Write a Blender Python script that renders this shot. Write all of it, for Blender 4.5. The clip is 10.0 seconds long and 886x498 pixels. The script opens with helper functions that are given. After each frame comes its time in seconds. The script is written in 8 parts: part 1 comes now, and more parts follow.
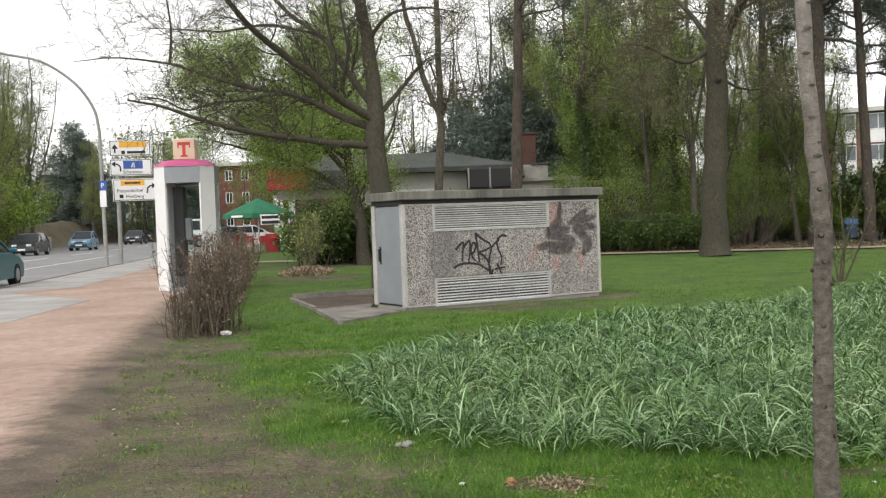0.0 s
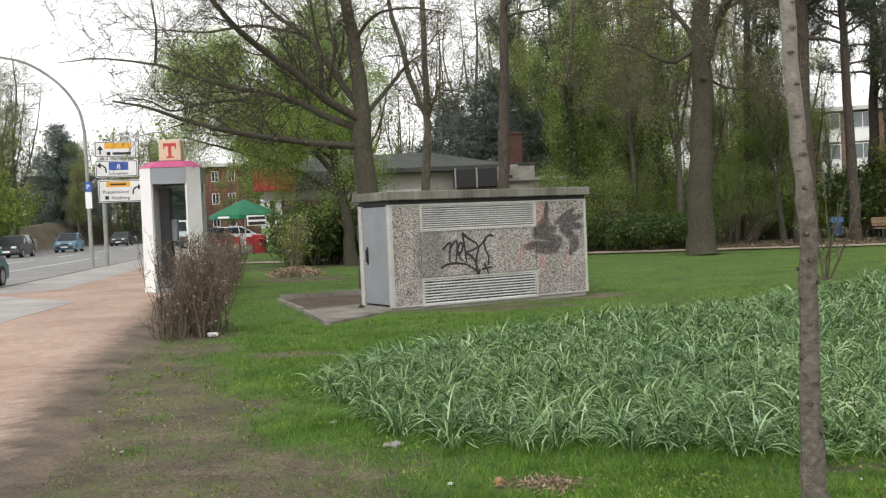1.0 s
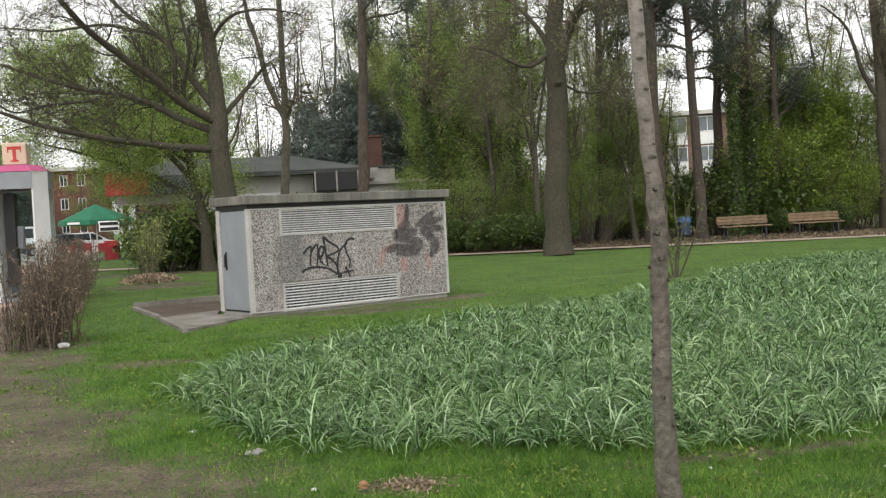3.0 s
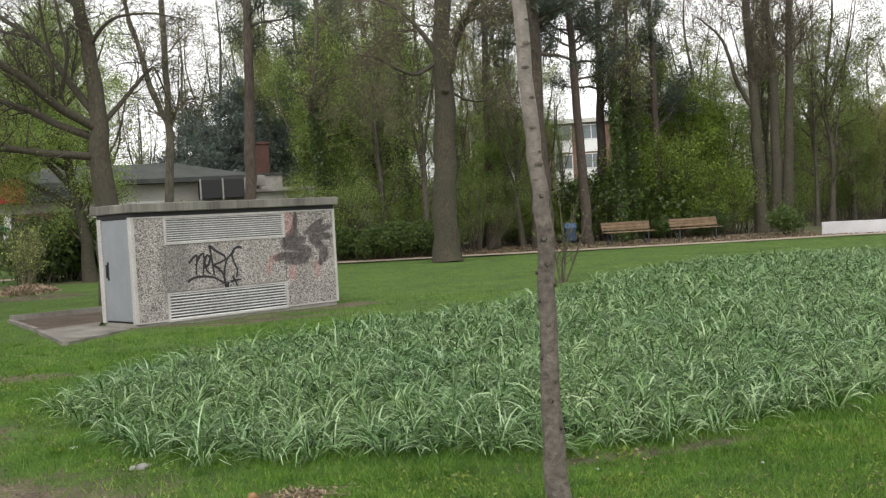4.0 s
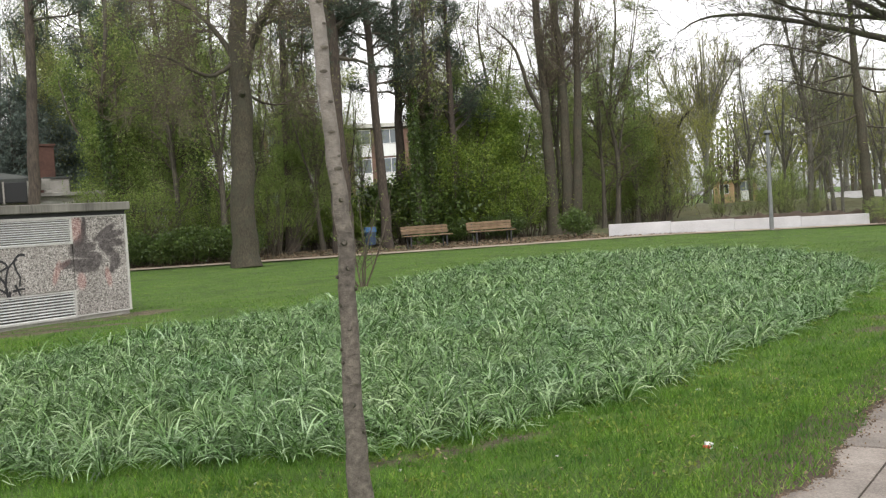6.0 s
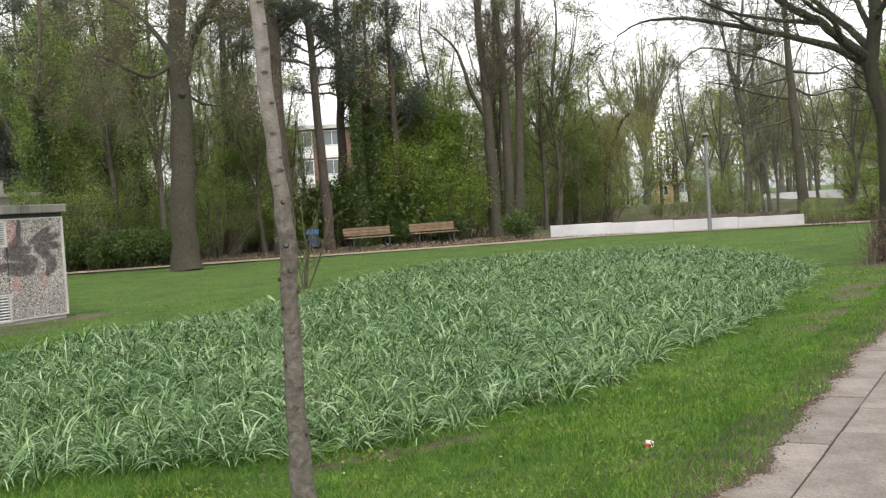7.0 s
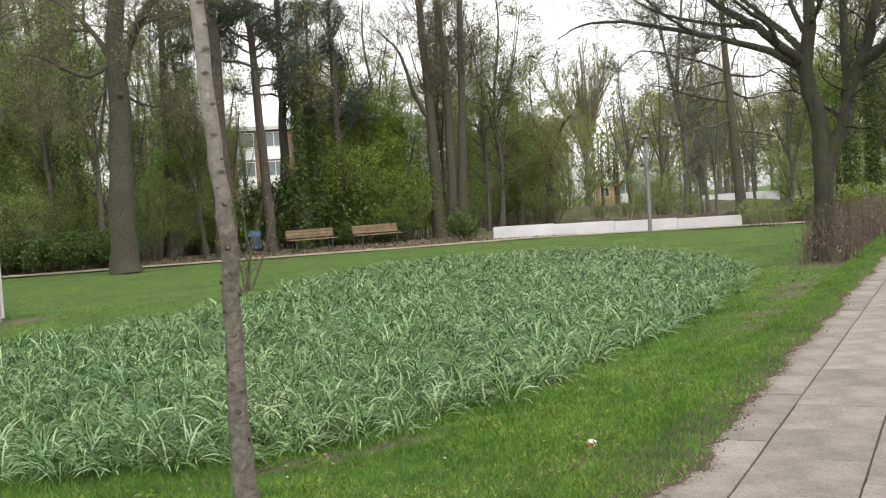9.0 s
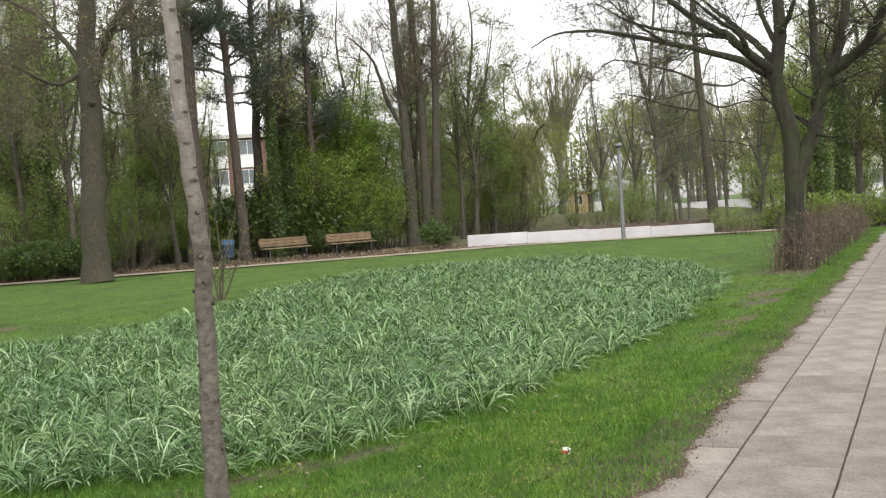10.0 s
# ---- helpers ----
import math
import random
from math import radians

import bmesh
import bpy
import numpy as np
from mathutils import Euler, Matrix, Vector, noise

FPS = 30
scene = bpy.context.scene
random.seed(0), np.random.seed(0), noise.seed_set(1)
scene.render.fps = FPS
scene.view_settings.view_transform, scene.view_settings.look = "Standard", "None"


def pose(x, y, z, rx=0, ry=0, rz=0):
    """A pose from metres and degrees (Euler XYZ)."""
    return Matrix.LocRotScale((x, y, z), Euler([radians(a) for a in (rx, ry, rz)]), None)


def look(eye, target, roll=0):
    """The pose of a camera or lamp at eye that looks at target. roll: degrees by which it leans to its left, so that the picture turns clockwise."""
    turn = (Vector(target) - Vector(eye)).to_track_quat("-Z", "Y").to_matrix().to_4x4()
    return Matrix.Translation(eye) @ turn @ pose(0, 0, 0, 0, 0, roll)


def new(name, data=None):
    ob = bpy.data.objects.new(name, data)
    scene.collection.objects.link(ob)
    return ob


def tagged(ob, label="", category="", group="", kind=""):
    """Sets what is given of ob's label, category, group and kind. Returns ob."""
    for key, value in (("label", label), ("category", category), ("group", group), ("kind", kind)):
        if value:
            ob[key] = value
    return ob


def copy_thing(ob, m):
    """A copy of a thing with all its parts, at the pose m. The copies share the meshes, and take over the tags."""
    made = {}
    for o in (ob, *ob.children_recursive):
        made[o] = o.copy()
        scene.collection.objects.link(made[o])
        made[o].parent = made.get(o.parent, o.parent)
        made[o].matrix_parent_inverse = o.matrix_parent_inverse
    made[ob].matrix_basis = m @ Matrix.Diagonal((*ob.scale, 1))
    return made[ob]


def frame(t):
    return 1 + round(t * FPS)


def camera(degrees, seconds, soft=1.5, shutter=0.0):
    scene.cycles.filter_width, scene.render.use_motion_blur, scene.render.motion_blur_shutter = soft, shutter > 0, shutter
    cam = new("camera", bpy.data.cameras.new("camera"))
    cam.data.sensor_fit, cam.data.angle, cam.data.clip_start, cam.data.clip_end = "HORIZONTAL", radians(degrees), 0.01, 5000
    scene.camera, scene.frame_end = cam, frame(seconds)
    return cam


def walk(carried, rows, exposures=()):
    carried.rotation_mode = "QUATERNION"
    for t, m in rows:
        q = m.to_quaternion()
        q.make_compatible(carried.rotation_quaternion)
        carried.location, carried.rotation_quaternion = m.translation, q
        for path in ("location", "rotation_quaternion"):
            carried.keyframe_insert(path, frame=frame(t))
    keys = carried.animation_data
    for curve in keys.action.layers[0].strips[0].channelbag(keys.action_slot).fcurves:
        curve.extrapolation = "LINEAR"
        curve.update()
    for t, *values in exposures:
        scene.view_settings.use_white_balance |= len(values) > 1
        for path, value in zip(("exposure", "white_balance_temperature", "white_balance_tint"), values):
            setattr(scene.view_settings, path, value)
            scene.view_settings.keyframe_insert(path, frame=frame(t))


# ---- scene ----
# ---- camera: it stands and turns ----
cam = camera(45.7, 10.0, soft=1.25)
PATH = [
    (0.0, 0.00, -1.60, 2.10),
    (0.5, -0.36, -1.62, 2.22),
    (1.0, -0.71, -1.62, 2.35),
    (1.5, -1.76, -1.64, 2.43),
    (2.0, -3.68, -1.72, 2.53),
    (2.5, -5.84, -1.82, 2.71),
    (4.0, -14.34, -1.73, 3.22),
    (4.5, -17.73, -1.82, 3.28),
    (5.0, -20.46, -1.85, 3.40),
    (5.5, -22.97, -1.99, 3.47),
    (6.0, -25.22, -2.14, 3.49),
    (7.5, -29.38, -2.26, 3.66),
    (8.0, -30.14, -2.28, 3.68),
    (8.5, -30.66, -2.28, 3.70),
    (9.0, -31.45, -2.35, 3.72),
    (9.5, -32.08, -2.15, 3.74),
    (10.0, -32.86, -1.99, 3.77),
]
walk(cam, [(t, pose(0, 0, 1.35, 90 + pitch, roll, yaw)) for t, yaw, pitch, roll in PATH],
     exposures=[(0.0, 0.86), (2.5, 0.86), (4.0, 0.9), (6.0, 1.04), (10.0, 1.17)])

# ---- overcast daylight ----
SUN_EL, SUN_AZ = 52, 200
world = bpy.data.worlds.new("overcast_sky")
scene.world = world
world.use_nodes = True
wn, wl = world.node_tree.nodes, world.node_tree.links
sky = wn.new("ShaderNodeTexSky")
sky.sky_type, sky.sun_disc = "NISHITA", False
sky.sun_elevation, sky.sun_rotation = radians(SUN_EL), radians(SUN_AZ)
sky.air_density, sky.dust_density, sky.ozone_density = 1.0, 1.5, 1.0
grey = wn.new("ShaderNodeHueSaturation")
grey.inputs["Saturation"].default_value = 0.0
wl.new(sky.outputs[0], grey.inputs["Color"])
wl.new(grey.outputs[0], wn["Background"].inputs["Color"])
wn["Background"].inputs["Strength"].default_value = 0.15
sun_data = bpy.data.lights.new("sun", "SUN")
sun_data.energy, sun_data.angle, sun_data.color = 0.6, radians(90), (1.0, 0.97, 0.92)
sun = new("sun", sun_data)
sun.matrix_basis = look((0, 0, 30), Vector((0, 0, 30)) - Vector((
    math.cos(radians(SUN_EL)) * math.sin(radians(SUN_AZ)), math.cos(radians(SUN_EL)) * math.cos(radians(SUN_AZ)), math.sin(radians(SUN_EL)))))


# ---- materials ----
def shader(name):
    m = bpy.data.materials.new(name)
    m.use_nodes = True
    return m, m.node_tree.nodes, m.node_tree.links, m.node_tree.nodes["Principled BSDF"]


def noise_tex(n, l, scale, detail=4.0, rough=0.6, vec=None):
    t = n.new("ShaderNodeTexNoise")
    t.inputs["Scale"].default_value, t.inputs["Detail"].default_value, t.inputs["Roughness"].default_value = scale, detail, rough
    if vec is None:
        vec = n.new("ShaderNodeTexCoord").outputs["Object"]
    l.new(vec, t.inputs["Vector"])
    return t.outputs["Fac"]


def ramp(n, l, fac, stops):
    r = n.new("ShaderNodeValToRGB")
    while len(r.color_ramp.elements) < len(stops):
        r.color_ramp.elements.new(0.5)
    for e, (p, c) in zip(r.color_ramp.elements, stops):
        e.position, e.color = p, (*c, 1)
    l.new(fac, r.inputs["Fac"])
    return r.outputs["Color"]


def mix(n, l, fac, a, b, how="MIX"):
    m = n.new("ShaderNodeMix")
    m.data_type, m.blend_type = "RGBA", how
    for i, v in ((0, fac), (6, a), (7, b)):
        if isinstance(v, (int, float)):
            m.inputs[i].default_value = v
        elif isinstance(v, tuple):
            m.inputs[i].default_value = (*v, 1)
        else:
            l.new(v, m.inputs[i])
    return m.outputs[2]


def math_node(n, l, op, a, b=0.0, clamp=False):
    m = n.new("ShaderNodeMath")
    m.operation, m.use_clamp = op, clamp
    for i, v in ((0, a), (1, b)):
        if isinstance(v, (int, float)):
            m.inputs[i].default_value = v
        else:
            l.new(v, m.inputs[i])
    return m.outputs[0]


def relief(n, l, p, fac, strength, distance=0.01):
    b = n.new("ShaderNodeBump")
    b.inputs["Strength"].default_value, b.inputs["Distance"].default_value = strength, distance
    l.new(fac, b.inputs["Height"])
    l.new(b.outputs[0], p.inputs["Normal"])


def surface(name, dark, light, scale=2.0, fine=40.0, rough=0.8, metal=0.0, bump=0.3, depth=0.01, grain=0.35, spread=(0.3, 0.7), vary=0.0):
    """Two scales of variation: broad stains between dark and light, and a fine grain with relief."""
    m, n, l, p = shader(name)
    c = ramp(n, l, noise_tex(n, l, scale, 5), [(spread[0], dark), (spread[1], light)])
    f = noise_tex(n, l, fine, 3)
    g = ramp(n, l, f, [(0.25, (1 - grain,) * 3), (0.75, (1.0,) * 3)])
    c = mix(n, l, 1.0, c, g, "MULTIPLY")
    if vary:
        o = n.new("ShaderNodeObjectInfo")
        c = mix(n, l, 1.0, c, ramp(n, l, o.outputs["Random"], [(0, (1 - vary,) * 3), (1, (1.0, 1.0, 1.0))]), "MULTIPLY")
    l.new(c, p.inputs["Base Color"])
    p.inputs["Roughness"].default_value, p.inputs["Metallic"].default_value = rough, metal
    if bump:
        relief(n, l, p, f, bump, depth)
    return m


def leafy(name, stops, through_light=0.35, rough=0.55, vary=0.0):
    """Leaves: each its own shade, with some light passing through."""
    m, n, l, p = shader(name)
    geo = n.new("ShaderNodeNewGeometry")
    c = ramp(n, l, geo.outputs["Random Per Island"], stops)
    if vary:
        o = n.new("ShaderNodeObjectInfo")
        c = mix(n, l, 1.0, c, ramp(n, l, o.outputs["Random"], [(0, (1 - vary, 1 - vary, 1 - vary)), (1, (1.0, 1.0, 1.0))]), "MULTIPLY")
    l.new(c, p.inputs["Base Color"])
    p.inputs["Roughness"].default_value = rough
    t = n.new("ShaderNodeBsdfTranslucent")
    l.new(c, t.inputs["Color"])
    s = n.new("ShaderNodeMixShader")
    s.inputs[0].default_value = through_light
    l.new(p.outputs[0], s.inputs[1])
    l.new(t.outputs[0], s.inputs[2])
    l.new(s.outputs[0], n["Material Output"].inputs["Surface"])
    return m


def plain(name, colour, rough=0.5, metal=0.0, wear=0.15):
    return surface(name, tuple(v * (1 - wear) for v in colour), colour, 3.0, 60.0, rough, metal, 0.05, 0.002, wear)


def bark_mat(name, dark, light, moss=None, zs=0.25):
    m, n, l, p = shader(name)
    tc = n.new("ShaderNodeTexCoord")
    mp = n.new("ShaderNodeMapping")
    mp.inputs["Scale"].default_value = (1, 1, zs)
    l.new(tc.outputs["Object"], mp.inputs["Vector"])
    f = noise_tex(n, l, 22, 5, 0.7, mp.outputs[0])
    c = ramp(n, l, f, [(0.32, dark), (0.68, light)])
    big = noise_tex(n, l, 1.3, 3)
    c = mix(n, l, 1.0, c, ramp(n, l, big, [(0.3, (0.7, 0.7, 0.7)), (0.7, (1.1, 1.1, 1.1))]), "MULTIPLY")
    if moss:
        k = ramp(n, l, noise_tex(n, l, 2.5, 4), [(0.45, (0, 0, 0)), (0.65, (0.8, 0.8, 0.8))])
        c = mix(n, l, k, c, moss)
    l.new(c, p.inputs["Base Color"])
    p.inputs["Roughness"].default_value = 0.9
    relief(n, l, p, f, 0.7, 0.03)
    return m


M_BARK = bark_mat("bark_grey_brown", (0.03, 0.025, 0.016), (0.094, 0.079, 0.052), (0.05, 0.048, 0.032), 0.5)
M_BARK_MOSS = bark_mat("bark_mossy", (0.014, 0.012, 0.008), (0.05, 0.042, 0.028), (0.038, 0.046, 0.015))
M_BARK_DARK = bark_mat("bark_dark", (0.045, 0.039, 0.029), (0.135, 0.117, 0.087))
M_BARK_PINE = bark_mat("bark_pine", (0.036, 0.028, 0.022), (0.105, 0.08, 0.062))
M_SAPLING = bark_mat("bark_sapling", (0.06, 0.05, 0.041), (0.2, 0.172, 0.14), None, 1.1)
# Lightened bark: the air haze of distance is put into its colour.
M_BARK_PALE = bark_mat("bark_pale_hazed", (0.1, 0.098, 0.08), (0.2, 0.195, 0.16))

def pale_above(m, z0, z1, colour):
    """Young bark grows smoother and paler up the stem."""
    n, l = m.node_tree.nodes, m.node_tree.links
    p = n["Principled BSDF"]
    c = p.inputs["Base Color"].links[0].from_socket
    tc = n.new("ShaderNodeTexCoord")
    xyz = n.new("ShaderNodeSeparateXYZ")
    l.new(tc.outputs["Object"], xyz.inputs[0])
    k = math_node(n, l, "MULTIPLY", math_node(n, l, "SUBTRACT", xyz.outputs[2], z0), 1.0 / (z1 - z0), True)
    k = math_node(n, l, "MULTIPLY", k, noise_tex(n, l, 14, 5, 0.7))
    l.new(mix(n, l, k, c, colour), p.inputs["Base Color"])


pale_above(M_SAPLING, 1.2, 2.2, (0.34, 0.312, 0.28))
M_TWIG = surface("twig_brown", (0.065, 0.052, 0.036), (0.15, 0.122, 0.086), 3, 50, 0.9)
# Pale for light stems and willow; on distant trees it stands in for haze.
M_TWIG_PALE = surface("twig_pale_and_hazed", (0.13, 0.12, 0.07), (0.24, 0.22, 0.13), 3, 50, 0.9)
# Grey bark and twigs, lightened to paint in haze and sky glare.
M_BARK_GREY = bark_mat("bark_grey_hazed", (0.06, 0.056, 0.044), (0.15, 0.142, 0.112))
M_TWIG_GREY = surface("twig_grey_hazed", (0.1, 0.092, 0.068), (0.21, 0.195, 0.15), 3, 50, 0.9)
M_TWIG_HEDGE = surface("twig_hedge", (0.055, 0.042, 0.03), (0.18, 0.14, 0.1), 5, 50, 0.9)
M_LEAF_YOUNG = leafy("leaf_young_green", [(0, (0.123, 0.193, 0.0396)), (0.6, (0.255, 0.358, 0.0803)), (1, (0.429, 0.517, 0.154))], 0.5, 0.55, 0.3)
M_LEAF_OLIVE = leafy("leaf_olive", [(0, (0.142, 0.178, 0.05)), (0.6, (0.262, 0.31, 0.09)), (1, (0.42, 0.45, 0.155))], 0.5, 0.6, 0.3)
M_LEAF_FRESH = leafy("leaf_fresh_green", [(0, (0.0896, 0.151, 0.0202)), (0.6, (0.207, 0.302, 0.0403)), (1, (0.37, 0.47, 0.084))], 0.45, 0.5, 0.25)
M_LEAF_DARK = leafy("leaf_evergreen", [(0, (0.041, 0.0683, 0.0155)), (0.7, (0.091, 0.146, 0.0309)), (1, (0.164, 0.237, 0.0546))], 0.35, 0.35, 0.25)
M_NEEDLE = leafy("needles_dark", [(0, (0.0336, 0.0504, 0.0348)), (0.7, (0.0672, 0.096, 0.0624)), (1, (0.12, 0.156, 0.0984))], 0.2, 0.6, 0.2)
M_NEEDLE_BLUE = leafy("needles_blue_grey", [(0, (0.06, 0.0825, 0.072)), (0.7, (0.12, 0.158, 0.132)), (1, (0.21, 0.255, 0.21))], 0.2, 0.6, 0.2)
M_BANK = surface("leaf_littered_bank", (0.075, 0.062, 0.036), (0.16, 0.13, 0.082), 0.6, 6, 0.95, 0, 0.5, 0.1)
M_ROUGHBANK = surface("rough_grass_bank", (0.06, 0.065, 0.026), (0.16, 0.15, 0.075), 0.9, 9, 0.95, 0, 0.5, 0.08)
M_BRICK_OLD = surface("brick_sooty", (0.055, 0.027, 0.02), (0.12, 0.058, 0.042), 1.2, 14, 0.9)
M_LEAF_LIME = leafy("leaf_lime", [(0, (0.2, 0.25, 0.05)), (0.6, (0.36, 0.43, 0.11)), (1, (0.52, 0.58, 0.22))], 0.4, 0.55)
M_LEAF_HEDGE = leafy("leaf_hedge_green", [(0, (0.12, 0.19, 0.03)), (0.6, (0.22, 0.31, 0.055)), (1, (0.36, 0.45, 0.11))], 0.4, 0.55)
M_LEAF_WILLOW = leafy("leaf_willow", [(0, (0.17, 0.2, 0.03)), (1, (0.33, 0.36, 0.07))], 0.45, 0.6)
# Palest stop paints sky gloss on the leaves; darkest stop deepens the shaded gaps.
M_STRAP = leafy("leaf_strap_blue_green", [(0, (0.024, 0.062, 0.009)), (0.35, (0.068, 0.145, 0.03)), (0.7, (0.165, 0.28, 0.095)), (1, (0.41, 0.53, 0.31))], 0.14, 0.32)
M_GRASS = leafy("grass_blade", [(0, (0.063, 0.14, 0.012)), (0.6, (0.128, 0.258, 0.025)), (0.95, (0.215, 0.36, 0.052)), (1, (0.415, 0.39, 0.146))], 0.45, 0.5)


def patchy(m, scale, stops):
    """Broad patches over a leafy material."""
    n, l = m.node_tree.nodes, m.node_tree.links
    p = n["Principled BSDF"]
    t = [x for x in n if x.bl_idname == "ShaderNodeBsdfTranslucent"][0]
    c = p.inputs["Base Color"].links[0].from_socket
    c = mix(n, l, 1.0, c, ramp(n, l, noise_tex(n, l, scale, 5, 0.65), stops), "MULTIPLY")
    l.new(c, p.inputs["Base Color"])
    l.new(c, t.inputs["Color"])


patchy(M_GRASS, 1.1, [(0.3, (0.55, 0.62, 0.5)), (0.5, (0.95, 0.95, 0.95)), (0.68, (1.3, 1.15, 1.2))])
patchy(M_GRASS, 5.0, [(0.36, (0.5, 0.68, 0.55)), (0.52, (0.95, 1.0, 1.0)), (0.7, (1.15, 1.15, 1.15))])
patchy(M_STRAP, 0.8, [(0.3, (0.75, 0.85, 0.9)), (0.65, (1.1, 1.05, 1.0))])
M_DEADLEAF = leafy("dead_leaf", [(0, (0.08, 0.05, 0.032)), (0.7, (0.2, 0.135, 0.085)), (1, (0.36, 0.28, 0.19))], 0.1, 0.8)

M_ASPHALT = surface("asphalt_worn", (0.215, 0.212, 0.215), (0.31, 0.305, 0.3), 0.5, 60, 0.85, 0, 0.3, 0.004)
M_CONC_PATCH = surface("pale_paving", (0.31, 0.295, 0.28), (0.5, 0.475, 0.45), 0.8, 60, 0.9)
M_GRAVELPATH = surface("path_beige_grit", (0.32, 0.26, 0.19), (0.46, 0.38, 0.29), 0.8, 60, 0.95)
M_SLAB = surface("concrete_slab", (0.235, 0.2, 0.175), (0.45, 0.39, 0.342), 3.5, 85, 0.9, 0, 0.6, 0.006, 0.5, (0.3, 0.7), 0.25)
M_JOINT = surface("joint_soil", (0.035, 0.028, 0.02), (0.085, 0.066, 0.048), 6, 60, 0.95)
M_KERB = surface("kerb_stone", (0.25, 0.24, 0.23), (0.4, 0.39, 0.37), 1.0, 40, 0.85)
M_SOIL = surface("bare_soil", (0.055, 0.038, 0.026), (0.125, 0.09, 0.063), 2.0, 30, 0.95, 0, 0.6, 0.02)
M_WHITEWALL = surface("white_wall_render", (0.5, 0.485, 0.49), (0.68, 0.66, 0.67), 0.9, 30, 0.85, 0, 0.2, 0.004)
M_CONCRETE = surface("concrete_grey", (0.26, 0.245, 0.22), (0.4, 0.375, 0.34), 1.6, 30, 0.9, 0, 0.3, 0.004)
M_APRON = surface("concrete_dirty", (0.13, 0.115, 0.095), (0.31, 0.285, 0.25), 1.9, 30, 0.9, 0, 0.4, 0.006)
M_WOOD = surface("bench_wood", (0.17, 0.11, 0.06), (0.31, 0.21, 0.125), 4, 60, 0.75, 0, 0.3, 0.003, 0.3, (0.3, 0.7), 0.25)
M_STEEL_DARK = plain("dark_painted_steel", (0.035, 0.035, 0.038), 0.5)
M_GALV = surface("galvanised_steel", (0.16, 0.165, 0.165), (0.25, 0.255, 0.25), 3, 30, 0.6, 0.2, 0.1, 0.002)
M_POLE = surface("painted_grey_pole", (0.27, 0.27, 0.25), (0.38, 0.38, 0.355), 2, 30, 0.6)
M_WHITE = plain("white_paint", (0.78, 0.77, 0.76), 0.4, 0, 0.08)
M_BOOTHGREY = plain("booth_grey", (0.3, 0.32, 0.34), 0.45)
M_MAGENTA = plain("magenta_paint", (0.58, 0.1, 0.25), 0.45)
M_ORANGEBALL = plain("orange_brown_skin", (0.42, 0.22, 0.1), 0.6, 0, 0.3)
M_CREAM = plain("cream_acrylic", (0.75, 0.58, 0.42), 0.35, 0, 0.1)
M_RED = plain("red_paint", (0.4, 0.022, 0.026), 0.5, 0, 0.3)
M_REDFLAG = plain("red_shape", (0.62, 0.06, 0.05), 0.5)
M_GREENCLOTH = surface("green_canvas", (0.015, 0.13, 0.065), (0.025, 0.2, 0.1), 2, 50, 0.85)
M_ORANGE = plain("orange_panel", (0.85, 0.42, 0.03), 0.5)
M_BLUE = plain("blue_panel", (0.03, 0.1, 0.38), 0.5)
# Real black paint, and also the painted shade in the substation's gaps.
M_BLACK = plain("black_paint_and_gap_shade", (0.012, 0.012, 0.013), 0.6)
M_SPRAY = plain("black_spray_line", (0.02, 0.019, 0.022), 0.7)
M_DARKGLASS = plain("dark_glass", (0.02, 0.024, 0.028), 0.08, 0, 0.05)
# Light grey base colour paints the sky's reflection into the panes.
M_PALEGLASS = plain("sky_toned_glass", (0.2, 0.22, 0.24), 0.1, 0, 0.1)
M_RUBBER = plain("tyre_rubber", (0.02, 0.02, 0.02), 0.85)
M_ALLOY = plain("wheel_alloy", (0.45, 0.46, 0.47), 0.35, 0.8)
M_LAMPGLASS = plain("headlamp_glass", (0.7, 0.72, 0.74), 0.12)
M_ROOFFELT = surface("roof_felt", (0.045, 0.05, 0.045), (0.09, 0.095, 0.087), 0.8, 12, 0.9)
M_BRICK = surface("brick_red", (0.1, 0.042, 0.03), (0.19, 0.085, 0.06), 1.2, 14, 0.9)
M_BRICK_BROWN = surface("brick_brown", (0.15, 0.085, 0.065), (0.25, 0.15, 0.115), 1.2, 14, 0.9)
M_RENDER = surface("pale_render", (0.5, 0.48, 0.44), (0.66, 0.64, 0.59), 0.7, 20, 0.9)
M_YELLOWRENDER = surface("ochre_render", (0.5, 0.32, 0.18), (0.62, 0.42, 0.25), 0.7, 20, 0.9)
M_BLUEBIN = plain("blue_bin_plastic", (0.04, 0.12, 0.28), 0.5)
M_BINBODY = plain("blue_grey_bin_body", (0.035, 0.06, 0.11), 0.5)
M_PAPER = plain("white_litter", (0.72, 0.72, 0.7), 0.7)


def glass_mat():
    m, n, l, p = shader("booth_glass")
    p.inputs["Base Color"].default_value = (0.75, 0.82, 0.8, 1)
    p.inputs["Roughness"].default_value, p.inputs["Transmission Weight"].default_value, p.inputs["IOR"].default_value = 0.03, 1.0, 1.05
    return m


M_GLASS = glass_mat()


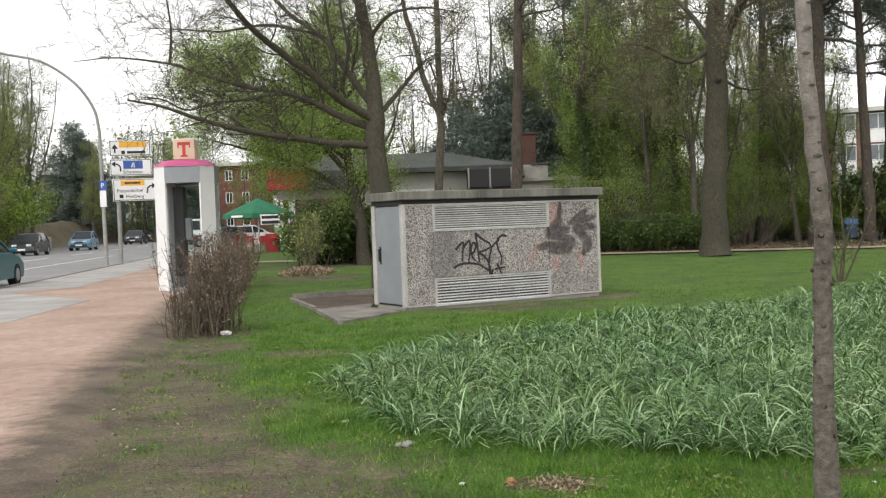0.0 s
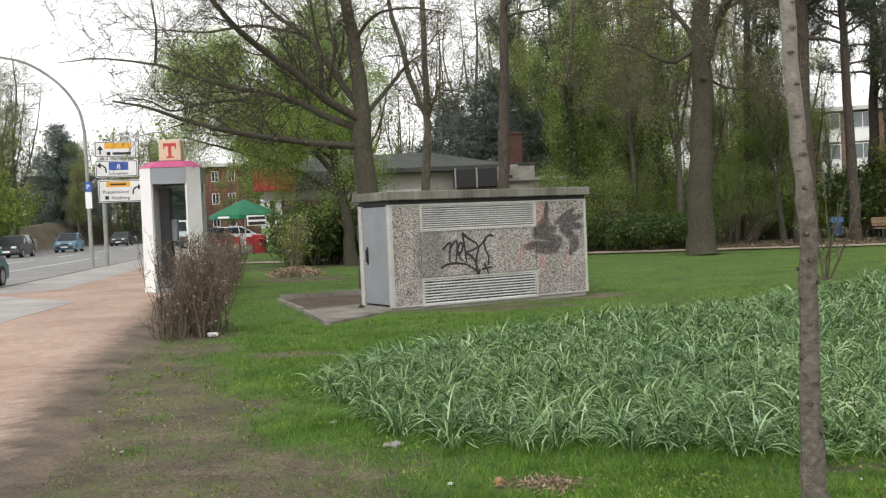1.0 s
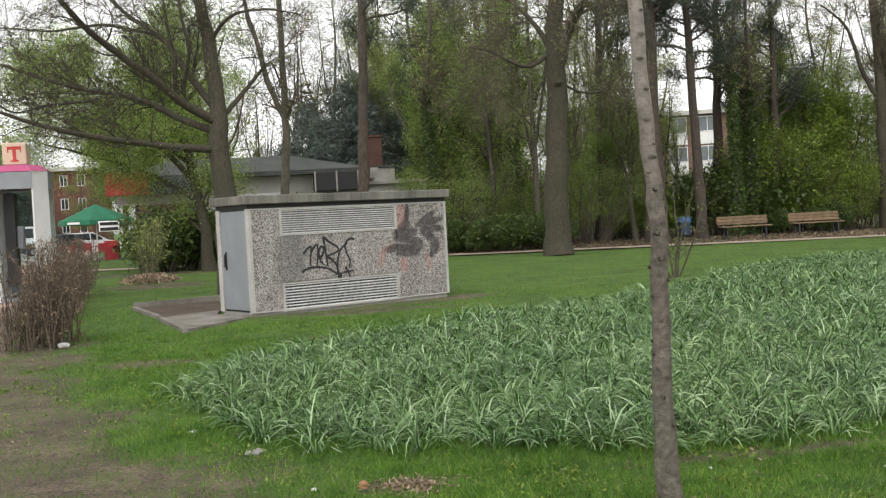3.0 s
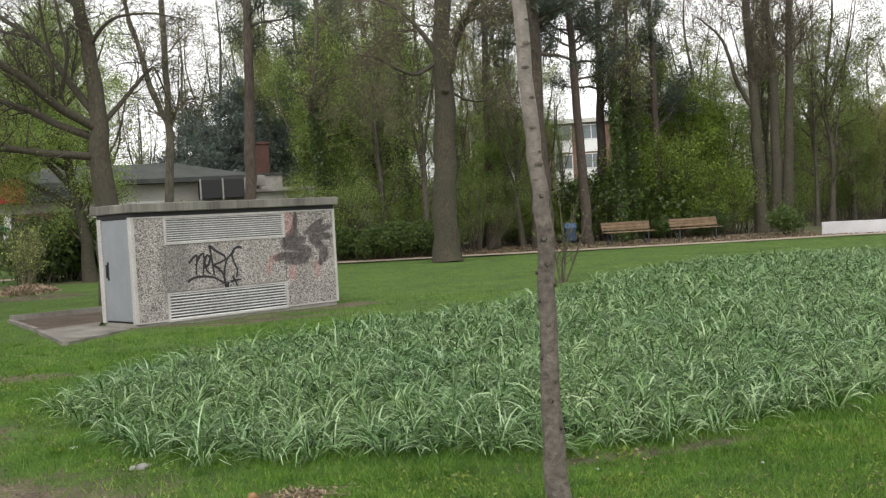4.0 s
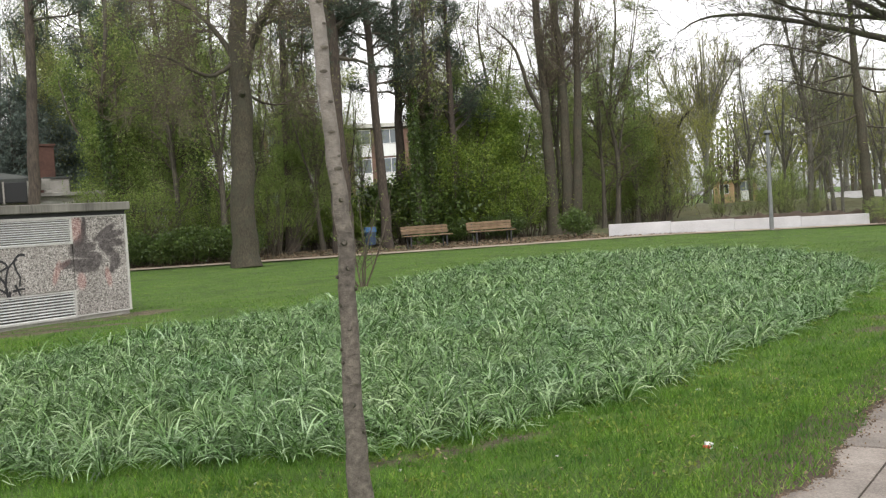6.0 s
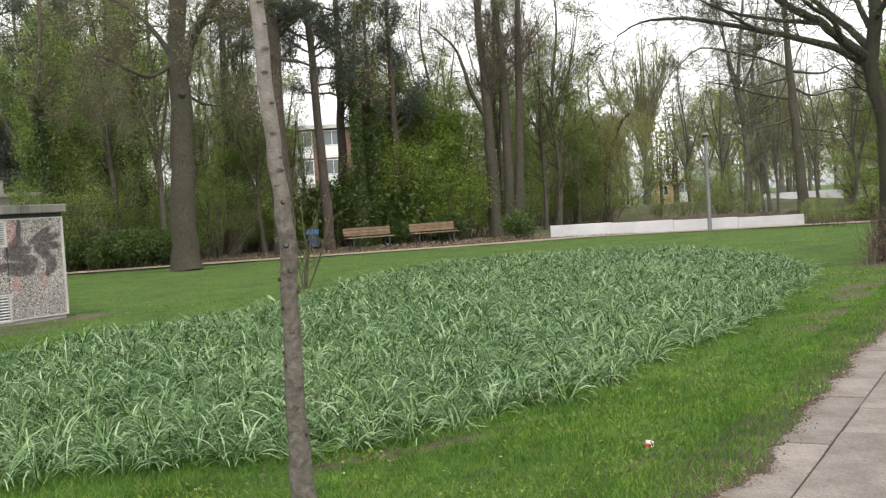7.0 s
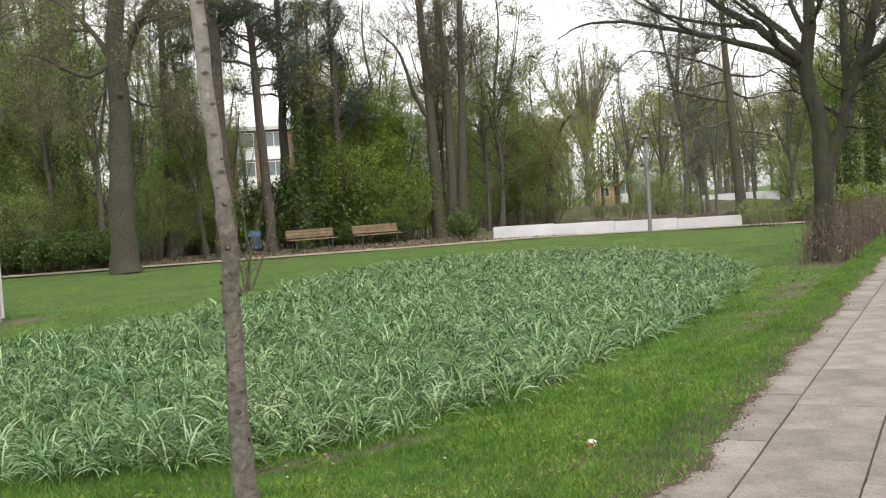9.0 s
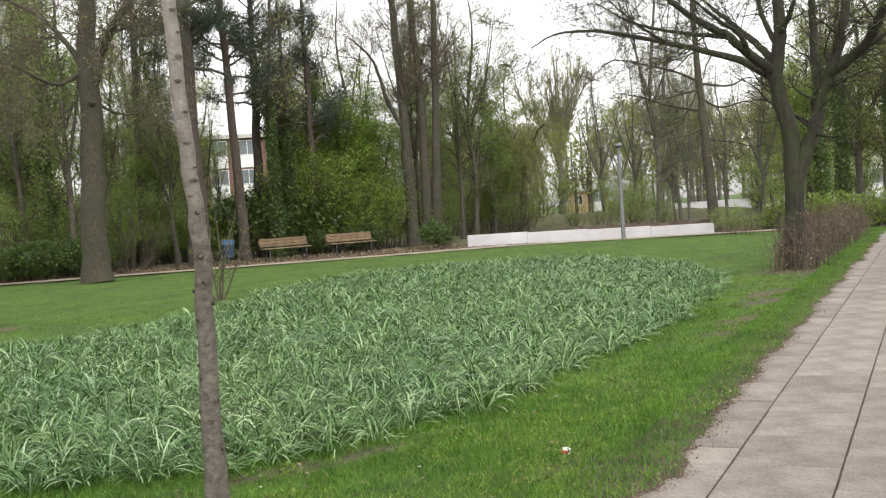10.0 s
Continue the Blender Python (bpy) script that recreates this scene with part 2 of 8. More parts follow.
def ground_mat():
    """Turf broken up by worn soil; the soil attribute marks the trodden places."""
    m, n, l, p = shader("ground_turf_and_soil")
    at = n.new("ShaderNodeAttribute")
    at.attribute_name = "soil"
    turf = ramp(n, l, noise_tex(n, l, 0.9, 6), [(0.28, (0.05, 0.09, 0.01)), (0.5, (0.08, 0.16, 0.012)), (0.72, (0.125, 0.2, 0.022))])
    turf = mix(n, l, 1.0, turf, ramp(n, l, noise_tex(n, l, 4.5, 5, 0.7), [(0.34, (0.62, 0.6, 0.6)), (0.62, (1.12, 1.12, 1.1))]), "MULTIPLY")
    turf = mix(n, l, 1.0, turf, ramp(n, l, noise_tex(n, l, 28, 4), [(0.3, (0.55, 0.55, 0.5)), (0.7, (1.1, 1.1, 1.1))]), "MULTIPLY")
    soil = ramp(n, l, noise_tex(n, l, 1.6, 6), [(0.3, (0.055, 0.042, 0.029)), (0.7, (0.19, 0.145, 0.103))])
    soil = mix(n, l, 1.0, soil, ramp(n, l, noise_tex(n, l, 9, 6, 0.75), [(0.38, (0.6, 0.6, 0.58)), (0.62, (1.2, 1.2, 1.2))]), "MULTIPLY")
    soil = mix(n, l, 1.0, soil, ramp(n, l, noise_tex(n, l, 45, 5, 0.7), [(0.38, (0.4, 0.4, 0.38)), (0.62, (1.35, 1.32, 1.28))]), "MULTIPLY")
    moss = ramp(n, l, noise_tex(n, l, 2.7, 5, 0.7), [(0.42, (0, 0, 0)), (0.6, (0.6, 0.6, 0.6))])
    soil = mix(n, l, moss, soil, (0.082, 0.1, 0.026))
    k = math_node(n, l, "ADD", at.outputs["Fac"], math_node(n, l, "MULTIPLY", math_node(n, l, "SUBTRACT", noise_tex(n, l, 3.5, 6, 0.7), 0.5), 1.5))
    k = ramp(n, l, k, [(0.4, (0, 0, 0)), (0.65, (1, 1, 1))])
    l.new(mix(n, l, k, turf, soil), p.inputs["Base Color"])
    p.inputs["Roughness"].default_value = 0.95
    relief(n, l, p, noise_tex(n, l, 30, 5), 0.8, 0.03)
    return m


M_GROUND = ground_mat()


def footway_mat():
    """Reddish grit that wears into soil where the soil attribute rises."""
    m, n, l, p = shader("footway_red_grit")
    at = n.new("ShaderNodeAttribute")
    at.attribute_name = "soil"
    c = ramp(n, l, noise_tex(n, l, 0.5, 6, 0.65), [(0.3, (0.33, 0.22, 0.168)), (0.7, (0.53, 0.39, 0.315))])
    c = mix(n, l, 1.0, c, ramp(n, l, noise_tex(n, l, 7, 6, 0.7), [(0.35, (0.78, 0.76, 0.74)), (0.6, (1.03, 1.03, 1.03))]), "MULTIPLY")
    c = mix(n, l, 1.0, c, ramp(n, l, noise_tex(n, l, 70, 3), [(0.3, (0.75, 0.74, 0.73)), (0.65, (1.05, 1.05, 1.05))]), "MULTIPLY")
    soil = ramp(n, l, noise_tex(n, l, 1.6, 6), [(0.3, (0.062, 0.048, 0.034)), (0.7, (0.195, 0.15, 0.108))])
    soil = mix(n, l, 1.0, soil, ramp(n, l, noise_tex(n, l, 45, 4), [(0.3, (0.6, 0.58, 0.56)), (0.7, (1.2, 1.18, 1.16))]), "MULTIPLY")
    k = math_node(n, l, "ADD", at.outputs["Fac"], math_node(n, l, "MULTIPLY", math_node(n, l, "SUBTRACT", noise_tex(n, l, 5, 8, 0.8), 0.5), 1.6))
    k = ramp(n, l, k, [(0.25, (0, 0, 0)), (0.95, (1, 1, 1))])
    l.new(mix(n, l, k, c, soil), p.inputs["Base Color"])
    p.inputs["Roughness"].default_value = 0.95
    relief(n, l, p, noise_tex(n, l, 60, 4), 0.5, 0.006)
    return m


M_FOOTWAY = footway_mat()


# ---- building helpers ----
def fast_mesh(name, verts, faces):
    """A mesh from a vertex array and an array of equal-sided faces."""
    me = bpy.data.meshes.new(name)
    verts, faces = np.asarray(verts, np.float32), np.asarray(faces, np.int32)
    k = faces.shape[1]
    me.vertices.add(len(verts))
    me.vertices.foreach_set("co", verts.ravel())
    me.loops.add(faces.size)
    me.loops.foreach_set("vertex_index", faces.ravel())
    me.polygons.add(len(faces))
    me.polygons.foreach_set("loop_start", np.arange(0, faces.size, k, dtype=np.int32))
    me.update(calc_edges=True)
    return me


def np_part(name, verts, faces, material, parent=None, smooth=False, label=""):
    me = fast_mesh(name, verts, faces)
    me.materials.append(material)
    if smooth:
        me.polygons.foreach_set("use_smooth", np.ones(len(me.polygons), bool))
    ob = new(name, me)
    ob.parent = parent
    return tagged(ob, label)


def part(name, bm, material, parent=None, label="", smooth=False):
    """Links a bmesh as one mesh object under a thing or a part."""
    bmesh.ops.recalc_face_normals(bm, faces=bm.faces)
    me = bpy.data.meshes.new(name)
    bm.to_mesh(me)
    bm.free()
    me.materials.append(material)
    if smooth:
        me.polygons.foreach_set("use_smooth", np.ones(len(me.polygons), bool))
    ob = new(name, me)
    ob.parent = parent
    return tagged(ob, label)


def thing(name, m, label, category, group="", kind=""):
    ob = new(name)
    ob.matrix_basis = m
    return tagged(ob, label, category, group, kind)


def block(x0, y0, z0, x1, y1, z1, bevel=0.0, bm=None):
    """A box between two corners, with worn edges."""
    own = bm is None
    bm = bmesh.new() if own else bm
    r = bmesh.ops.create_cube(bm, size=1)
    s = Matrix.Translation(((x0 + x1) / 2, (y0 + y1) / 2, (z0 + z1) / 2)) @ Matrix.Diagonal((abs(x1 - x0), abs(y1 - y0), abs(z1 - z0), 1))
    bmesh.ops.transform(bm, matrix=s, verts=r["verts"])
    if bevel:
        edges = list({e for v in r["verts"] for e in v.link_edges})
        bmesh.ops.bevel(bm, geom=edges, offset=bevel, segments=1, affect="EDGES")
    return bm


def rod(a, b, r0, r1=None, sides=12, bm=None):
    """A round bar from a to b."""
    bm = bmesh.new() if bm is None else bm
    a, b = Vector(a), Vector(b)
    r1 = r0 if r1 is None else r1
    m = Matrix.Translation((a + b) / 2) @ (b - a).to_track_quat("Z", "Y").to_matrix().to_4x4()
    bmesh.ops.create_cone(bm, cap_ends=True, segments=sides, radius1=r0, radius2=r1, depth=(b - a).length, matrix=m)
    return bm


def prism(poly, z0, z1, bm=None):
    """A polygon of (x, y) raised from z0 to z1."""
    bm = bmesh.new() if bm is None else bm
    lo = [bm.verts.new((x, y, z0)) for x, y in poly]
    hi = [bm.verts.new((x, y, z1)) for x, y in poly]
    bm.faces.new(lo[::-1])
    bm.faces.new(hi)
    for i in range(len(poly)):
        j = (i + 1) % len(poly)
        bm.faces.new((lo[i], lo[j], hi[j], hi[i]))
    return bm


def tube(pts, r0, r1, sides=10):
    """A bent tube along points."""
    bm = bmesh.new()
    pts = [Vector(p) for p in pts]
    rings = []
    for i, p in enumerate(pts):
        d = (pts[min(i + 1, len(pts) - 1)] - pts[max(i - 1, 0)]).normalized()
        q = d.to_track_quat("Z", "Y")
        r = r0 + (r1 - r0) * i / (len(pts) - 1)
        rings.append([bm.verts.new(p + q @ Vector((r * math.cos(a), r * math.sin(a), 0))) for a in (2 * math.pi * k / sides for k in range(sides))])
    for a, b in zip(rings, rings[1:]):
        for k in range(sides):
            bm.faces.new((a[k], a[(k + 1) % sides], b[(k + 1) % sides], b[k]))
    bm.faces.new(rings[0][::-1])
    bm.faces.new(rings[-1])
    return bm


def polar(azimuth, distance):
    a = radians(azimuth)
    return distance * math.sin(a), distance * math.cos(a)


def text_part(body, size, m, material, parent, name="lettering"):
    cu = bpy.data.curves.new(name, "FONT")
    cu.body, cu.size, cu.extrude, cu.align_x = body, size, 0.002, "LEFT"
    cu.materials.append(material)
    ob = new(name, cu)
    ob.parent = parent
    ob.matrix_basis = m
    return ob


# ---- plants ----
def smooth_line(ctrl, k):
    """k points on a smooth line through the control points."""
    c = np.array(ctrl, float)
    if len(c) == 2:
        return c[0] + (c[1] - c[0]) * np.linspace(0, 1, k)[:, None]
    e = np.vstack([2 * c[0] - c[1], c, 2 * c[-1] - c[-2]])
    out = []
    for u in np.linspace(0, len(c) - 1, k):
        i = min(int(u), len(c) - 2)
        f = u - i
        a, b, d, g = e[i:i + 4]
        out.append(0.5 * (2 * b + (d - a) * f + (2 * a - 5 * b + 4 * d - g) * f * f + (3 * b - a - 3 * d + g) * f ** 3))
    return np.array(out)


def unit(v):
    return v / np.maximum(np.linalg.norm(v, axis=-1, keepdims=True), 1e-9)


def tubes(P, R, sides):
    """Tapered tubes along many lines at once: P (m, k, 3), R (m, k). Two sides: thin blades for the finest far twigs."""
    m, k, _ = P.shape
    t = unit(np.gradient(P, axis=1))
    a = unit(np.cross(t[:, 0], np.array([0.31, 0.87, 0.2])))
    frames = [a]
    for j in range(1, k):
        a = unit(a - (a * t[:, j]).sum(-1, keepdims=True) * t[:, j])
        frames.append(a)
    a = np.stack(frames, 1)
    b = np.cross(t, a)
    w = np.arange(sides) * 2 * np.pi / sides
    v = P[:, :, None] + R[:, :, None, None] * (a[:, :, None] * np.cos(w)[:, None] + b[:, :, None] * np.sin(w)[:, None])
    ids = np.arange(m * k * sides).reshape(m, k, sides)
    if sides == 2:
        q = np.stack([ids[:, :-1, 0], ids[:, :-1, 1], ids[:, 1:, 1], ids[:, 1:, 0]], -1).reshape(-1, 4)
        return v.reshape(-1, 3), q
    n = np.roll(ids, -1, 2)
    q = np.stack([ids[:, :-1], n[:, :-1], n[:, 1:], ids[:, 1:]], -1).reshape(-1, 4)
    return v.reshape(-1, 3), q


def sprout(rng, P, R, count, l0, l1, angle, t0=0.2, k=5, up=0.25, wig=0.25, thick=0.55, fall=0.5, tmax=1.0, rmin=0.003):
    """Side shoots from many lines at once."""
    m, kk, _ = P.shape
    length = np.linalg.norm(np.diff(P, axis=1), axis=2).sum(1)
    who = rng.choice(m, count, p=length / length.sum())
    t = rng.uniform(t0, tmax, count)
    f = t * (kk - 1)
    i = np.minimum(f.astype(int), kk - 2)
    f = (f - i)[:, None]
    base = P[who, i] * (1 - f) + P[who, i + 1] * f
    rad = R[who, i] * (1 - f[:, 0]) + R[who, i + 1] * f[:, 0]
    tan = unit(P[who, i + 1] - P[who, i])
    side = unit(np.cross(tan, rng.normal(size=(count, 3))))
    a = np.radians(angle + rng.normal(0, 10, count))[:, None]
    d = unit(np.cos(a) * tan + np.sin(a) * side + [0, 0, up * 0.5])
    ln = rng.uniform(l0, l1, count) * (1 - fall * t)
    pts, p = [base], base
    for j in range(k - 1):
        d = unit(d + rng.normal(0, wig, (count, 3)) + [0, 0, up * 0.3])
        p = p + d * (ln / (k - 1))[:, None]
        pts.append(p)
    r0 = np.maximum(rad * thick, rmin)
    return np.stack(pts, 1), np.maximum(r0[:, None] * np.linspace(1, 0.3, k), rmin * 0.6)


def leaf_quads(rng, pos, size, aspect=0.55, flat=0.3, droop=0.0, far=False):
    """One small pointed leaf at each position; far ones are single triangles."""
    n = len(pos)
    d = unit(rng.normal(size=(n, 3)) + [0, 0, -droop])
    s = unit(np.cross(d, rng.normal(size=(n, 3)) + [0, 0, flat * 3]))
    ln = (size * rng.uniform(0.6, 1.3, n))[:, None]
    nrm = np.cross(d, s)
    if far:
        v = np.stack([pos - s * ln * aspect * 0.5, pos + s * ln * aspect * 0.5, pos + d * ln], 1).reshape(-1, 3)
        return v, np.arange(3 * n).reshape(n, 3)
    mid = pos + d * ln * 0.5 + nrm * ln * 0.08
    v = np.stack([pos, mid + s * ln * aspect * 0.5, pos + d * ln, mid - s * ln * aspect * 0.5], 1).reshape(-1, 3)
    return v, np.arange(4 * n).reshape(n, 4)


def along(rng, P, n, spread, t0=0.2):
    m, k, _ = P.shape
    who = rng.integers(0, m, n)
    f = rng.uniform(t0, 1, n) * (k - 1)
    i = np.minimum(f.astype(int), k - 2)
    f = (f - i)[:, None]
    return P[who, i] * (1 - f) + P[who, i + 1] * f + rng.normal(0, spread, (n, 3))


def gather(pieces):
    vs, fs, o = [], [], 0
    for v, f in pieces:
        vs.append(v)
        fs.append(f + o)
        o += len(v)
    return np.vstack(vs), np.vstack(fs)


def tree(seed, at, limbs, levels, leaf=None, bark=None, twig=None, label="", name="tree", group="", flare=1.35, category="tree", sides=12, ivy=0, extra_crown=None, scale=1.0):
    """limbs: (control points, radius at the foot, radius at the tip); the first is the trunk. levels: arguments of sprout with the
    tube's sides first. leaf: (count, size, aspect, spread, material, droop)."""
    rng = np.random.default_rng(seed)
    bark, twig = bark or M_BARK, twig or M_TWIG
    root = thing(name, pose(at[0], at[1], 0), label, category, group)
    K = 22
    P = np.stack([smooth_line(c, K) for c, _, _ in limbs])
    R = np.stack([np.linspace(a, b, K) for _, a, b in limbs])
    for i in range(len(limbs)):
        wob = rng.normal(0, 1, (K, 3)) * np.minimum(R[i].mean() * 0.12, 0.03)
        wob[0] = 0
        P[i] += wob
        if P[i][0, 2] < 0.4:
            h = P[i][:, 2] - P[i][0, 2]
            R[i] *= 1 + (flare - 1) * np.exp(-h / 0.35)
            P[i][0, 2] = -0.05
    v, q = tubes(P, R, sides)
    np_part("trunk", v, q, bark, root, True)
    pool, last = [], (P, R)
    src = (P[0 if len(limbs) == 1 else 1:], R[0 if len(limbs) == 1 else 1:])
    allP = src
    for lv in levels:
        lv = dict(lv)
        s = lv.pop("sides", 2)
        whole = lv.pop("whole", False)
        base = (P, R) if whole else allP
        p2, r2 = sprout(rng, *base, **lv)
        pool.append(tubes(p2, r2, s))
        allP = (p2, r2)
    if pool:
        v, q = gather(pool)
        tagged(np_part("twig_mass", v, q, twig, root), kind="stuff")
    if leaf:
        n, size, aspect, spread, m, droop = leaf
        pos = along(rng, allP[0], n, spread)
        pos = pos[pos[:, 2] > 0.05]
        v, q = leaf_quads(rng, pos, size, aspect, 0.3, droop, True)
        np_part("crown", v, q, m, root)
    if ivy:
        h = rng.uniform(0, ivy, 1)[0] * 0 + ivy
        t = rng.uniform(0, 1, 5000)
        line = P[0][P[0][:, 2] < h]
        i = (t * (len(line) - 1)).astype(int)
        ang = rng.uniform(0, 2 * np.pi, 5000)
        rr = R[0][i] + rng.uniform(0.01, 0.12, 5000)
        f = (t * (len(line) - 1) - i)[:, None]
        pos = line[i] * (1 - f) + line[np.minimum(i + 1, len(line) - 1)] * f
        pos = pos + np.stack([rr * np.cos(ang), rr * np.sin(ang), rng.normal(0, 0.05, 5000)], 1)
        v, q = leaf_quads(rng, pos, 0.1, 0.8, 0.1, 0.6)
        np_part("ivy", v, q, M_LEAF_DARK, root, label="dark ivy climbing the trunk")
    return root


def shrub(seed, at, height, radius, stems, leaf, name="shrub", label="", twig=None, category="shrub", group="", levels=2, base=0.5):
    """Stems from the ground, side twigs and a coat of leaves."""
    rng = np.random.default_rng(seed)
    root = thing(name, pose(at[0], at[1], 0), label, category, group)
    ang, r = rng.uniform(0, 2 * np.pi, stems), radius * base * np.sqrt(rng.uniform(0, 1, stems))
    foot = np.stack([r * np.cos(ang), r * np.sin(ang), np.full(stems, -0.03)], 1)
    d = unit(np.stack([np.cos(ang) * r / radius * 0.9, np.sin(ang) * r / radius * 0.9, np.ones(stems)], 1) + rng.normal(0, 0.15, (stems, 3)))
    ln = height * rng.uniform(0.65, 1.0, stems)
    pts, p = [foot], foot
    for j in range(5):
        d = unit(d + rng.normal(0, 0.12, (stems, 3)))
        p = p + d * (ln / 5)[:, None]
        pts.append(p)
    P = np.stack(pts, 1)
    R = np.linspace(1, 0.25, 6)[None] * np.full((stems, 1), 0.012 + 0.004 * height)
    pool = [tubes(P, R, 4)]
    p2, r2 = sprout(rng, P, R, stems * 9, 0.2 * height, 0.42 * height, 42, 0.12, 4, 0.3, 0.2, 0.6, 0.4)
    pool.append(tubes(p2, r2, 3))
    if levels > 1:
        p3, r3 = sprout(rng, p2, r2, stems * 24, 0.1 * height, 0.2 * height, 45, 0.2, 3, 0.2, 0.2, 0.6, 0.3)
        pool.append(tubes(p3, r3, 2))
        p2 = p3
    v, q = gather(pool)
    tagged(np_part("stem_mass", v, q, twig or M_TWIG, root), kind="stuff")
    if leaf:
        n, size, aspect, spread, m, droop = leaf
        pos = along(rng, p2, n, spread)
        pos = pos[pos[:, 2] > 0.04]
        v, q = leaf_quads(rng, pos, size, aspect, 0.4, droop, True)
        np_part("foliage", v, q, m, root)
    return root


def again(ob, x, y, turn, size, tall=1.0):
    return copy_thing(ob, pose(x, y, 0, 0, 0, turn) @ Matrix.Diagonal((size, size, size * tall, 1)))


# ---- ground ----
PAVE_U, PAVE_V, PAVE_O = Vector((0.846, 0.533, 0)), Vector((0.533, -0.846, 0)), Vector((3.46, 3.34, 0))
BED = [(-1.1, 8.6), (-0.5, 6.9), (0.1, 6.15), (0.95, 5.85), (1.9, 5.55), (3.0, 5.55), (4.0, 5.8), (5.2, 6.5), (6.6, 7.35), (8.1, 8.15), (10.7, 9.9), (13.2, 12.1),
       (15.4, 15.2), (16.3, 18.0), (16.2, 20.5), (14.6, 22.3), (12.2, 22.4), (9.1, 20.1), (6.3, 16.6), (4.2, 14.8), (2.8, 13.9), (1.4, 12.8), (0.4, 12.0), (-0.4, 11.0), (-0.9, 9.6)]



def inside(poly, x, y):
    r = np.zeros(np.shape(x), bool)
    for (ax, ay), (bx, by) in zip(poly, poly[1:] + poly[:1]):
        r ^= ((ay > y) != (by > y)) & (x < (bx - ax) * (y - ay) / (by - ay + 1e-12) + ax)
    return r


def edge_gap(poly, x, y, closed=True):
    """Distance from points to a polygon's outline."""
    best = np.full(np.shape(x), 1e9)
    for (ax, ay), (bx, by) in zip(poly, poly[1:] + (poly[:1] if closed else [])):
        dx, dy = bx - ax, by - ay
        t = np.clip(((x - ax) * dx + (y - ay) * dy) / (dx * dx + dy * dy), 0, 1)
        best = np.minimum(best, np.hypot(x - ax - t * dx, y - ay - t * dy))
    return best


FOOTWAY_EDGE = [(-0.7, -8.0), (-1.6, -2.0), (-2.6, 4.5), (-3.04, 7.1), (-3.55, 9.8), (-4.08, 12.6), (-4.67, 16.5), (-5.6, 22.0), (-6.9, 30.0), (-9.0, 44.0), (-12.0, 62.0), (-16, 95), (-20, 130)]
PATH_LINE = [(-14.0, 41.5), (-6.0, 39.0), (5.65, 35.0), (9.24, 33.8), (13.0, 32.5), (18.5, 30.75), (22.2, 29.9), (25.5, 27.0), (29.0, 23.6), (33.0, 21.0)]
SOIL_BLOBS = [(-2.9, 9.6, 1.0, 1.5), (-2.2, 7.4, 1.0, 1.7), (-1.3, 5.6, 1.2, 1.0), (-1.55, 11.2, 0.6, 0.35), (-2.9, 12.0, 0.7, 0.9), (-3.3, 13.8, 0.7, 0.9),
              (0.5, 5.35, 0.3, 0.14), (2.2, 5.42, 0.4, 0.09), (2.85, 5.36, 0.35, 0.08), (3.5, 5.5, 0.3, 0.08), (-3.4, 27.0, 1.3, 1.4), (9.1, 7.9, 0.75, 0.22), (7.95, 7.35, 0.3, 0.12), (10.7, 8.95, 0.9, 0.22), (11.5, 9.5, 0.9, 0.25),
              (14.8, 11.6, 0.9, 0.9), (0.6, 15.9, 2.2, 0.25), (2.9, 17.6, 0.5, 0.4), (4.6, 4.45, 0.35, 0.2), (-4.6, 34, 2.5, 1.0),
              (0.0, 15.95, 0.7, 0.16), (1.0, 16.45, 0.7, 0.2), (1.9, 17.0, 0.7, 0.2), (2.7, 17.5, 0.6, 0.25), (0.6, 12.6, 0.9, 0.2)]


WAVES = []
g = np.random.default_rng(5)
for f, a in ((0.35, 0.012), (0.9, 0.009), (2.2, 0.006)):
    for _ in range(3):
        w = g.normal(0, f * 2, 2)
        WAVES.append((a / 2, w[0], w[1], g.uniform(0, 6)))


def ground_z(x, y):
    """Height of the uneven lawn."""
    x, y = np.asarray(x, float), np.asarray(y, float)
    z = sum(a * np.sin(u * x + v * y + p) for a, u, v, p in WAVES)
    near = (x > -9) & (x < 34) & (y > 2) & (y < 42)
    return np.where(near, np.clip(z, -0.03, 0.03) - 0.032, -0.03)


SOIL_AREA = [(-3.3, 11.6), (-2.4, 10.8), (-1.85, 8.9), (-1.35, 7.3), (-0.85, 6.2), (-0.6, 5.3), (-0.9, 3.6), (-3.6, 3.6), (-4.4, 11.6)]


def trodden(x, y):
    """How bare the soil is: blots and the worn corner by the footway."""
    s = np.zeros(np.shape(x))
    for cx, cy, ax, ay in SOIL_BLOBS:
        s = np.maximum(s, 1.05 - 0.55 * np.hypot((x - cx) / ax, (y - cy) / ay) ** 1.5)
    u = (x - PAVE_O.x) * PAVE_U.x + (y - PAVE_O.y) * PAVE_U.y
    v = (x - PAVE_O.x) * PAVE_V.x + (y - PAVE_O.y) * PAVE_V.y
    verge = 0.95 + (v + 0.3) / 0.8 + 0.3 * np.sin(u * 1.7 + 2 * np.sin(u * 0.9))
    s = np.maximum(s, np.where((v > -1.8) & (u < 26), verge, 0))
    gap = edge_gap(SOIL_AREA, x, y)
    return np.maximum(s, np.clip(0.5 + np.where(inside(SOIL_AREA, x, y), gap, -gap) / 0.6, 0, 0.78))


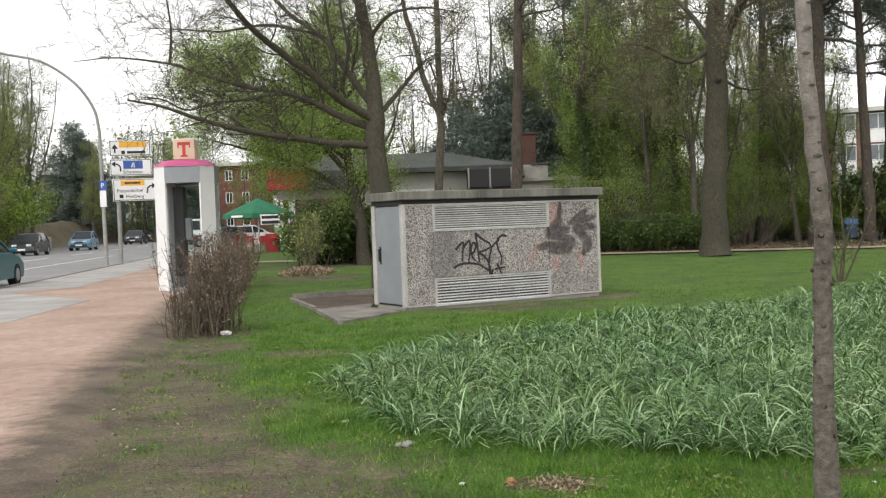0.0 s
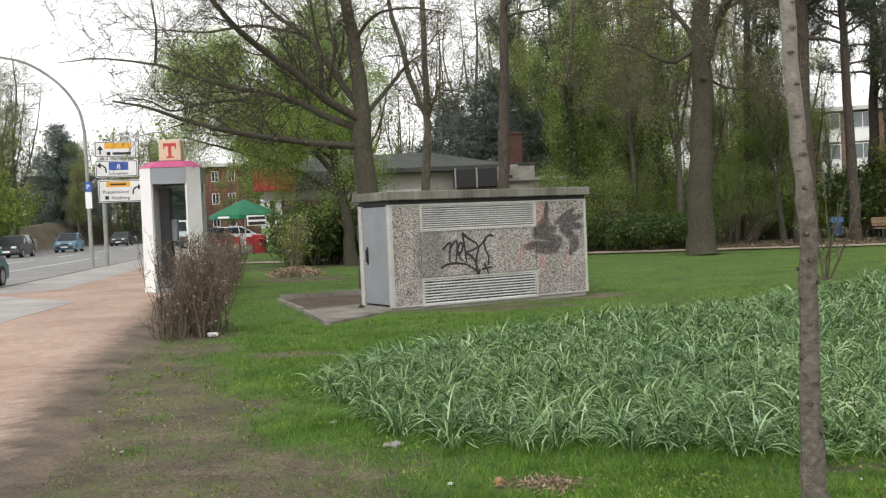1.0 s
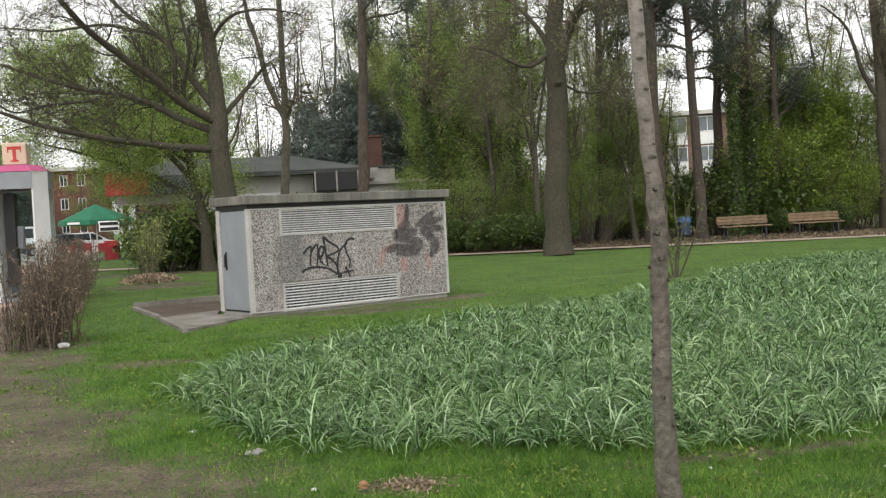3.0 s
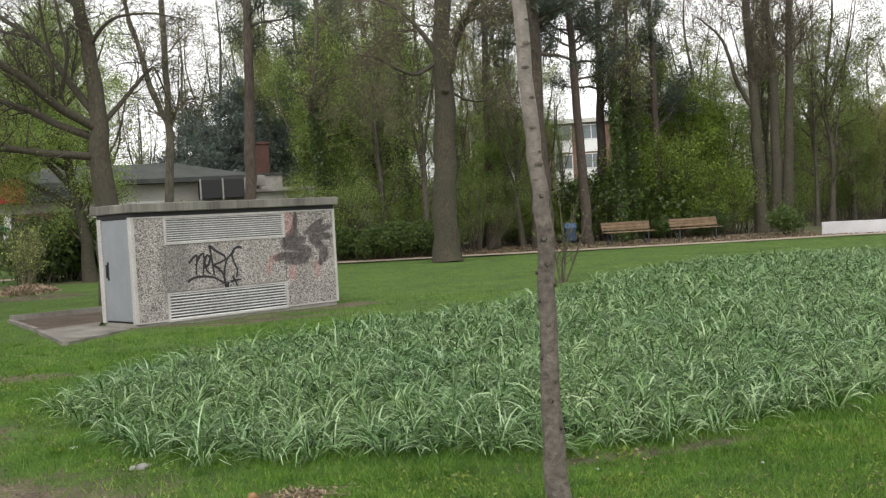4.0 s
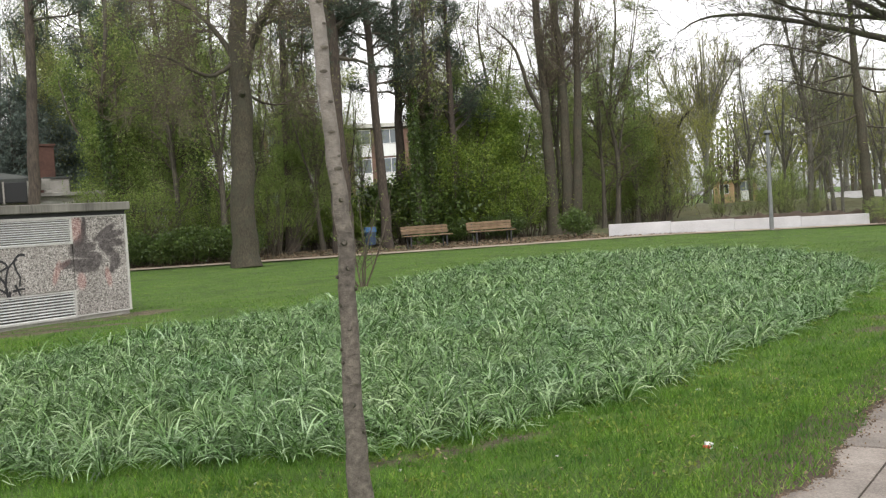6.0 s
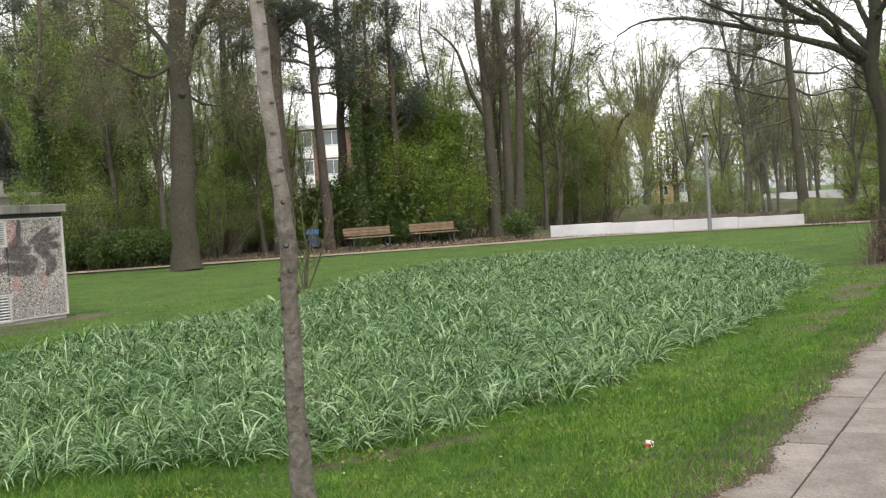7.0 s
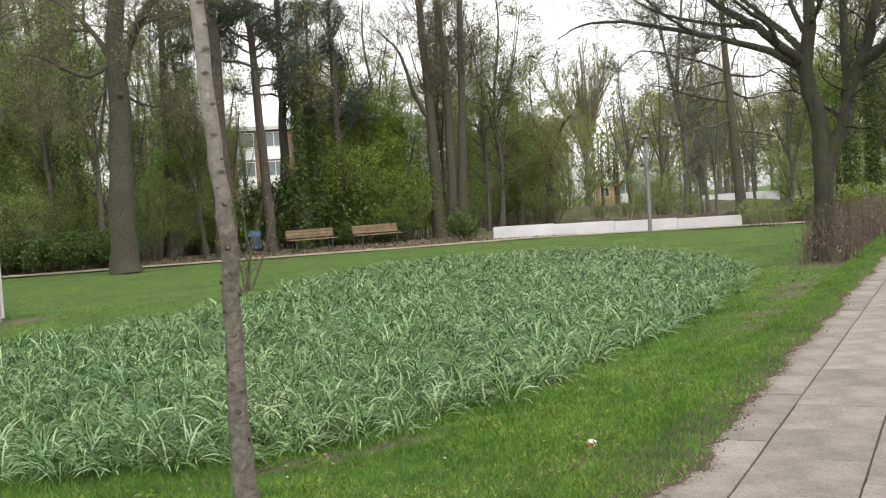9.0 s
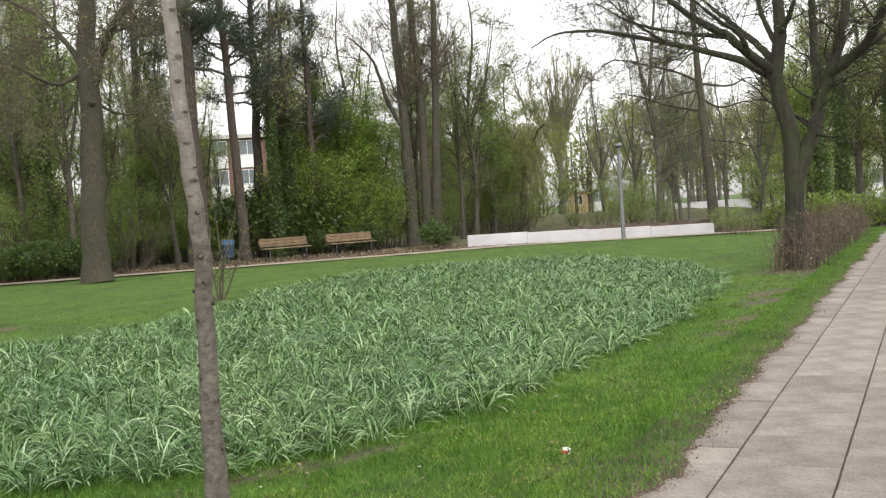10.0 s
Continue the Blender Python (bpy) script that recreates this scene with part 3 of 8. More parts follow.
def ground_sheet():
    def axis(lo, hi, step, far):
        mid = np.arange(lo, hi, step)
        out = np.geomspace(1, far, 16)
        return np.concatenate([lo - out[::-1], mid, hi + out])
    xs, ys = axis(-9, 34, 0.2, 900), axis(2, 42, 0.2, 900)
    X, Y = np.meshgrid(xs, ys)
    Z = ground_z(X, Y)
    S = trodden(X, Y)
    fw = edge_gap(FOOTWAY_EDGE, X, Y, False)
    S = np.maximum(S, 0.95 - fw / 0.7)
    rel_u = (X - PAVE_O.x) * PAVE_U.x + (Y - PAVE_O.y) * PAVE_U.y
    rel_v = (X - PAVE_O.x) * PAVE_V.x + (Y - PAVE_O.y) * PAVE_V.y
    S = np.maximum(S, np.where(rel_v > -1.2, 0.8 - (-0.35 - rel_v) / 0.35, 0))
    S = np.maximum(S, np.where((rel_v < -0.3) & (rel_v > -2.3) & (rel_u < 18), 0.27, 0))
    px, py = np.array(PATH_LINE).T
    beyond = Y - np.interp(X, px, py)
    S = np.maximum(S, np.where((beyond > 1.0) & (X > -6) & (X < 75) & (Y < 75), 0.62 + 0.33 * (X < 24), 0))
    S = np.clip(S, 0, 1)
    ny, nx = X.shape
    ids = np.arange(nx * ny).reshape(ny, nx)
    q = np.stack([ids[:-1, :-1], ids[:-1, 1:], ids[1:, 1:], ids[1:, :-1]], -1).reshape(-1, 4)
    ob = np_part("ground", np.stack([X, Y, Z], -1).reshape(-1, 3), q, M_GROUND, None, True)
    at = ob.data.attributes.new("soil", "FLOAT", "POINT")
    at.data.foreach_set("value", S.ravel().astype(np.float32))
    tagged(ob, "patchy spring lawn with trodden brown soil", "ground", kind="structure")


ground_sheet()


def ragged(line, amount, step, seed):
    """A line of (x, y) resampled and roughened."""
    rng = np.random.default_rng(seed)
    pts = []
    for (ax, ay), (bx, by) in zip(line, line[1:]):
        n = max(1, int(math.hypot(bx - ax, by - ay) / step))
        for i in range(n):
            pts.append((ax + (bx - ax) * i / n, ay + (by - ay) * i / n))
    pts.append(line[-1])
    off = np.convolve(rng.normal(0, amount, len(pts) + 4), np.ones(5) / 3, "valid")
    return [(x + o, y + o * 0.5) for (x, y), o in zip(pts, off)]


def ribbon(name, left, right, z, material, label, category, n=90, seed=1, rough=0.0):
    """A flat strip between two lines."""
    a, b = smooth_line([(*p, 0) for p in left], n), smooth_line([(*p, 0) for p in right], n)
    if rough:
        rng = np.random.default_rng(seed)
        a[:, :2] += np.convolve(rng.normal(0, rough, n + 2), np.ones(3) / 2, "valid")[:, None]
        b[:, :2] += np.convolve(rng.normal(0, rough, n + 2), np.ones(3) / 2, "valid")[:, None]
    a[:, 2] = b[:, 2] = z
    v = np.stack([a, b], 1).reshape(-1, 3)
    i = np.arange(n - 1) * 2
    q = np.stack([i, i + 1, i + 3, i + 2], -1)
    return tagged(np_part(name, v, q, material), label, category, kind="structure")


def road_x(y, off=0.0):
    return -11.5 - 0.122 * (y - 27) - off


def footway():
    rng = np.random.default_rng(3)
    y = np.concatenate([np.arange(-8, 30, 0.12), np.arange(30, 121, 1.0)])
    fx, fy = np.array(FOOTWAY_EDGE).T
    edge = np.interp(y, fy, fx) + np.convolve(rng.normal(0, 0.06, len(y) + 8), np.ones(9) / 4, "valid") + np.where(y < 12, 0.04 * np.sin(y * 9), 0)
    cols = [np.stack([road_x(y) + 0.15, y, np.full(len(y), 0.004)], 1)]
    worn = [np.zeros(len(y))]
    for off, z, w in ((-1.6, 0.004, 0.0), (-0.7, 0.004, 0.03), (-0.2, 0.003, 0.25), (0.05, 0.002, 0.62), (0.25, 0.0, 0.95), (0.45, -0.01, 1.5), (0.8, -0.07, 2.0)):
        cols.append(np.stack([edge + off, y, np.full(len(y), z)], 1))
        worn.append(np.full(len(y), w))
    k = len(cols)
    v = np.stack(cols, 1).reshape(-1, 3)
    i = np.arange(len(y) - 1) * k
    q = np.vstack([np.stack([i + c, i + c + 1, i + c + 1 + k, i + c + k], -1) for c in range(k - 1)])
    ob = np_part("pavement_footway", v, q, M_FOOTWAY)
    at = ob.data.attributes.new("soil", "FLOAT", "POINT")
    at.data.foreach_set("value", np.stack(worn, 1).ravel().astype(np.float32))
    tagged(ob, "reddish gritty footway beside the road", "footway", kind="structure")


footway()
road = ribbon("road", [(road_x(y, 14.0), y) for y in (-40, 20, 80, 121)], [(road_x(y), y) for y in (-40, 20, 80, 121)], -0.024, M_ASPHALT, "worn grey asphalt road", "road", 60)


def strip_on_road(off, w, y0, y1, name="road_marking"):
    bm = prism([(road_x(y0, off), y0), (road_x(y0, off + w), y0), (road_x(y1, off + w), y1), (road_x(y1, off), y1)], -0.024, -0.02)
    return tagged(part(name, bm, M_WHITE), "white painted lane line on the asphalt", "lane line", "lane lines", "structure")


for k in range(9):
    strip_on_road(7.0, 0.14, 18 + k * 12, 24 + k * 12)
strip_on_road(3.4, 0.12, 10, 60)
kerb_y = np.linspace(5, 140, 28)
for k in range(27):
    y0, y1 = kerb_y[k], kerb_y[k + 1] - 0.05
    kb = prism([(road_x(y0) - 0.02, y0), (road_x(y0) + 0.16, y0), (road_x(y1) + 0.16, y1), (road_x(y1) - 0.02, y1)], -0.05, 0.03)
    tagged(part("kerb", kb, M_KERB), "grey kerb stones along the road edge", "kerb", "kerbs", "structure")
    kb = prism([(road_x(y0, 14.16), y0), (road_x(y0, 13.98), y0), (road_x(y1, 13.98), y1), (road_x(y1, 14.16), y1)], -0.05, 0.1)
    tagged(part("kerb", kb, M_KERB), "grey kerb stones along the road edge", "kerb", "kerbs", "structure")
ribbon("pavement_far", [(road_x(y, 18.0), y) for y in (0, 60, 120, 200)], [(road_x(y, 14.1), y) for y in (0, 60, 120, 200)], 0.006, M_CONC_PATCH, "pale far pavement across the road", "pavement", 30)
# pale paved wedges in the footway
wedge = prism([(-12.2, 21.5), (-6.8, 16.2), (-7.1, 21.0), (-11.4, 25.8)], 0.004, 0.009)
tagged(part("pavement_patch", wedge, M_CONC_PATCH), "pale paved crossing set into the footway", "paving", kind="structure")
ribbon("pavement_strip", [(road_x(y) + 0.2, y) for y in (24, 40, 60, 90)], [(road_x(y) + 2.3, y) for y in (26, 40, 60, 90)], 0.009, M_CONC_PATCH, "pale kerbside paving strip", "paving", 40, 4, 0.03)

# beige path in front of the wood
ribbon("path", PATH_LINE, [(x + 0.45, y + 1.35) for x, y in PATH_LINE], 0.006, M_GRAVELPATH, "narrow beige gritty park path", "path", 160, 7, 0.03)

# concrete apron beside the substation
apron = prism([(-1.44, 14.45), (-0.7, 15.75), (-1.2, 16.7), (-1.2, 17.5), (-2.05, 16.7)], -0.04, 0.004)
tagged(part("pavement_apron", apron, M_APRON), "pale concrete apron beside the station", "apron", kind="structure")
pit = prism([(-2.05, 16.75), (-1.2, 17.55), (-1.38, 19.8), (-2.75, 19.1)], -0.04, 0.0)
tagged(part("pavement_pit", pit, M_SOIL), "dark recessed soil strip behind the apron", "soil", kind="structure")
for a, b, top in (((-2.8, 19.15), (-1.36, 19.9), 0.09), ((-2.8, 19.1), (-2.08, 16.75), 0.03), ((-2.07, 16.7), (-1.46, 14.4), 0.02)):
    d = Vector((b[0] - a[0], b[1] - a[1], 0)).normalized()
    e = Vector((-d.y, d.x, 0)) * 0.04
    kb = prism([(a[0] + e.x, a[1] + e.y), (a[0] - e.x, a[1] - e.y), (b[0] - e.x, b[1] - e.y), (b[0] + e.x, b[1] + e.y)], -0.05, top)
    tagged(part("kerb_edging", kb, M_APRON), "thin concrete edging stone", "edging", "edging stones", "structure")


# ---- transformer substation ----
E_ANG = 30.16
ST = pose(-0.62, 15.9, 0, 0, 0, E_ANG)
LEN, DEP = 3.78, 1.05


def aggregate_mat():
    """Exposed aggregate, with old spray paint on the end bay."""
    m, n, l, p = shader("exposed_aggregate")
    tc = n.new("ShaderNodeTexCoord")
    v = n.new("ShaderNodeTexVoronoi")
    v.inputs["Scale"].default_value = 62
    l.new(tc.outputs["Object"], v.inputs["Vector"])
    sep = n.new("ShaderNodeSeparateColor")
    l.new(v.outputs["Color"], sep.inputs[0])
    c = ramp(n, l, sep.outputs[0], [(0.0, (0.1, 0.094, 0.09)), (0.2, (0.26, 0.242, 0.235)), (0.5, (0.4, 0.372, 0.362)), (1.0, (0.62, 0.585, 0.57))])
    d = ramp(n, l, v.outputs["Distance"], [(0.25, (1, 1, 1)), (0.75, (0.55, 0.53, 0.5))])
    c = mix(n, l, 1.0, c, d, "MULTIPLY")
    c = mix(n, l, 1.0, c, ramp(n, l, noise_tex(n, l, 1.8, 5), [(0.3, (0.72, 0.71, 0.69)), (0.65, (1.05, 1.04, 1.02))]), "MULTIPLY")
    xyz = n.new("ShaderNodeSeparateXYZ")
    l.new(tc.outputs["Object"], xyz.inputs[0])

    def blot(cx, cz, rx, rz, edge, turn=0.0):
        dx, dz = math_node(n, l, "SUBTRACT", xyz.outputs[0], cx), math_node(n, l, "SUBTRACT", xyz.outputs[2], cz)
        ca, sa = math.cos(radians(turn)), math.sin(radians(turn))
        u = math_node(n, l, "ADD", math_node(n, l, "MULTIPLY", dx, ca / rx), math_node(n, l, "MULTIPLY", dz, sa / rx))
        w = math_node(n, l, "ADD", math_node(n, l, "MULTIPLY", dx, -sa / rz), math_node(n, l, "MULTIPLY", dz, ca / rz))
        q = math_node(n, l, "ADD", math_node(n, l, "MULTIPLY", u, u), math_node(n, l, "MULTIPLY", w, w))
        return math_node(n, l, "MULTIPLY", math_node(n, l, "SUBTRACT", 1.0 + edge, math_node(n, l, "SQRT", q)), 1.0 / edge, True)

    wet = blot(0.72, 0.8, 0.2, 0.45, 0.6)
    c = mix(n, l, math_node(n, l, "MULTIPLY", wet, 0.45), c, (0.1, 0.1, 0.1))
    black = None
    for cx, cz, rx, rz, turn in ((2.95, 1.43, 0.15, 0.026, 84), (2.91, 1.25, 0.10, 0.050, 70), (2.78, 1.12, 0.11, 0.060, 60), (2.97, 1.12, 0.14, 0.045, 10), (2.99, 1.01, 0.20, 0.034, -5), (3.17, 0.94, 0.08, 0.045, -40), (2.93, 0.89, 0.27, 0.038, 0), (2.67, 0.89, 0.16, 0.036, 8), (2.93, 0.79, 0.18, 0.030, -4),
                                 (3.10, 0.83, 0.10, 0.034, 20), (3.33, 1.34, 0.19, 0.034, 32), (3.43, 1.29, 0.22, 0.034, 13), (3.46, 1.18, 0.20, 0.036, -3), (3.38, 1.07, 0.15, 0.045, -35), (3.51, 0.88, 0.11, 0.055, 82), (3.44, 0.76, 0.05, 0.030, 60)):
        args = (cx, cz - 0.03, rx * 1.05, rz * 1.45, 0.6, turn)
        b = blot(*args)
        black = b if black is None else math_node(n, l, "MAXIMUM", black, b)
    red = None
    for args in ((2.41, 0.74, 0.04, 0.14, 0.7, -20), (2.52, 0.84, 0.12, 0.035, 0.7, 25), (2.81, 1.38, 0.1, 0.16, 0.7, 0), (3.36, 0.6, 0.04, 0.12, 0.7, 10), (2.85, 0.58, 0.06, 0.1, 0.7, 0)):
        b = blot(*args)
        red = b if red is None else math_node(n, l, "MAXIMUM", red, b)
    c = mix(n, l, math_node(n, l, "MULTIPLY", red, 0.2), c, (0.5, 0.1, 0.08))
    c = mix(n, l, math_node(n, l, "MULTIPLY", math_node(n, l, "MULTIPLY", black, ramp(n, l, noise_tex(n, l, 9, 5, 0.7), [(0.3, (0.62, 0.62, 0.62)), (0.6, (1, 1, 1))])), 0.88), c, (0.034, 0.026, 0.028))
    l.new(c, p.inputs["Base Color"])
    p.inputs["Roughness"].default_value = 0.9
    relief(n, l, p, v.outputs["Distance"], 0.6, 0.006)
    return m


def fascia_mat():
    """Concrete roof edge with vertical rain streaks."""
    m, n, l, p = shader("roof_edge_streaked")
    tc = n.new("ShaderNodeTexCoord")
    mp = n.new("ShaderNodeMapping")
    mp.inputs["Scale"].default_value = (1, 1, 0.05)
    l.new(tc.outputs["Object"], mp.inputs["Vector"])
    c = ramp(n, l, noise_tex(n, l, 3.5, 7, 0.75, mp.outputs[0]), [(0.33, (0.06, 0.057, 0.048)), (0.5, (0.17, 0.16, 0.14)), (0.75, (0.3, 0.285, 0.25))])
    c = mix(n, l, 1.0, c, ramp(n, l, noise_tex(n, l, 2.2, 5), [(0.3, (0.7, 0.7, 0.68)), (0.65, (1, 1, 1))]), "MULTIPLY")
    l.new(c, p.inputs["Base Color"])
    p.inputs["Roughness"].default_value = 0.9
    relief(n, l, p, noise_tex(n, l, 40, 4), 0.3, 0.004)
    return m


M_AGG, M_FASCIA = aggregate_mat(), fascia_mat()
M_DOOR = surface("grey_blue_steel_door", (0.23, 0.25, 0.265), (0.3, 0.32, 0.335), 1.5, 40, 0.45, 0.2, 0.05, 0.002, 0.1)
M_LOUVRE = surface("aluminium_louvre", (0.6, 0.59, 0.57), (0.8, 0.79, 0.77), 4, 40, 0.5, 0.1, 0.1, 0.002)
M_TRIM = surface("pale_concrete_trim", (0.42, 0.4, 0.375), (0.58, 0.56, 0.53), 2.5, 40, 0.85)
st = thing("transformer_substation", ST, "small flat-roofed concrete transformer substation with sprayed graffiti", "substation")
part("plinth", block(0.03, 0.03, -0.08, LEN - 0.03, DEP - 0.03, 0.05, 0.01), M_CONCRETE, st)
part("body", block(0.04, 0.04, 0.04, LEN - 0.04, DEP - 0.04, 1.62), M_CONCRETE, st)
roof = block(-0.06, -0.07, 1.665, LEN + 0.04, DEP + 0.08, 1.8, 0.012)
part("roof_slab", roof, M_FASCIA, st, "rain-streaked concrete roof slab")
# Black filler stands in for the shadow line under the roof slab.
part("roof_gap_shade", block(0.014, 0.014, 1.6, LEN - 0.014, DEP - 0.014, 1.667), M_BLACK, st)
for name, x0, x1, z0, z1 in (("aggregate_panel", 0.06, 0.54, 0.05, 1.58), ("aggregate_panel", 0.545, 2.72, 0.46, 1.175), ("aggregate_panel", 2.735, LEN - 0.05, 0.05, 1.58)):
    bm = block(x0, 0.012, z0, x1, 0.05, z1, 0.004)
    part(name, bm, M_AGG, st, "speckled exposed-aggregate panel")
bm = block(-0.0, 0.0, 0.03, 0.06, 0.05, 1.6, 0.006)
block(LEN - 0.05, 0.0, 0.03, LEN, 0.05, 1.6, 0.006, bm)
block(0.06, 0.002, 1.58, LEN - 0.05, 0.05, 1.6, 0, bm)
block(0.06, 0.002, 0.03, LEN - 0.05, 0.05, 0.05, 0, bm)
part("corner_trim", bm, M_TRIM, st, "pale concrete edge trim")
for z0, z1 in ((1.19, 1.565), (0.035, 0.43)):
    fr = block(0.535, -0.004, z0 - 0.02, 0.575, 0.05, z1 + 0.02)
    block(2.69, -0.004, z0 - 0.02, 2.73, 0.05, z1 + 0.02, 0, fr)
    block(0.575, -0.004, z1 - 0.005, 2.69, 0.05, z1 + 0.02, 0, fr)
    block(0.575, -0.004, z0 - 0.02, 2.69, 0.05, z0 + 0.005, 0, fr)
    grille = part("ventilation_grille", fr, M_TRIM, st, "pale framed ventilation grille with slats")
    # Black sheet behind the slats paints in the recess's shade.
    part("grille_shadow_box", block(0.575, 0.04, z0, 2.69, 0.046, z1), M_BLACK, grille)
    slats = 11 if z0 > 1 else 9
    for k in range(slats):
        zc = z0 + (z1 - z0) * (k + 0.5) / slats
        bm = bmesh.new()
        h = (z1 - z0) / slats * 0.46
        vs = [bm.verts.new(p) for p in ((0.575, 0.0, zc - h * 0.45), (2.69, 0.0, zc - h * 0.45), (2.69, 0.014, zc + h * 0.35), (0.575, 0.014, zc + h * 0.35),
                                        (0.575, 0.006, zc - h * 0.6), (2.69, 0.006, zc - h * 0.6), (2.69, 0.018, zc + h * 0.3), (0.575, 0.018, zc + h * 0.3))]
        for f in ((0, 1, 2, 3), (7, 6, 5, 4), (0, 4, 5, 1), (3, 2, 6, 7), (0, 3, 7, 4), (1, 5, 6, 2)):
            bm.faces.new([vs[i] for i in f])
        part("slat", bm, M_LOUVRE, grille)
# the door end
door = part("door", block(0.012, 0.1, 0.07, 0.028, 0.912, 1.575, 0.006), M_DOOR, st, "grey-blue steel service door, closed")
part("door_frame", block(0.0, 0.05, 0.03, 0.04, 0.088, 1.6), M_TRIM, st)
bm = block(0.0, 0.93, 0.03, 0.04, DEP, 1.6, 0.006)
# Black backing colours in the shade of the slit round the door.
part("door_gap_shade", block(0.03, 0.088, 0.04, 0.038, 0.93, 1.61), M_BLACK, st)
part("door_frame", bm, M_TRIM, st)
bm = block(-0.03, 0.76, 0.72, 0.0, 0.79, 0.92, 0.008)
block(0.0, 0.755, 0.68, 0.012, 0.8, 0.96, 0.004, bm)
part("door_handle", bm, M_BLACK, door, "black lever handle")


def spray(pts, r=0.014):
    line = smooth_line([(x, 0.0, z) for x, z in pts], 5 * len(pts))
    bm = bmesh.new()
    prev = None
    for i, p in enumerate(line):
        d = line[min(i + 1, len(line) - 1)] - line[max(i - 1, 0)]
        d = d / (np.linalg.norm(d) + 1e-9)
        s = np.array([-d[2], 0, d[0]]) * r * (1.0 - 0.35 * i / len(line))
        now = [bm.verts.new((p + s + [0, 0.0085, 0])), bm.verts.new((p - s + [0, 0.0085, 0]))]
        if prev:
            bm.faces.new((prev[0], prev[1], now[1], now[0]))
        prev = now
    return bm


for stroke in ([(0.93, 0.87), (1.0, 0.94), (1.07, 0.98), (1.06, 0.84), (1.05, 0.69)], [(1.06, 0.87), (1.13, 0.97), (1.19, 0.99), (1.19, 0.84), (1.16, 0.66)],
               [(1.2, 0.78), (1.27, 0.83), (1.3, 0.93), (1.25, 0.97), (1.21, 0.88), (1.23, 0.75), (1.3, 0.68)], [(1.3, 1.12), (1.33, 0.92), (1.36, 0.65)],
               [(1.3, 1.12), (1.41, 1.03), (1.55, 0.95), (1.57, 0.89), (1.46, 0.84), (1.35, 0.81)], [(1.35, 0.81), (1.46, 0.74), (1.54, 0.62), (1.57, 0.46)], [(1.56, 0.44), (1.54, 0.64), (1.59, 0.86), (1.67, 0.95), (1.75, 1.0)],
               [(1.89, 1.05), (1.79, 1.06), (1.7, 0.97), (1.73, 0.83), (1.78, 0.72), (1.76, 0.59)], [(0.89, 0.59), (1.0, 0.64), (1.16, 0.65), (1.32, 0.63), (1.45, 0.57), (1.57, 0.49)], [(1.6, 0.54), (1.59, 0.4)],
               [(1.64, 0.53), (1.76, 0.55), (1.85, 0.55)], [(1.69, 0.62), (1.73, 0.54), (1.77, 0.45)]):
    part("graffiti_line", spray(stroke, 0.02), M_SPRAY, st)


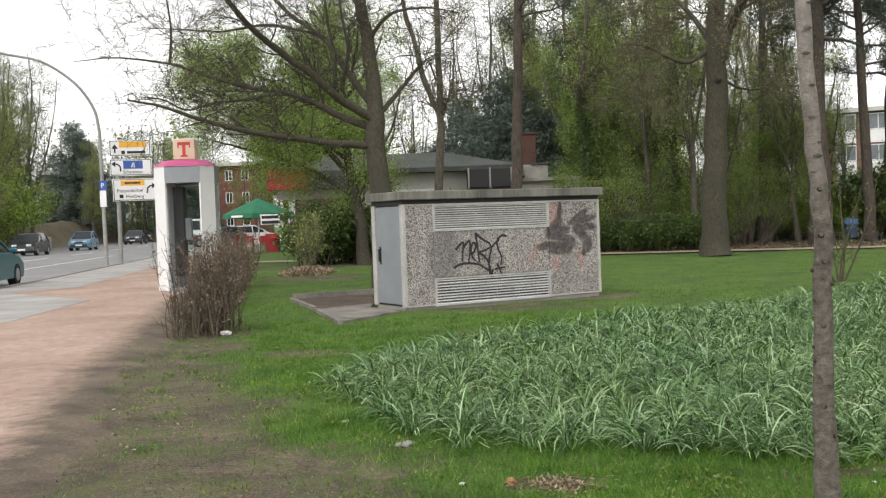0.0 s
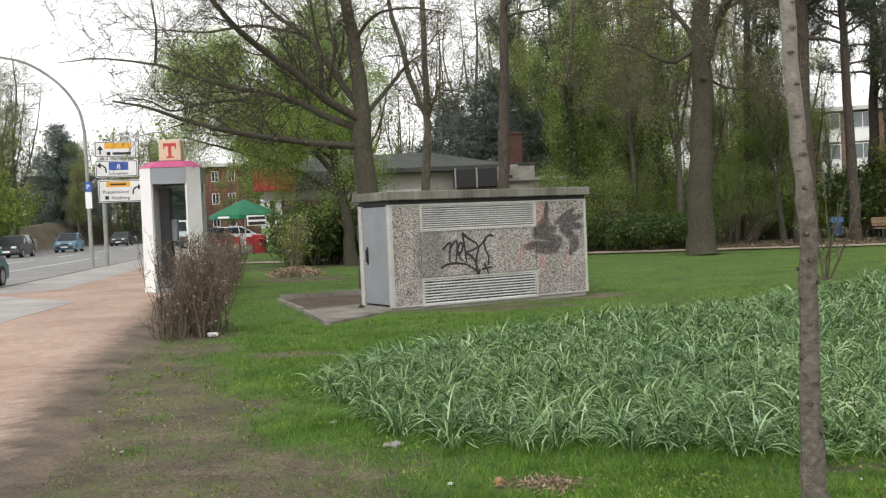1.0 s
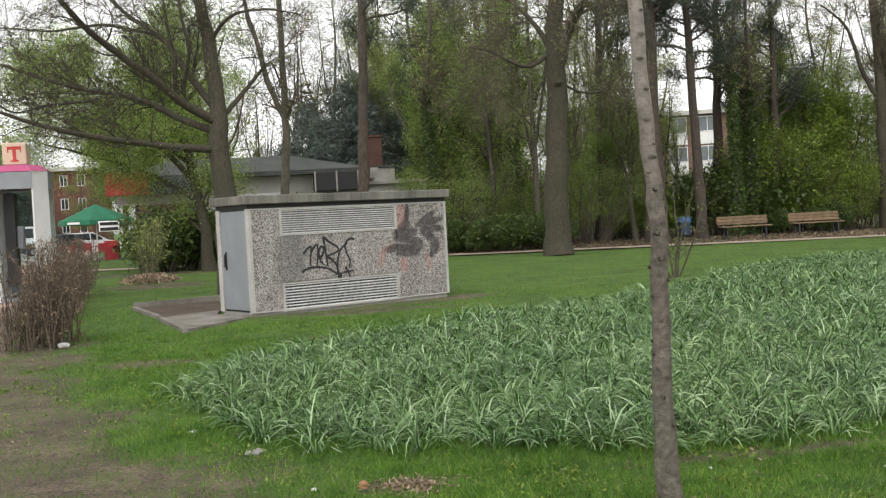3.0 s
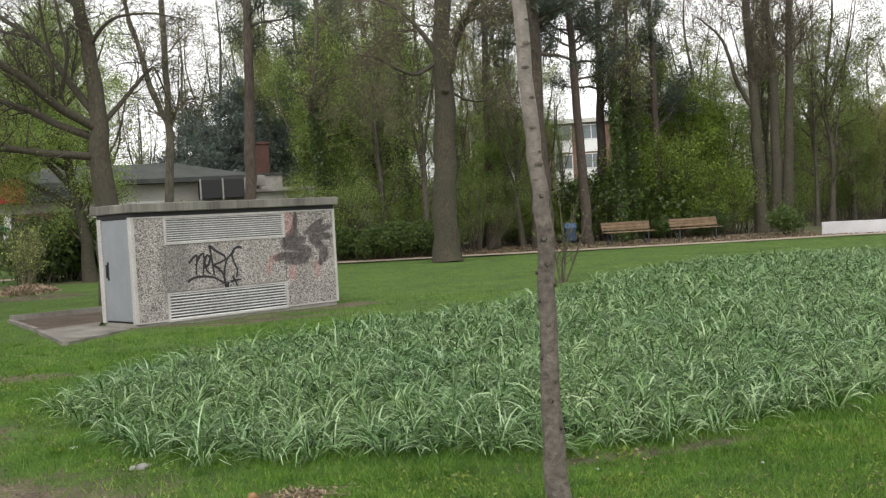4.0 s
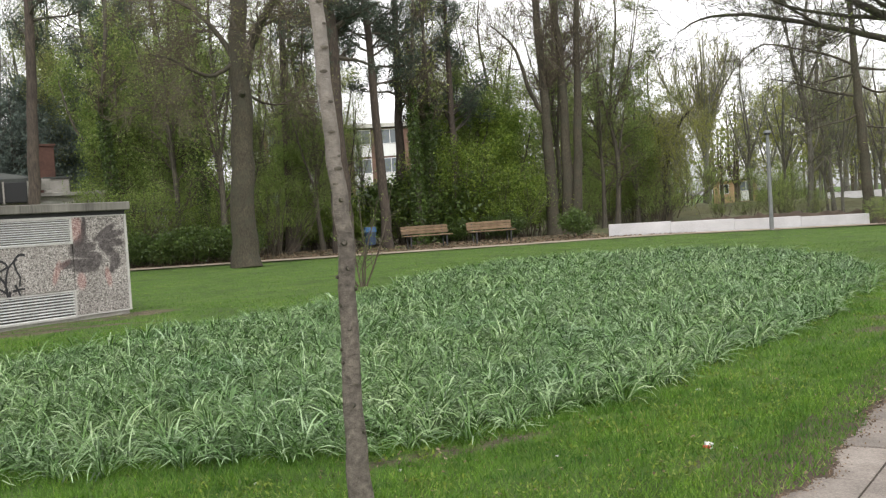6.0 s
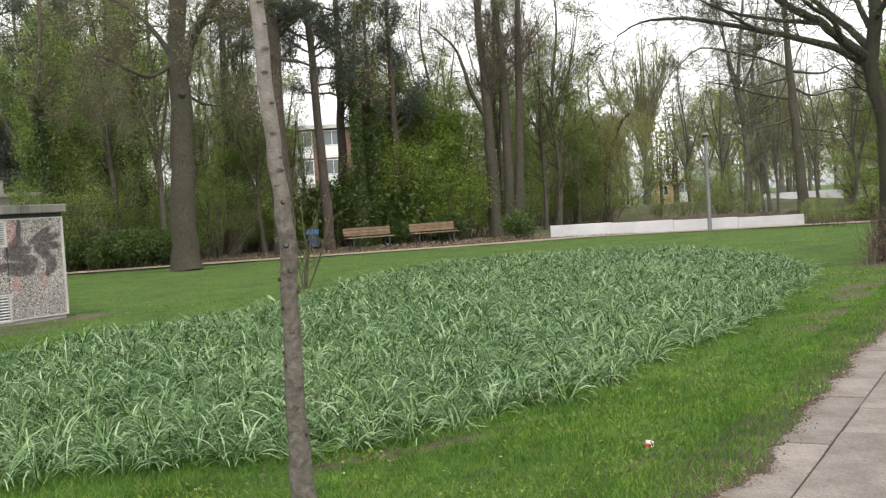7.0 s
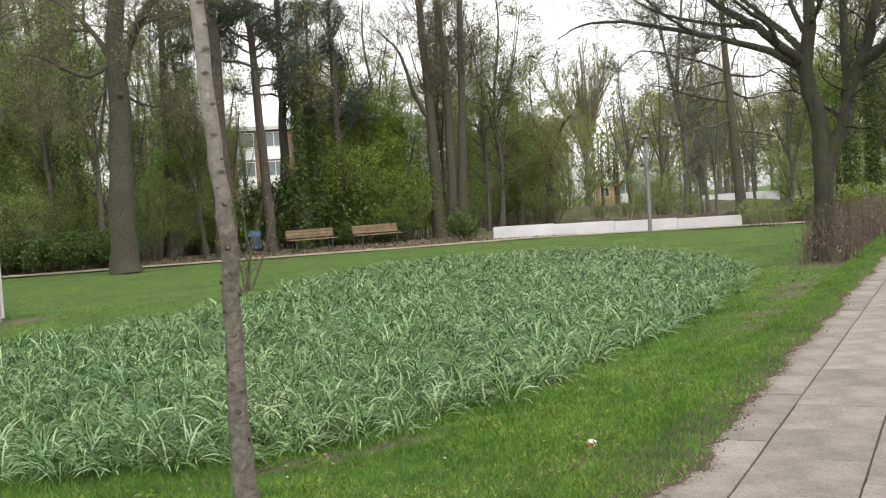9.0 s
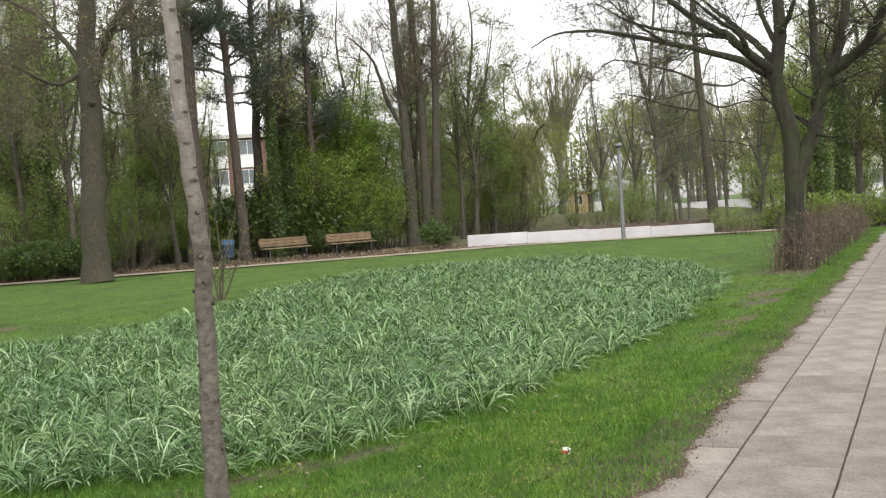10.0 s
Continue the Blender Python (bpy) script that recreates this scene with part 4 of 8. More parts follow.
# ---- phone booth ----
def phone_booth():
    b = thing("phone_booth", pose(-5.68, 23.5, 0, 0, 0, 5), "white and grey phone booth with magenta roof and glass sides", "phone booth")
    H, W, C = 2.72, 0.65, 0.27
    octo = [(-W + C, -W), (W - C, -W), (W, -W + C), (W, W - C), (W - C, W), (-W + C, W), (-W, W - C), (-W, -W + C)]
    part("base", prism([(x * 0.98, y * 0.98) for x, y in octo], -0.03, 0.08), M_BOOTHGREY, b)
    for i in (1, 3, 5, 7):
        (ax, ay), (bx, by) = octo[i], octo[(i + 1) % 8]
        n = Vector((ay - by, bx - ax, 0)).normalized() * 0.05
        part("corner_panel", prism([(ax, ay), (bx, by), (bx + n.x, by + n.y), (ax + n.x, ay + n.y)], 0.02, H), M_WHITE, b, "white corner panel")
    for i in (0, 2, 4, 6):
        (ax, ay), (bx, by) = octo[i], octo[(i + 1) % 8]
        n = Vector((ay - by, bx - ax, 0)).normalized() * 0.05
        q = lambda s: [(ax, ay), (bx, by), (bx + n.x * s, by + n.y * s), (ax + n.x * s, ay + n.y * s)]
        part("header_panel", prism(q(1), H - 0.36, H - 0.01), M_BOOTHGREY, b, "grey header panel")
        if i:
            part("glass_pane", prism(q(0.2), 0.3, H - 0.38), M_GLASS, b)
            part("kick_panel", prism(q(1), 0.09, 0.3), M_BOOTHGREY, b)
    part("equipment_panel", block(-0.34, 0.1, 0.3, -0.12, 0.56, 2.3, 0.01), M_STEEL_DARK, b, "dark phone equipment panel")
    part("telephone", block(-0.12, 0.2, 1.1, 0.02, 0.45, 1.6, 0.02), M_BOOTHGREY, b)
    top = [(x * 1.02, y * 1.02) for x, y in octo]
    bm = bmesh.new()
    lo = [bm.verts.new((x, y, H)) for x, y in top]
    hi = [bm.verts.new((x * 0.72, y * 0.72, H + 0.14)) for x, y in top]
    bm.faces.new(lo[::-1])
    bm.faces.new(hi)
    for i in range(8):
        j = (i + 1) % 8
        bm.faces.new((lo[i], lo[j], hi[j], hi[i]))
    part("roof", bm, M_MAGENTA, b, "magenta sloping roof")
    cube = part("sign_cube", block(-0.24, -0.24, H + 0.16, 0.24, 0.24, H + 0.63, 0.02), M_CREAM, b, "cream illuminated sign cube with red shape")
    part("sign_foot", rod((0, 0, H + 0.1), (0, 0, H + 0.17), 0.08), M_STEEL_DARK, b)
    bm = block(-0.14, -0.247, H + 0.48, 0.14, -0.241, H + 0.55)
    block(-0.14, -0.247, H + 0.42, -0.115, -0.241, H + 0.48, 0, bm)
    block(0.115, -0.247, H + 0.42, 0.14, -0.241, H + 0.48, 0, bm)
    block(-0.035, -0.247, H + 0.26, 0.035, -0.241, H + 0.48, 0, bm)
    block(-0.08, -0.247, H + 0.225, 0.08, -0.241, H + 0.26, 0, bm)
    part("sign_shape", bm, M_REDFLAG, cube, "red plain shape")


phone_booth()


# ---- street lamp and direction signs ----
def street_lamp():
    s = thing("street_lamp", pose(-13.5, 42.0, 0), "tall grey street lamp with a long curved arm", "street lamp")
    part("mast", rod((0, 0, -0.05), (-0.05, 0, 5.4), 0.085, 0.065), M_POLE, s)
    pts = smooth_line([(-0.05, 0, 5.35), (-0.25, 0, 6.3), (-0.9, -0.2, 7.3), (-2.0, -0.6, 8.1), (-3.3, -1.0, 8.4), (-4.6, -1.5, 8.75)], 24)
    part("arm", tube(pts, 0.065, 0.045), M_POLE, s, smooth=True)
    part("lamp_head", rod((-4.5, -1.45, 8.72), (-5.4, -1.8, 8.95), 0.12, 0.08), M_POLE, s)
    part("notice_plate", block(-0.12, -0.1, 2.35, 0.14, -0.09, 3.0, 0.01), M_WHITE, s, "small white notice")
    pl = part("parking_plate", block(-0.12, -0.1, 3.03, 0.16, -0.09, 3.4, 0.01), M_BLUE, s, "small blue square traffic plate")
    text_part("P", 0.26, pose(-0.06, -0.105, 3.12, 90), M_WHITE, pl)


street_lamp()


def arrow(kind, m, parent):
    bm = bmesh.new()
    if kind == "up":
        prism([(-0.03, -0.18), (0.03, -0.18), (0.03, 0.05), (-0.03, 0.05)], 0, 0.003, bm)
        prism([(-0.13, 0.0), (0.13, 0.0), (0, 0.18)], 0, 0.0035, bm)
    else:
        sgn = -1 if kind == "left" else 1
        pts = [(-0.14 * sgn, -0.2), (-0.12 * sgn, 0.0), (0.0, 0.1), (0.1 * sgn, 0.1)]
        for (ax, ay), (bx, by) in zip(pts, pts[1:]):
            d = Vector((bx - ax, by - ay)).normalized() * 0.03
            prism([(ax + d.y, ay - d.x), (bx + d.y, by - d.x), (bx - d.y, by + d.x), (ax - d.y, ay + d.x)], 0, 0.003, bm)
        prism([(0.06 * sgn, -0.02), (0.22 * sgn, 0.1), (0.06 * sgn, 0.22)], 0, 0.003, bm)
    ob = part("arrow", bm, M_BLACK, parent)
    ob.matrix_basis = m
    return ob


def direction_signs():
    s = thing("direction_sign", pose(-12.6, 42.85, 0, 0, 0, 15), "stacked white direction signs with arrows on a grey post", "road sign")
    part("post", rod((-0.55, 0.08, -0.05), (-0.55, 0.08, 5.0), 0.085), M_POLE, s)
    for x0, x1, z0, z1, kind in ((-0.83, 0.8, 4.4, 5.05, "up"), (-0.83, 0.82, 3.6, 4.28, "left"), (-0.75, 0.98, 2.58, 3.48, "right")):
        bd = part("sign_board", block(x0, -0.04, z0, x1, 0.0, z1, 0.012), M_WHITE, s, "white sign board with black border")
        bm = block(x0 + 0.03, -0.043, z1 - 0.05, x1 - 0.03, -0.04, z1 - 0.025)
        block(x0 + 0.03, -0.043, z0 + 0.025, x1 - 0.03, -0.04, z0 + 0.05, 0, bm)
        block(x0 + 0.03, -0.043, z0 + 0.05, x0 + 0.055, -0.04, z1 - 0.05, 0, bm)
        block(x1 - 0.055, -0.043, z0 + 0.05, x1 - 0.03, -0.04, z1 - 0.05, 0, bm)
        part("border", bm, M_BLACK, bd)
        mid = (x0 + x1) / 2
        if kind == "up":
            part("orange_field", block(mid - 0.42, -0.046, z1 - 0.3, mid + 0.62, -0.041, z1 - 0.07), M_ORANGE, bd)
            part("lettering_bar", block(mid - 0.12, -0.046, z0 + 0.1, mid + 0.6, -0.041, z0 + 0.2), M_BLACK, bd)
            arrow("up", pose(x0 + 0.22, -0.045, z0 + 0.3, 90), bd)
            part("symbol", block(mid - 0.34, -0.046, z0 + 0.08, mid - 0.2, -0.041, z0 + 0.22), M_BLACK, bd)
        elif kind == "left":
            part("blue_field", block(mid - 0.3, -0.046, z1 - 0.4, mid + 0.46, -0.041, z1 - 0.07), M_BLUE, bd)
            bm = prism([(mid + 0.0, 0), (mid + 0.06, 0), (mid + 0.085, 0.2), (mid + 0.06, 0.2)], 0, 0.003)
            prism([(mid + 0.16, 0), (mid + 0.1, 0), (mid + 0.1, 0.2), (mid + 0.125, 0.2)], 0, 0.003, bm)
            sy = part("motorway_symbol", bm, M_WHITE, bd)
            sy.matrix_basis = pose(0, -0.0475, z1 - 0.35, 90)
            text_part("Schnelsen", 0.19, pose(mid - 0.32, -0.046, z0 + 0.09, 90), M_BLACK, bd)
            arrow("left", pose(x0 + 0.28, -0.045, z0 + 0.38, 90), bd)
        else:
            part("orange_field", block(mid - 0.55, -0.046, z1 - 0.28, mid + 0.38, -0.041, z1 - 0.07), M_ORANGE, bd)
            part("lettering_bar", block(mid - 0.4, -0.049, z1 - 0.21, mid + 0.22, -0.0465, z1 - 0.14), M_BLACK, bd)
            text_part("Poppenbüttel", 0.19, pose(x0 + 0.16, -0.046, z0 + 0.36, 90), M_BLACK, bd)
            text_part("Heidberg", 0.19, pose(x0 + 0.5, -0.046, z0 + 0.12, 90), M_BLACK, bd)
            part("symbol", block(x0 + 0.25, -0.046, z0 + 0.12, x0 + 0.4, -0.041, z0 + 0.26), M_BLACK, bd)
            arrow("right", pose(x1 - 0.25, -0.045, z0 + 0.5, 90), bd)


direction_signs()


# ---- white wall, park lamp, benches, bin ----
def white_wall():
    a, b = Vector((21.9, 32.35, 0)), Vector((28.45, 26.3, 0))
    d = (b - a).normalized()
    w = thing("wall_parapet", pose(a.x, a.y, 0, 0, 0, math.degrees(math.atan2(d.y, d.x))), "low white rendered parapet wall in sections", "wall", kind="structure")
    n, ln = 4, (b - a).length
    for k in range(n):
        x0, x1 = ln * k / n, ln * (k + 1) / n - 0.006
        z = 0.45 - 0.12 * (k + 0.5) / n
        part("wall_section", block(x0, 0.0, -0.1, x1, 0.28, z, 0.012), M_WHITEWALL, w)


white_wall()


def park_lamp():
    s = thing("park_lamp", pose(25.2, 27.5, 0), "slim grey park lamp post with small flat head", "park lamp")
    part("post", rod((0, 0, -0.05), (0, 0, 3.2), 0.075, 0.055), M_GALV, s)
    part("head", rod((0, 0, 3.2), (0, 0, 3.27), 0.1, 0.11), M_STEEL_DARK, s)
    part("cap", rod((0, 0, 3.27), (0, 0, 3.36), 0.15, 0.1), M_GALV, s)


park_lamp()


def bench(m):
    b = thing("park_bench", m, "wooden slatted park bench on dark metal legs", "bench", "benches by the path")
    for k in range(3):
        bm = block(-0.95, 0.26 + k * 0.028, 0.49 + k * 0.105, 0.95, 0.295 + k * 0.028, 0.585 + k * 0.105, 0.008)
        part("back_slat", bm, M_WOOD, b)
    for k in range(3):
        part("seat_slat", block(-0.95, -0.22 + k * 0.155, 0.405, 0.95, -0.085 + k * 0.155, 0.445, 0.008), M_WOOD, b)
    for x in (-0.72, 0.72):
        leg = part("leg_frame", block(x - 0.025, -0.2, -0.03, x + 0.025, -0.15, 0.405, 0.005), M_STEEL_DARK, b)
        bm = block(x - 0.025, -0.2, 0.36, x + 0.025, 0.26, 0.404)
        part("seat_bearer", bm, M_STEEL_DARK, leg)
        bm = tube([(x, 0.2, -0.03), (x, 0.26, 0.42), (x, 0.36, 0.8)], 0.028, 0.024, 8)
        part("back_post", bm, M_STEEL_DARK, leg)
    return b


bench(pose(16.35, 36.25, 0, 0, 0, -4))
bench(pose(19.05, 36.1, 0, 0, 0, -5))


def bin_on_post():
    b = thing("litter_bin", pose(14.3, 36.9, 0), "blue plastic litter bin on a dark post", "litter bin")
    part("post", rod((0, 0.16, -0.05), (0, 0.16, 0.85), 0.03), M_STEEL_DARK, b)
    part("container", rod((0, 0, 0.2), (0, 0, 0.68), 0.19, 0.23), M_BINBODY, b)
    part("lid", rod((0, 0, 0.68), (0, 0, 0.86), 0.26, 0.22), M_BLUEBIN, b, "blue lid")


bin_on_post()


# ---- snack building behind the substation ----
def window(x0, x1, z0, z1, y, parent, frame_mat=None, proud=0.05, mullions=1, glass=None):
    """A framed window on a wall that faces -y."""
    f = frame_mat or M_WHITE
    bm = block(x0, y - proud, z0, x0 + 0.07, y + 0.02, z1)
    block(x1 - 0.07, y - proud, z0, x1, y + 0.02, z1, 0, bm)
    block(x0 + 0.07, y - proud, z1 - 0.07, x1 - 0.07, y + 0.02, z1, 0, bm)
    block(x0 + 0.07, y - proud, z0, x1 - 0.07, y + 0.02, z0 + 0.07, 0, bm)
    for k in range(mullions):
        x = x0 + (x1 - x0) * (k + 1) / (mullions + 1)
        block(x - 0.03, y - proud, z0 + 0.07, x + 0.03, y + 0.02, z1 - 0.07, 0, bm)
    w = part("window", bm, f, parent)
    part("pane", block(x0 + 0.05, y - 0.012, z0 + 0.05, x1 - 0.05, y - 0.004, z1 - 0.05), glass or M_DARKGLASS, w)
    return w


def snack_building():
    b = thing("snack_building", pose(-1.3, 42.0, 0, 0, 0, 2), "low pale building with grey felt roof and red sign", "building")
    part("wall", block(-2.4, 0, -0.1, 4.0, 7, 3.25), M_RENDER, b)
    part("terrace_beam", block(-5.2, -0.3, 2.35, -2.4, -0.1, 2.7), M_CONCRETE, b)
    part("terrace_back_wall", block(-5.1, 5.0, -0.1, -2.4, 5.2, 3.25), M_BRICK_BROWN, b)
    for x in (-4.5, -2.6):
        part("terrace_post", block(x, -0.28, -0.05, x + 0.12, -0.12, 3.3), M_STEEL_DARK, b)
    bm = bmesh.new()
    e, r = 3.42, 4.2
    lo = [bm.verts.new(p) for p in ((-5.4, -0.8, e), (4.5, -0.8, e), (4.5, 7.6, e), (-5.4, 7.6, e))]
    hi = [bm.verts.new(p) for p in ((-3.2, 2.6, r), (1.4, 2.6, r), (1.4, 4.4, r), (-3.2, 4.4, r))]
    bm.faces.new(lo[::-1])
    bm.faces.new(hi)
    for i in range(4):
        j = (i + 1) % 4
        bm.faces.new((lo[i], lo[j], hi[j], hi[i]))
    part("roof", bm, M_ROOFFELT, b, "grey felt hipped roof")
    part("eaves_board", block(-5.4, -0.82, 3.24, 4.5, -0.76, 3.415), M_ROOFFELT, b)
    part("sign_fascia", block(-5.5, -0.98, 2.72, -3.95, -0.84, 3.57, 0.02), M_RED, b, "plain red sign board")
    # Added flat panel whose dark colour stands in for the recess's shade.
    part("recess_shade_panel", block(-3.93, -0.96, 2.72, -2.3, -0.84, 3.22, 0.02), M_STEEL_DARK, b, "dark panel standing in for the shaded recess")
    window(-1.3, 1.2, 1.2, 2.6, -0.02, b)
    dm = part("vent_housing", block(2.3, -0.9, 2.55, 4.1, 0.3, 3.3, 0.03), M_BLACK, b, "dark ventilation housing under the eaves")
    for k in range(3):
        part("housing_post", block(2.3 + k * 0.84, -0.96, 2.5, 2.36 + k * 0.84, -0.9, 3.32), M_CONCRETE, dm)
    part("annex_wall", block(4.0, 0.4, -0.1, 7.2, 6.0, 2.75), M_RENDER, b)
    part("annex_roof", block(3.9, 0.0, 2.75, 7.0, 6.2, 2.9, 0.02), M_CONCRETE, b)
    part("rear_block", block(4.95, 1.9, 2.9, 5.85, 5.0, 3.5, 0.02), M_CONCRETE, b, "grey flat-roofed rear block")
    part("rear_block_edge", block(4.88, 1.82, 3.5, 5.92, 5.08, 3.58, 0.01), M_ROOFFELT, b)
    part("step_fascia", block(4.02, -0.1, 3.0, 4.9, 0.02, 3.42, 0.01), M_CONCRETE, b)
    ch = part("chimney", block(4.6, 2.6, 2.9, 5.45, 3.4, 4.85, 0.02), M_BRICK_OLD, b, "red brick chimney")
    part("chimney_cap", block(4.54, 2.54, 4.85, 5.51, 3.46, 4.93), M_BRICK_OLD, ch)


snack_building()


def brick_shed():
    """A small old shed at the wood's edge, mostly behind leaves."""
    b = thing("brick_shed", pose(6.0, 39.6, 0, 0, 0, -8), "small old brick shed with a flaked whitewashed patch", "shed")
    part("wall", block(0, 0, -0.1, 1.5, 1.8, 1.9, 0.02), M_BRICK_OLD, b)
    part("roof", block(-0.1, -0.12, 1.9, 1.6, 1.9, 2.0, 0.02), M_ROOFFELT, b)
    patch = part("whitewash", block(0.85, -0.012, 1.05, 1.42, -0.002, 1.8), M_WHITEWASH, b, "flaked white paint on the bricks")
    part("whitewash_edge", block(0.6, -0.01, 0.85, 0.85, -0.002, 1.15), M_WHITEWASH, patch)


M_WHITEWASH = surface("flaked_whitewash", (0.09, 0.06, 0.05), (0.6, 0.58, 0.56), 14, 40, 0.9, 0, 0.3, 0.004, 0.3, (0.42, 0.56))
brick_shed()


def parasol():
    p = thing("parasol", pose(-10.1, 57.6, 0), "large open green canvas parasol", "parasol")
    part("pole", rod((0, 0, -0.05), (0, 0, 2.85), 0.04), M_WHITE, p)
    bm = bmesh.new()
    top = bm.verts.new((0, 0, 2.9))
    ring = [bm.verts.new((1.95 * math.cos(a), 1.95 * math.sin(a), 2.05)) for a in (math.pi / 4 * k for k in range(8))]
    low = [bm.verts.new((1.97 * math.cos(a), 1.97 * math.sin(a), 1.82)) for a in (math.pi / 4 * k for k in range(8))]
    for i in range(8):
        j = (i + 1) % 8
        bm.faces.new((top, ring[i], ring[j]))
        bm.faces.new((ring[i], low[i], low[j], ring[j]))
    c = part("canopy", bm, M_GREENCLOTH, p, "green canvas canopy with short valance")
    for k in range(2):
        bm = block(-1.1 + k * 1.5, -1.86, 1.86, -0.5 + k * 1.5, -1.845, 1.97)
        part("valance_print", bm, M_WHITE, c)
    for k in range(8):
        a = math.pi / 4 * k
        part("rib", rod((0.03 * math.cos(a), 0.03 * math.sin(a), 2.84), (1.9 * math.cos(a), 1.9 * math.sin(a), 2.02), 0.012, 0.012, 6), M_WOOD, p)
    part("base", rod((0, 0, -0.04), (0, 0, 0.12), 0.35, 0.3), M_CONCRETE, p)


parasol()


def menu_stand(x, y, turn):
    s = thing("menu_stand", pose(x, y, 0, 0, 0, turn), "white menu board above a red counter panel", "menu stand")
    b = part("board", block(-0.5, 0, 1.42, 0.5, 0.08, 1.95, 0.02), M_WHITE, s)
    for z in (1.74, 1.47):
        part("lettering_bar", block(-0.44, -0.006, z, 0.44, -0.002, z + 0.16), M_BLACK, b)
    part("counter_panel", block(-0.3, 0.02, -0.05, 0.45, 0.4, 0.95, 0.02), M_RED, s)


menu_stand(-9.1, 55.4, 8)


def cafe_table(x, y):
    t = thing("cafe_table", pose(x, y, 0), "small reddish outdoor cafe table", "table", "cafe tables")
    part("tabletop", block(-0.45, -0.45, 0.7, 0.45, 0.45, 0.74, 0.01), M_RED, t)
    part("leg", rod((0, 0, -0.05), (0, 0, 0.7), 0.035), M_STEEL_DARK, t)
    part("foot", rod((0, 0, -0.04), (0, 0, 0.03), 0.25, 0.2), M_STEEL_DARK, t)


for x, y in ((-9.6, 53.0), (-8.6, 55.0), (-10.9, 54.5)):
    cafe_table(x, y)


def cafe_chair(x, y, turn):
    c = thing("cafe_chair", pose(x, y, 0, 0, 0, turn), "red outdoor cafe chair", "chair", "cafe chairs")
    part("seat", block(-0.22, -0.22, 0.42, 0.22, 0.22, 0.46, 0.01), M_RED, c)
    part("backrest", block(-0.22, 0.2, 0.5, 0.22, 0.24, 0.88, 0.01), M_RED, c)
    for a in (-0.19, 0.19):
        for d in (-0.19, 0.19):
            part("leg", rod((a, d, -0.04), (a, d, 0.42 if d < 0 else 0.5), 0.014, None, 6), M_STEEL_DARK, c)


for x, y, a in ((-9.0, 52.4, 200), (-10.3, 53.4, 80), (-8.0, 55.6, -60), (-10.2, 55.2, 10), (-11.6, 54.0, 120)):
    cafe_chair(x, y, a)


# ---- vehicles ----
def car(m, paint, label, length=4.0, width=1.68, height=1.45, hatch=True, group="cars on the road"):
    """Nose towards +x. Lofted body with glasshouse, wheels and lamps."""
    c = thing("car", m, label, "car", group)
    L, W, H = length / 2, width / 2, height
    low = [(-L, 0.3), (-L + 0.05, 0.62), (-L + 0.12, 0.86), (-0.2, 0.93), (L - 1.15, 0.92), (L - 0.35, 0.78), (L - 0.03, 0.6), (L, 0.34), (L - 0.1, 0.2), (-L + 0.1, 0.2)]
    bm = bmesh.new()
    rows = []
    for f, sc in ((-1, 0.93), (-0.93, 1.0), (0.93, 1.0), (1, 0.93)):
        rows.append([bm.verts.new((x * (1 if abs(f) < 0.95 else 0.985), f * W, 0.5 + (z - 0.5) * sc)) for x, z in low])
    for a, b in zip(rows, rows[1:]):
        for i in range(len(low)):
            j = (i + 1) % len(low)
            bm.faces.new((a[i], a[j], b[j], b[i]))
    bm.faces.new(rows[0])
    bm.faces.new(rows[-1][::-1])
    body = part("body", bm, paint, c)
    back = -L + (0.22 if hatch else 0.75)
    base = [(back, 0.86), (L - 1.0, 0.9)]
    roof = [(back + 0.42, H), (L - 1.95, H)]
    bm = bmesh.new()
    b4 = [bm.verts.new(p) for p in ((back, -W * 0.95, 0.88), (L - 1.0, -W * 0.95, 0.9), (L - 1.0, W * 0.95, 0.9), (back, W * 0.95, 0.88))]
    t4 = [bm.verts.new(p) for p in ((roof[0][0], -W * 0.74, H - 0.04), (roof[1][0], -W * 0.74, H - 0.02), (roof[1][0], W * 0.74, H - 0.02), (roof[0][0], W * 0.74, H - 0.04))]
    for i in range(4):
        j = (i + 1) % 4
        bm.faces.new((b4[i], b4[j], t4[j], t4[i]))
    part("glasshouse", bm, M_DARKGLASS, c, "dark car windows")
    bm = bmesh.new()
    lo = [bm.verts.new((v.x, v.y, v.z)) for v in (Vector((roof[0][0] - 0.05, -W * 0.76, H - 0.07)), Vector((roof[1][0] + 0.05, -W * 0.76, H - 0.05)), Vector((roof[1][0] + 0.05, W * 0.76, H - 0.05)), Vector((roof[0][0] - 0.05, W * 0.76, H - 0.07)))]
    hi = [bm.verts.new((v.co.x * 0.93, v.co.y * 0.85, H + 0.02)) for v in lo]
    bm.faces.new(lo[::-1])
    bm.faces.new(hi)
    for i in range(4):
        j = (i + 1) % 4
        bm.faces.new((lo[i], lo[j], hi[j], hi[i]))
    part("roof", bm, paint, c)
    for s in (-1, 1):
        for xb, xt in ((L - 1.0, roof[1][0]), (L - 2.15, L - 2.2), (back, roof[0][0])):
            bm = tube([(xb, s * W * 0.955, 0.87), ((xb + xt) / 2, s * W * 0.86, (0.87 + H) / 2), (xt, s * W * 0.755, H - 0.04)], 0.035, 0.03, 6)
            part("pillar", bm, paint, c)
        lamp = part("headlight", block(L - 0.32, s * W * 0.52 - 0.16, 0.6, L - 0.08, s * W * 0.52 + 0.16, 0.76, 0.04), M_LAMPGLASS, c, "clear headlight")
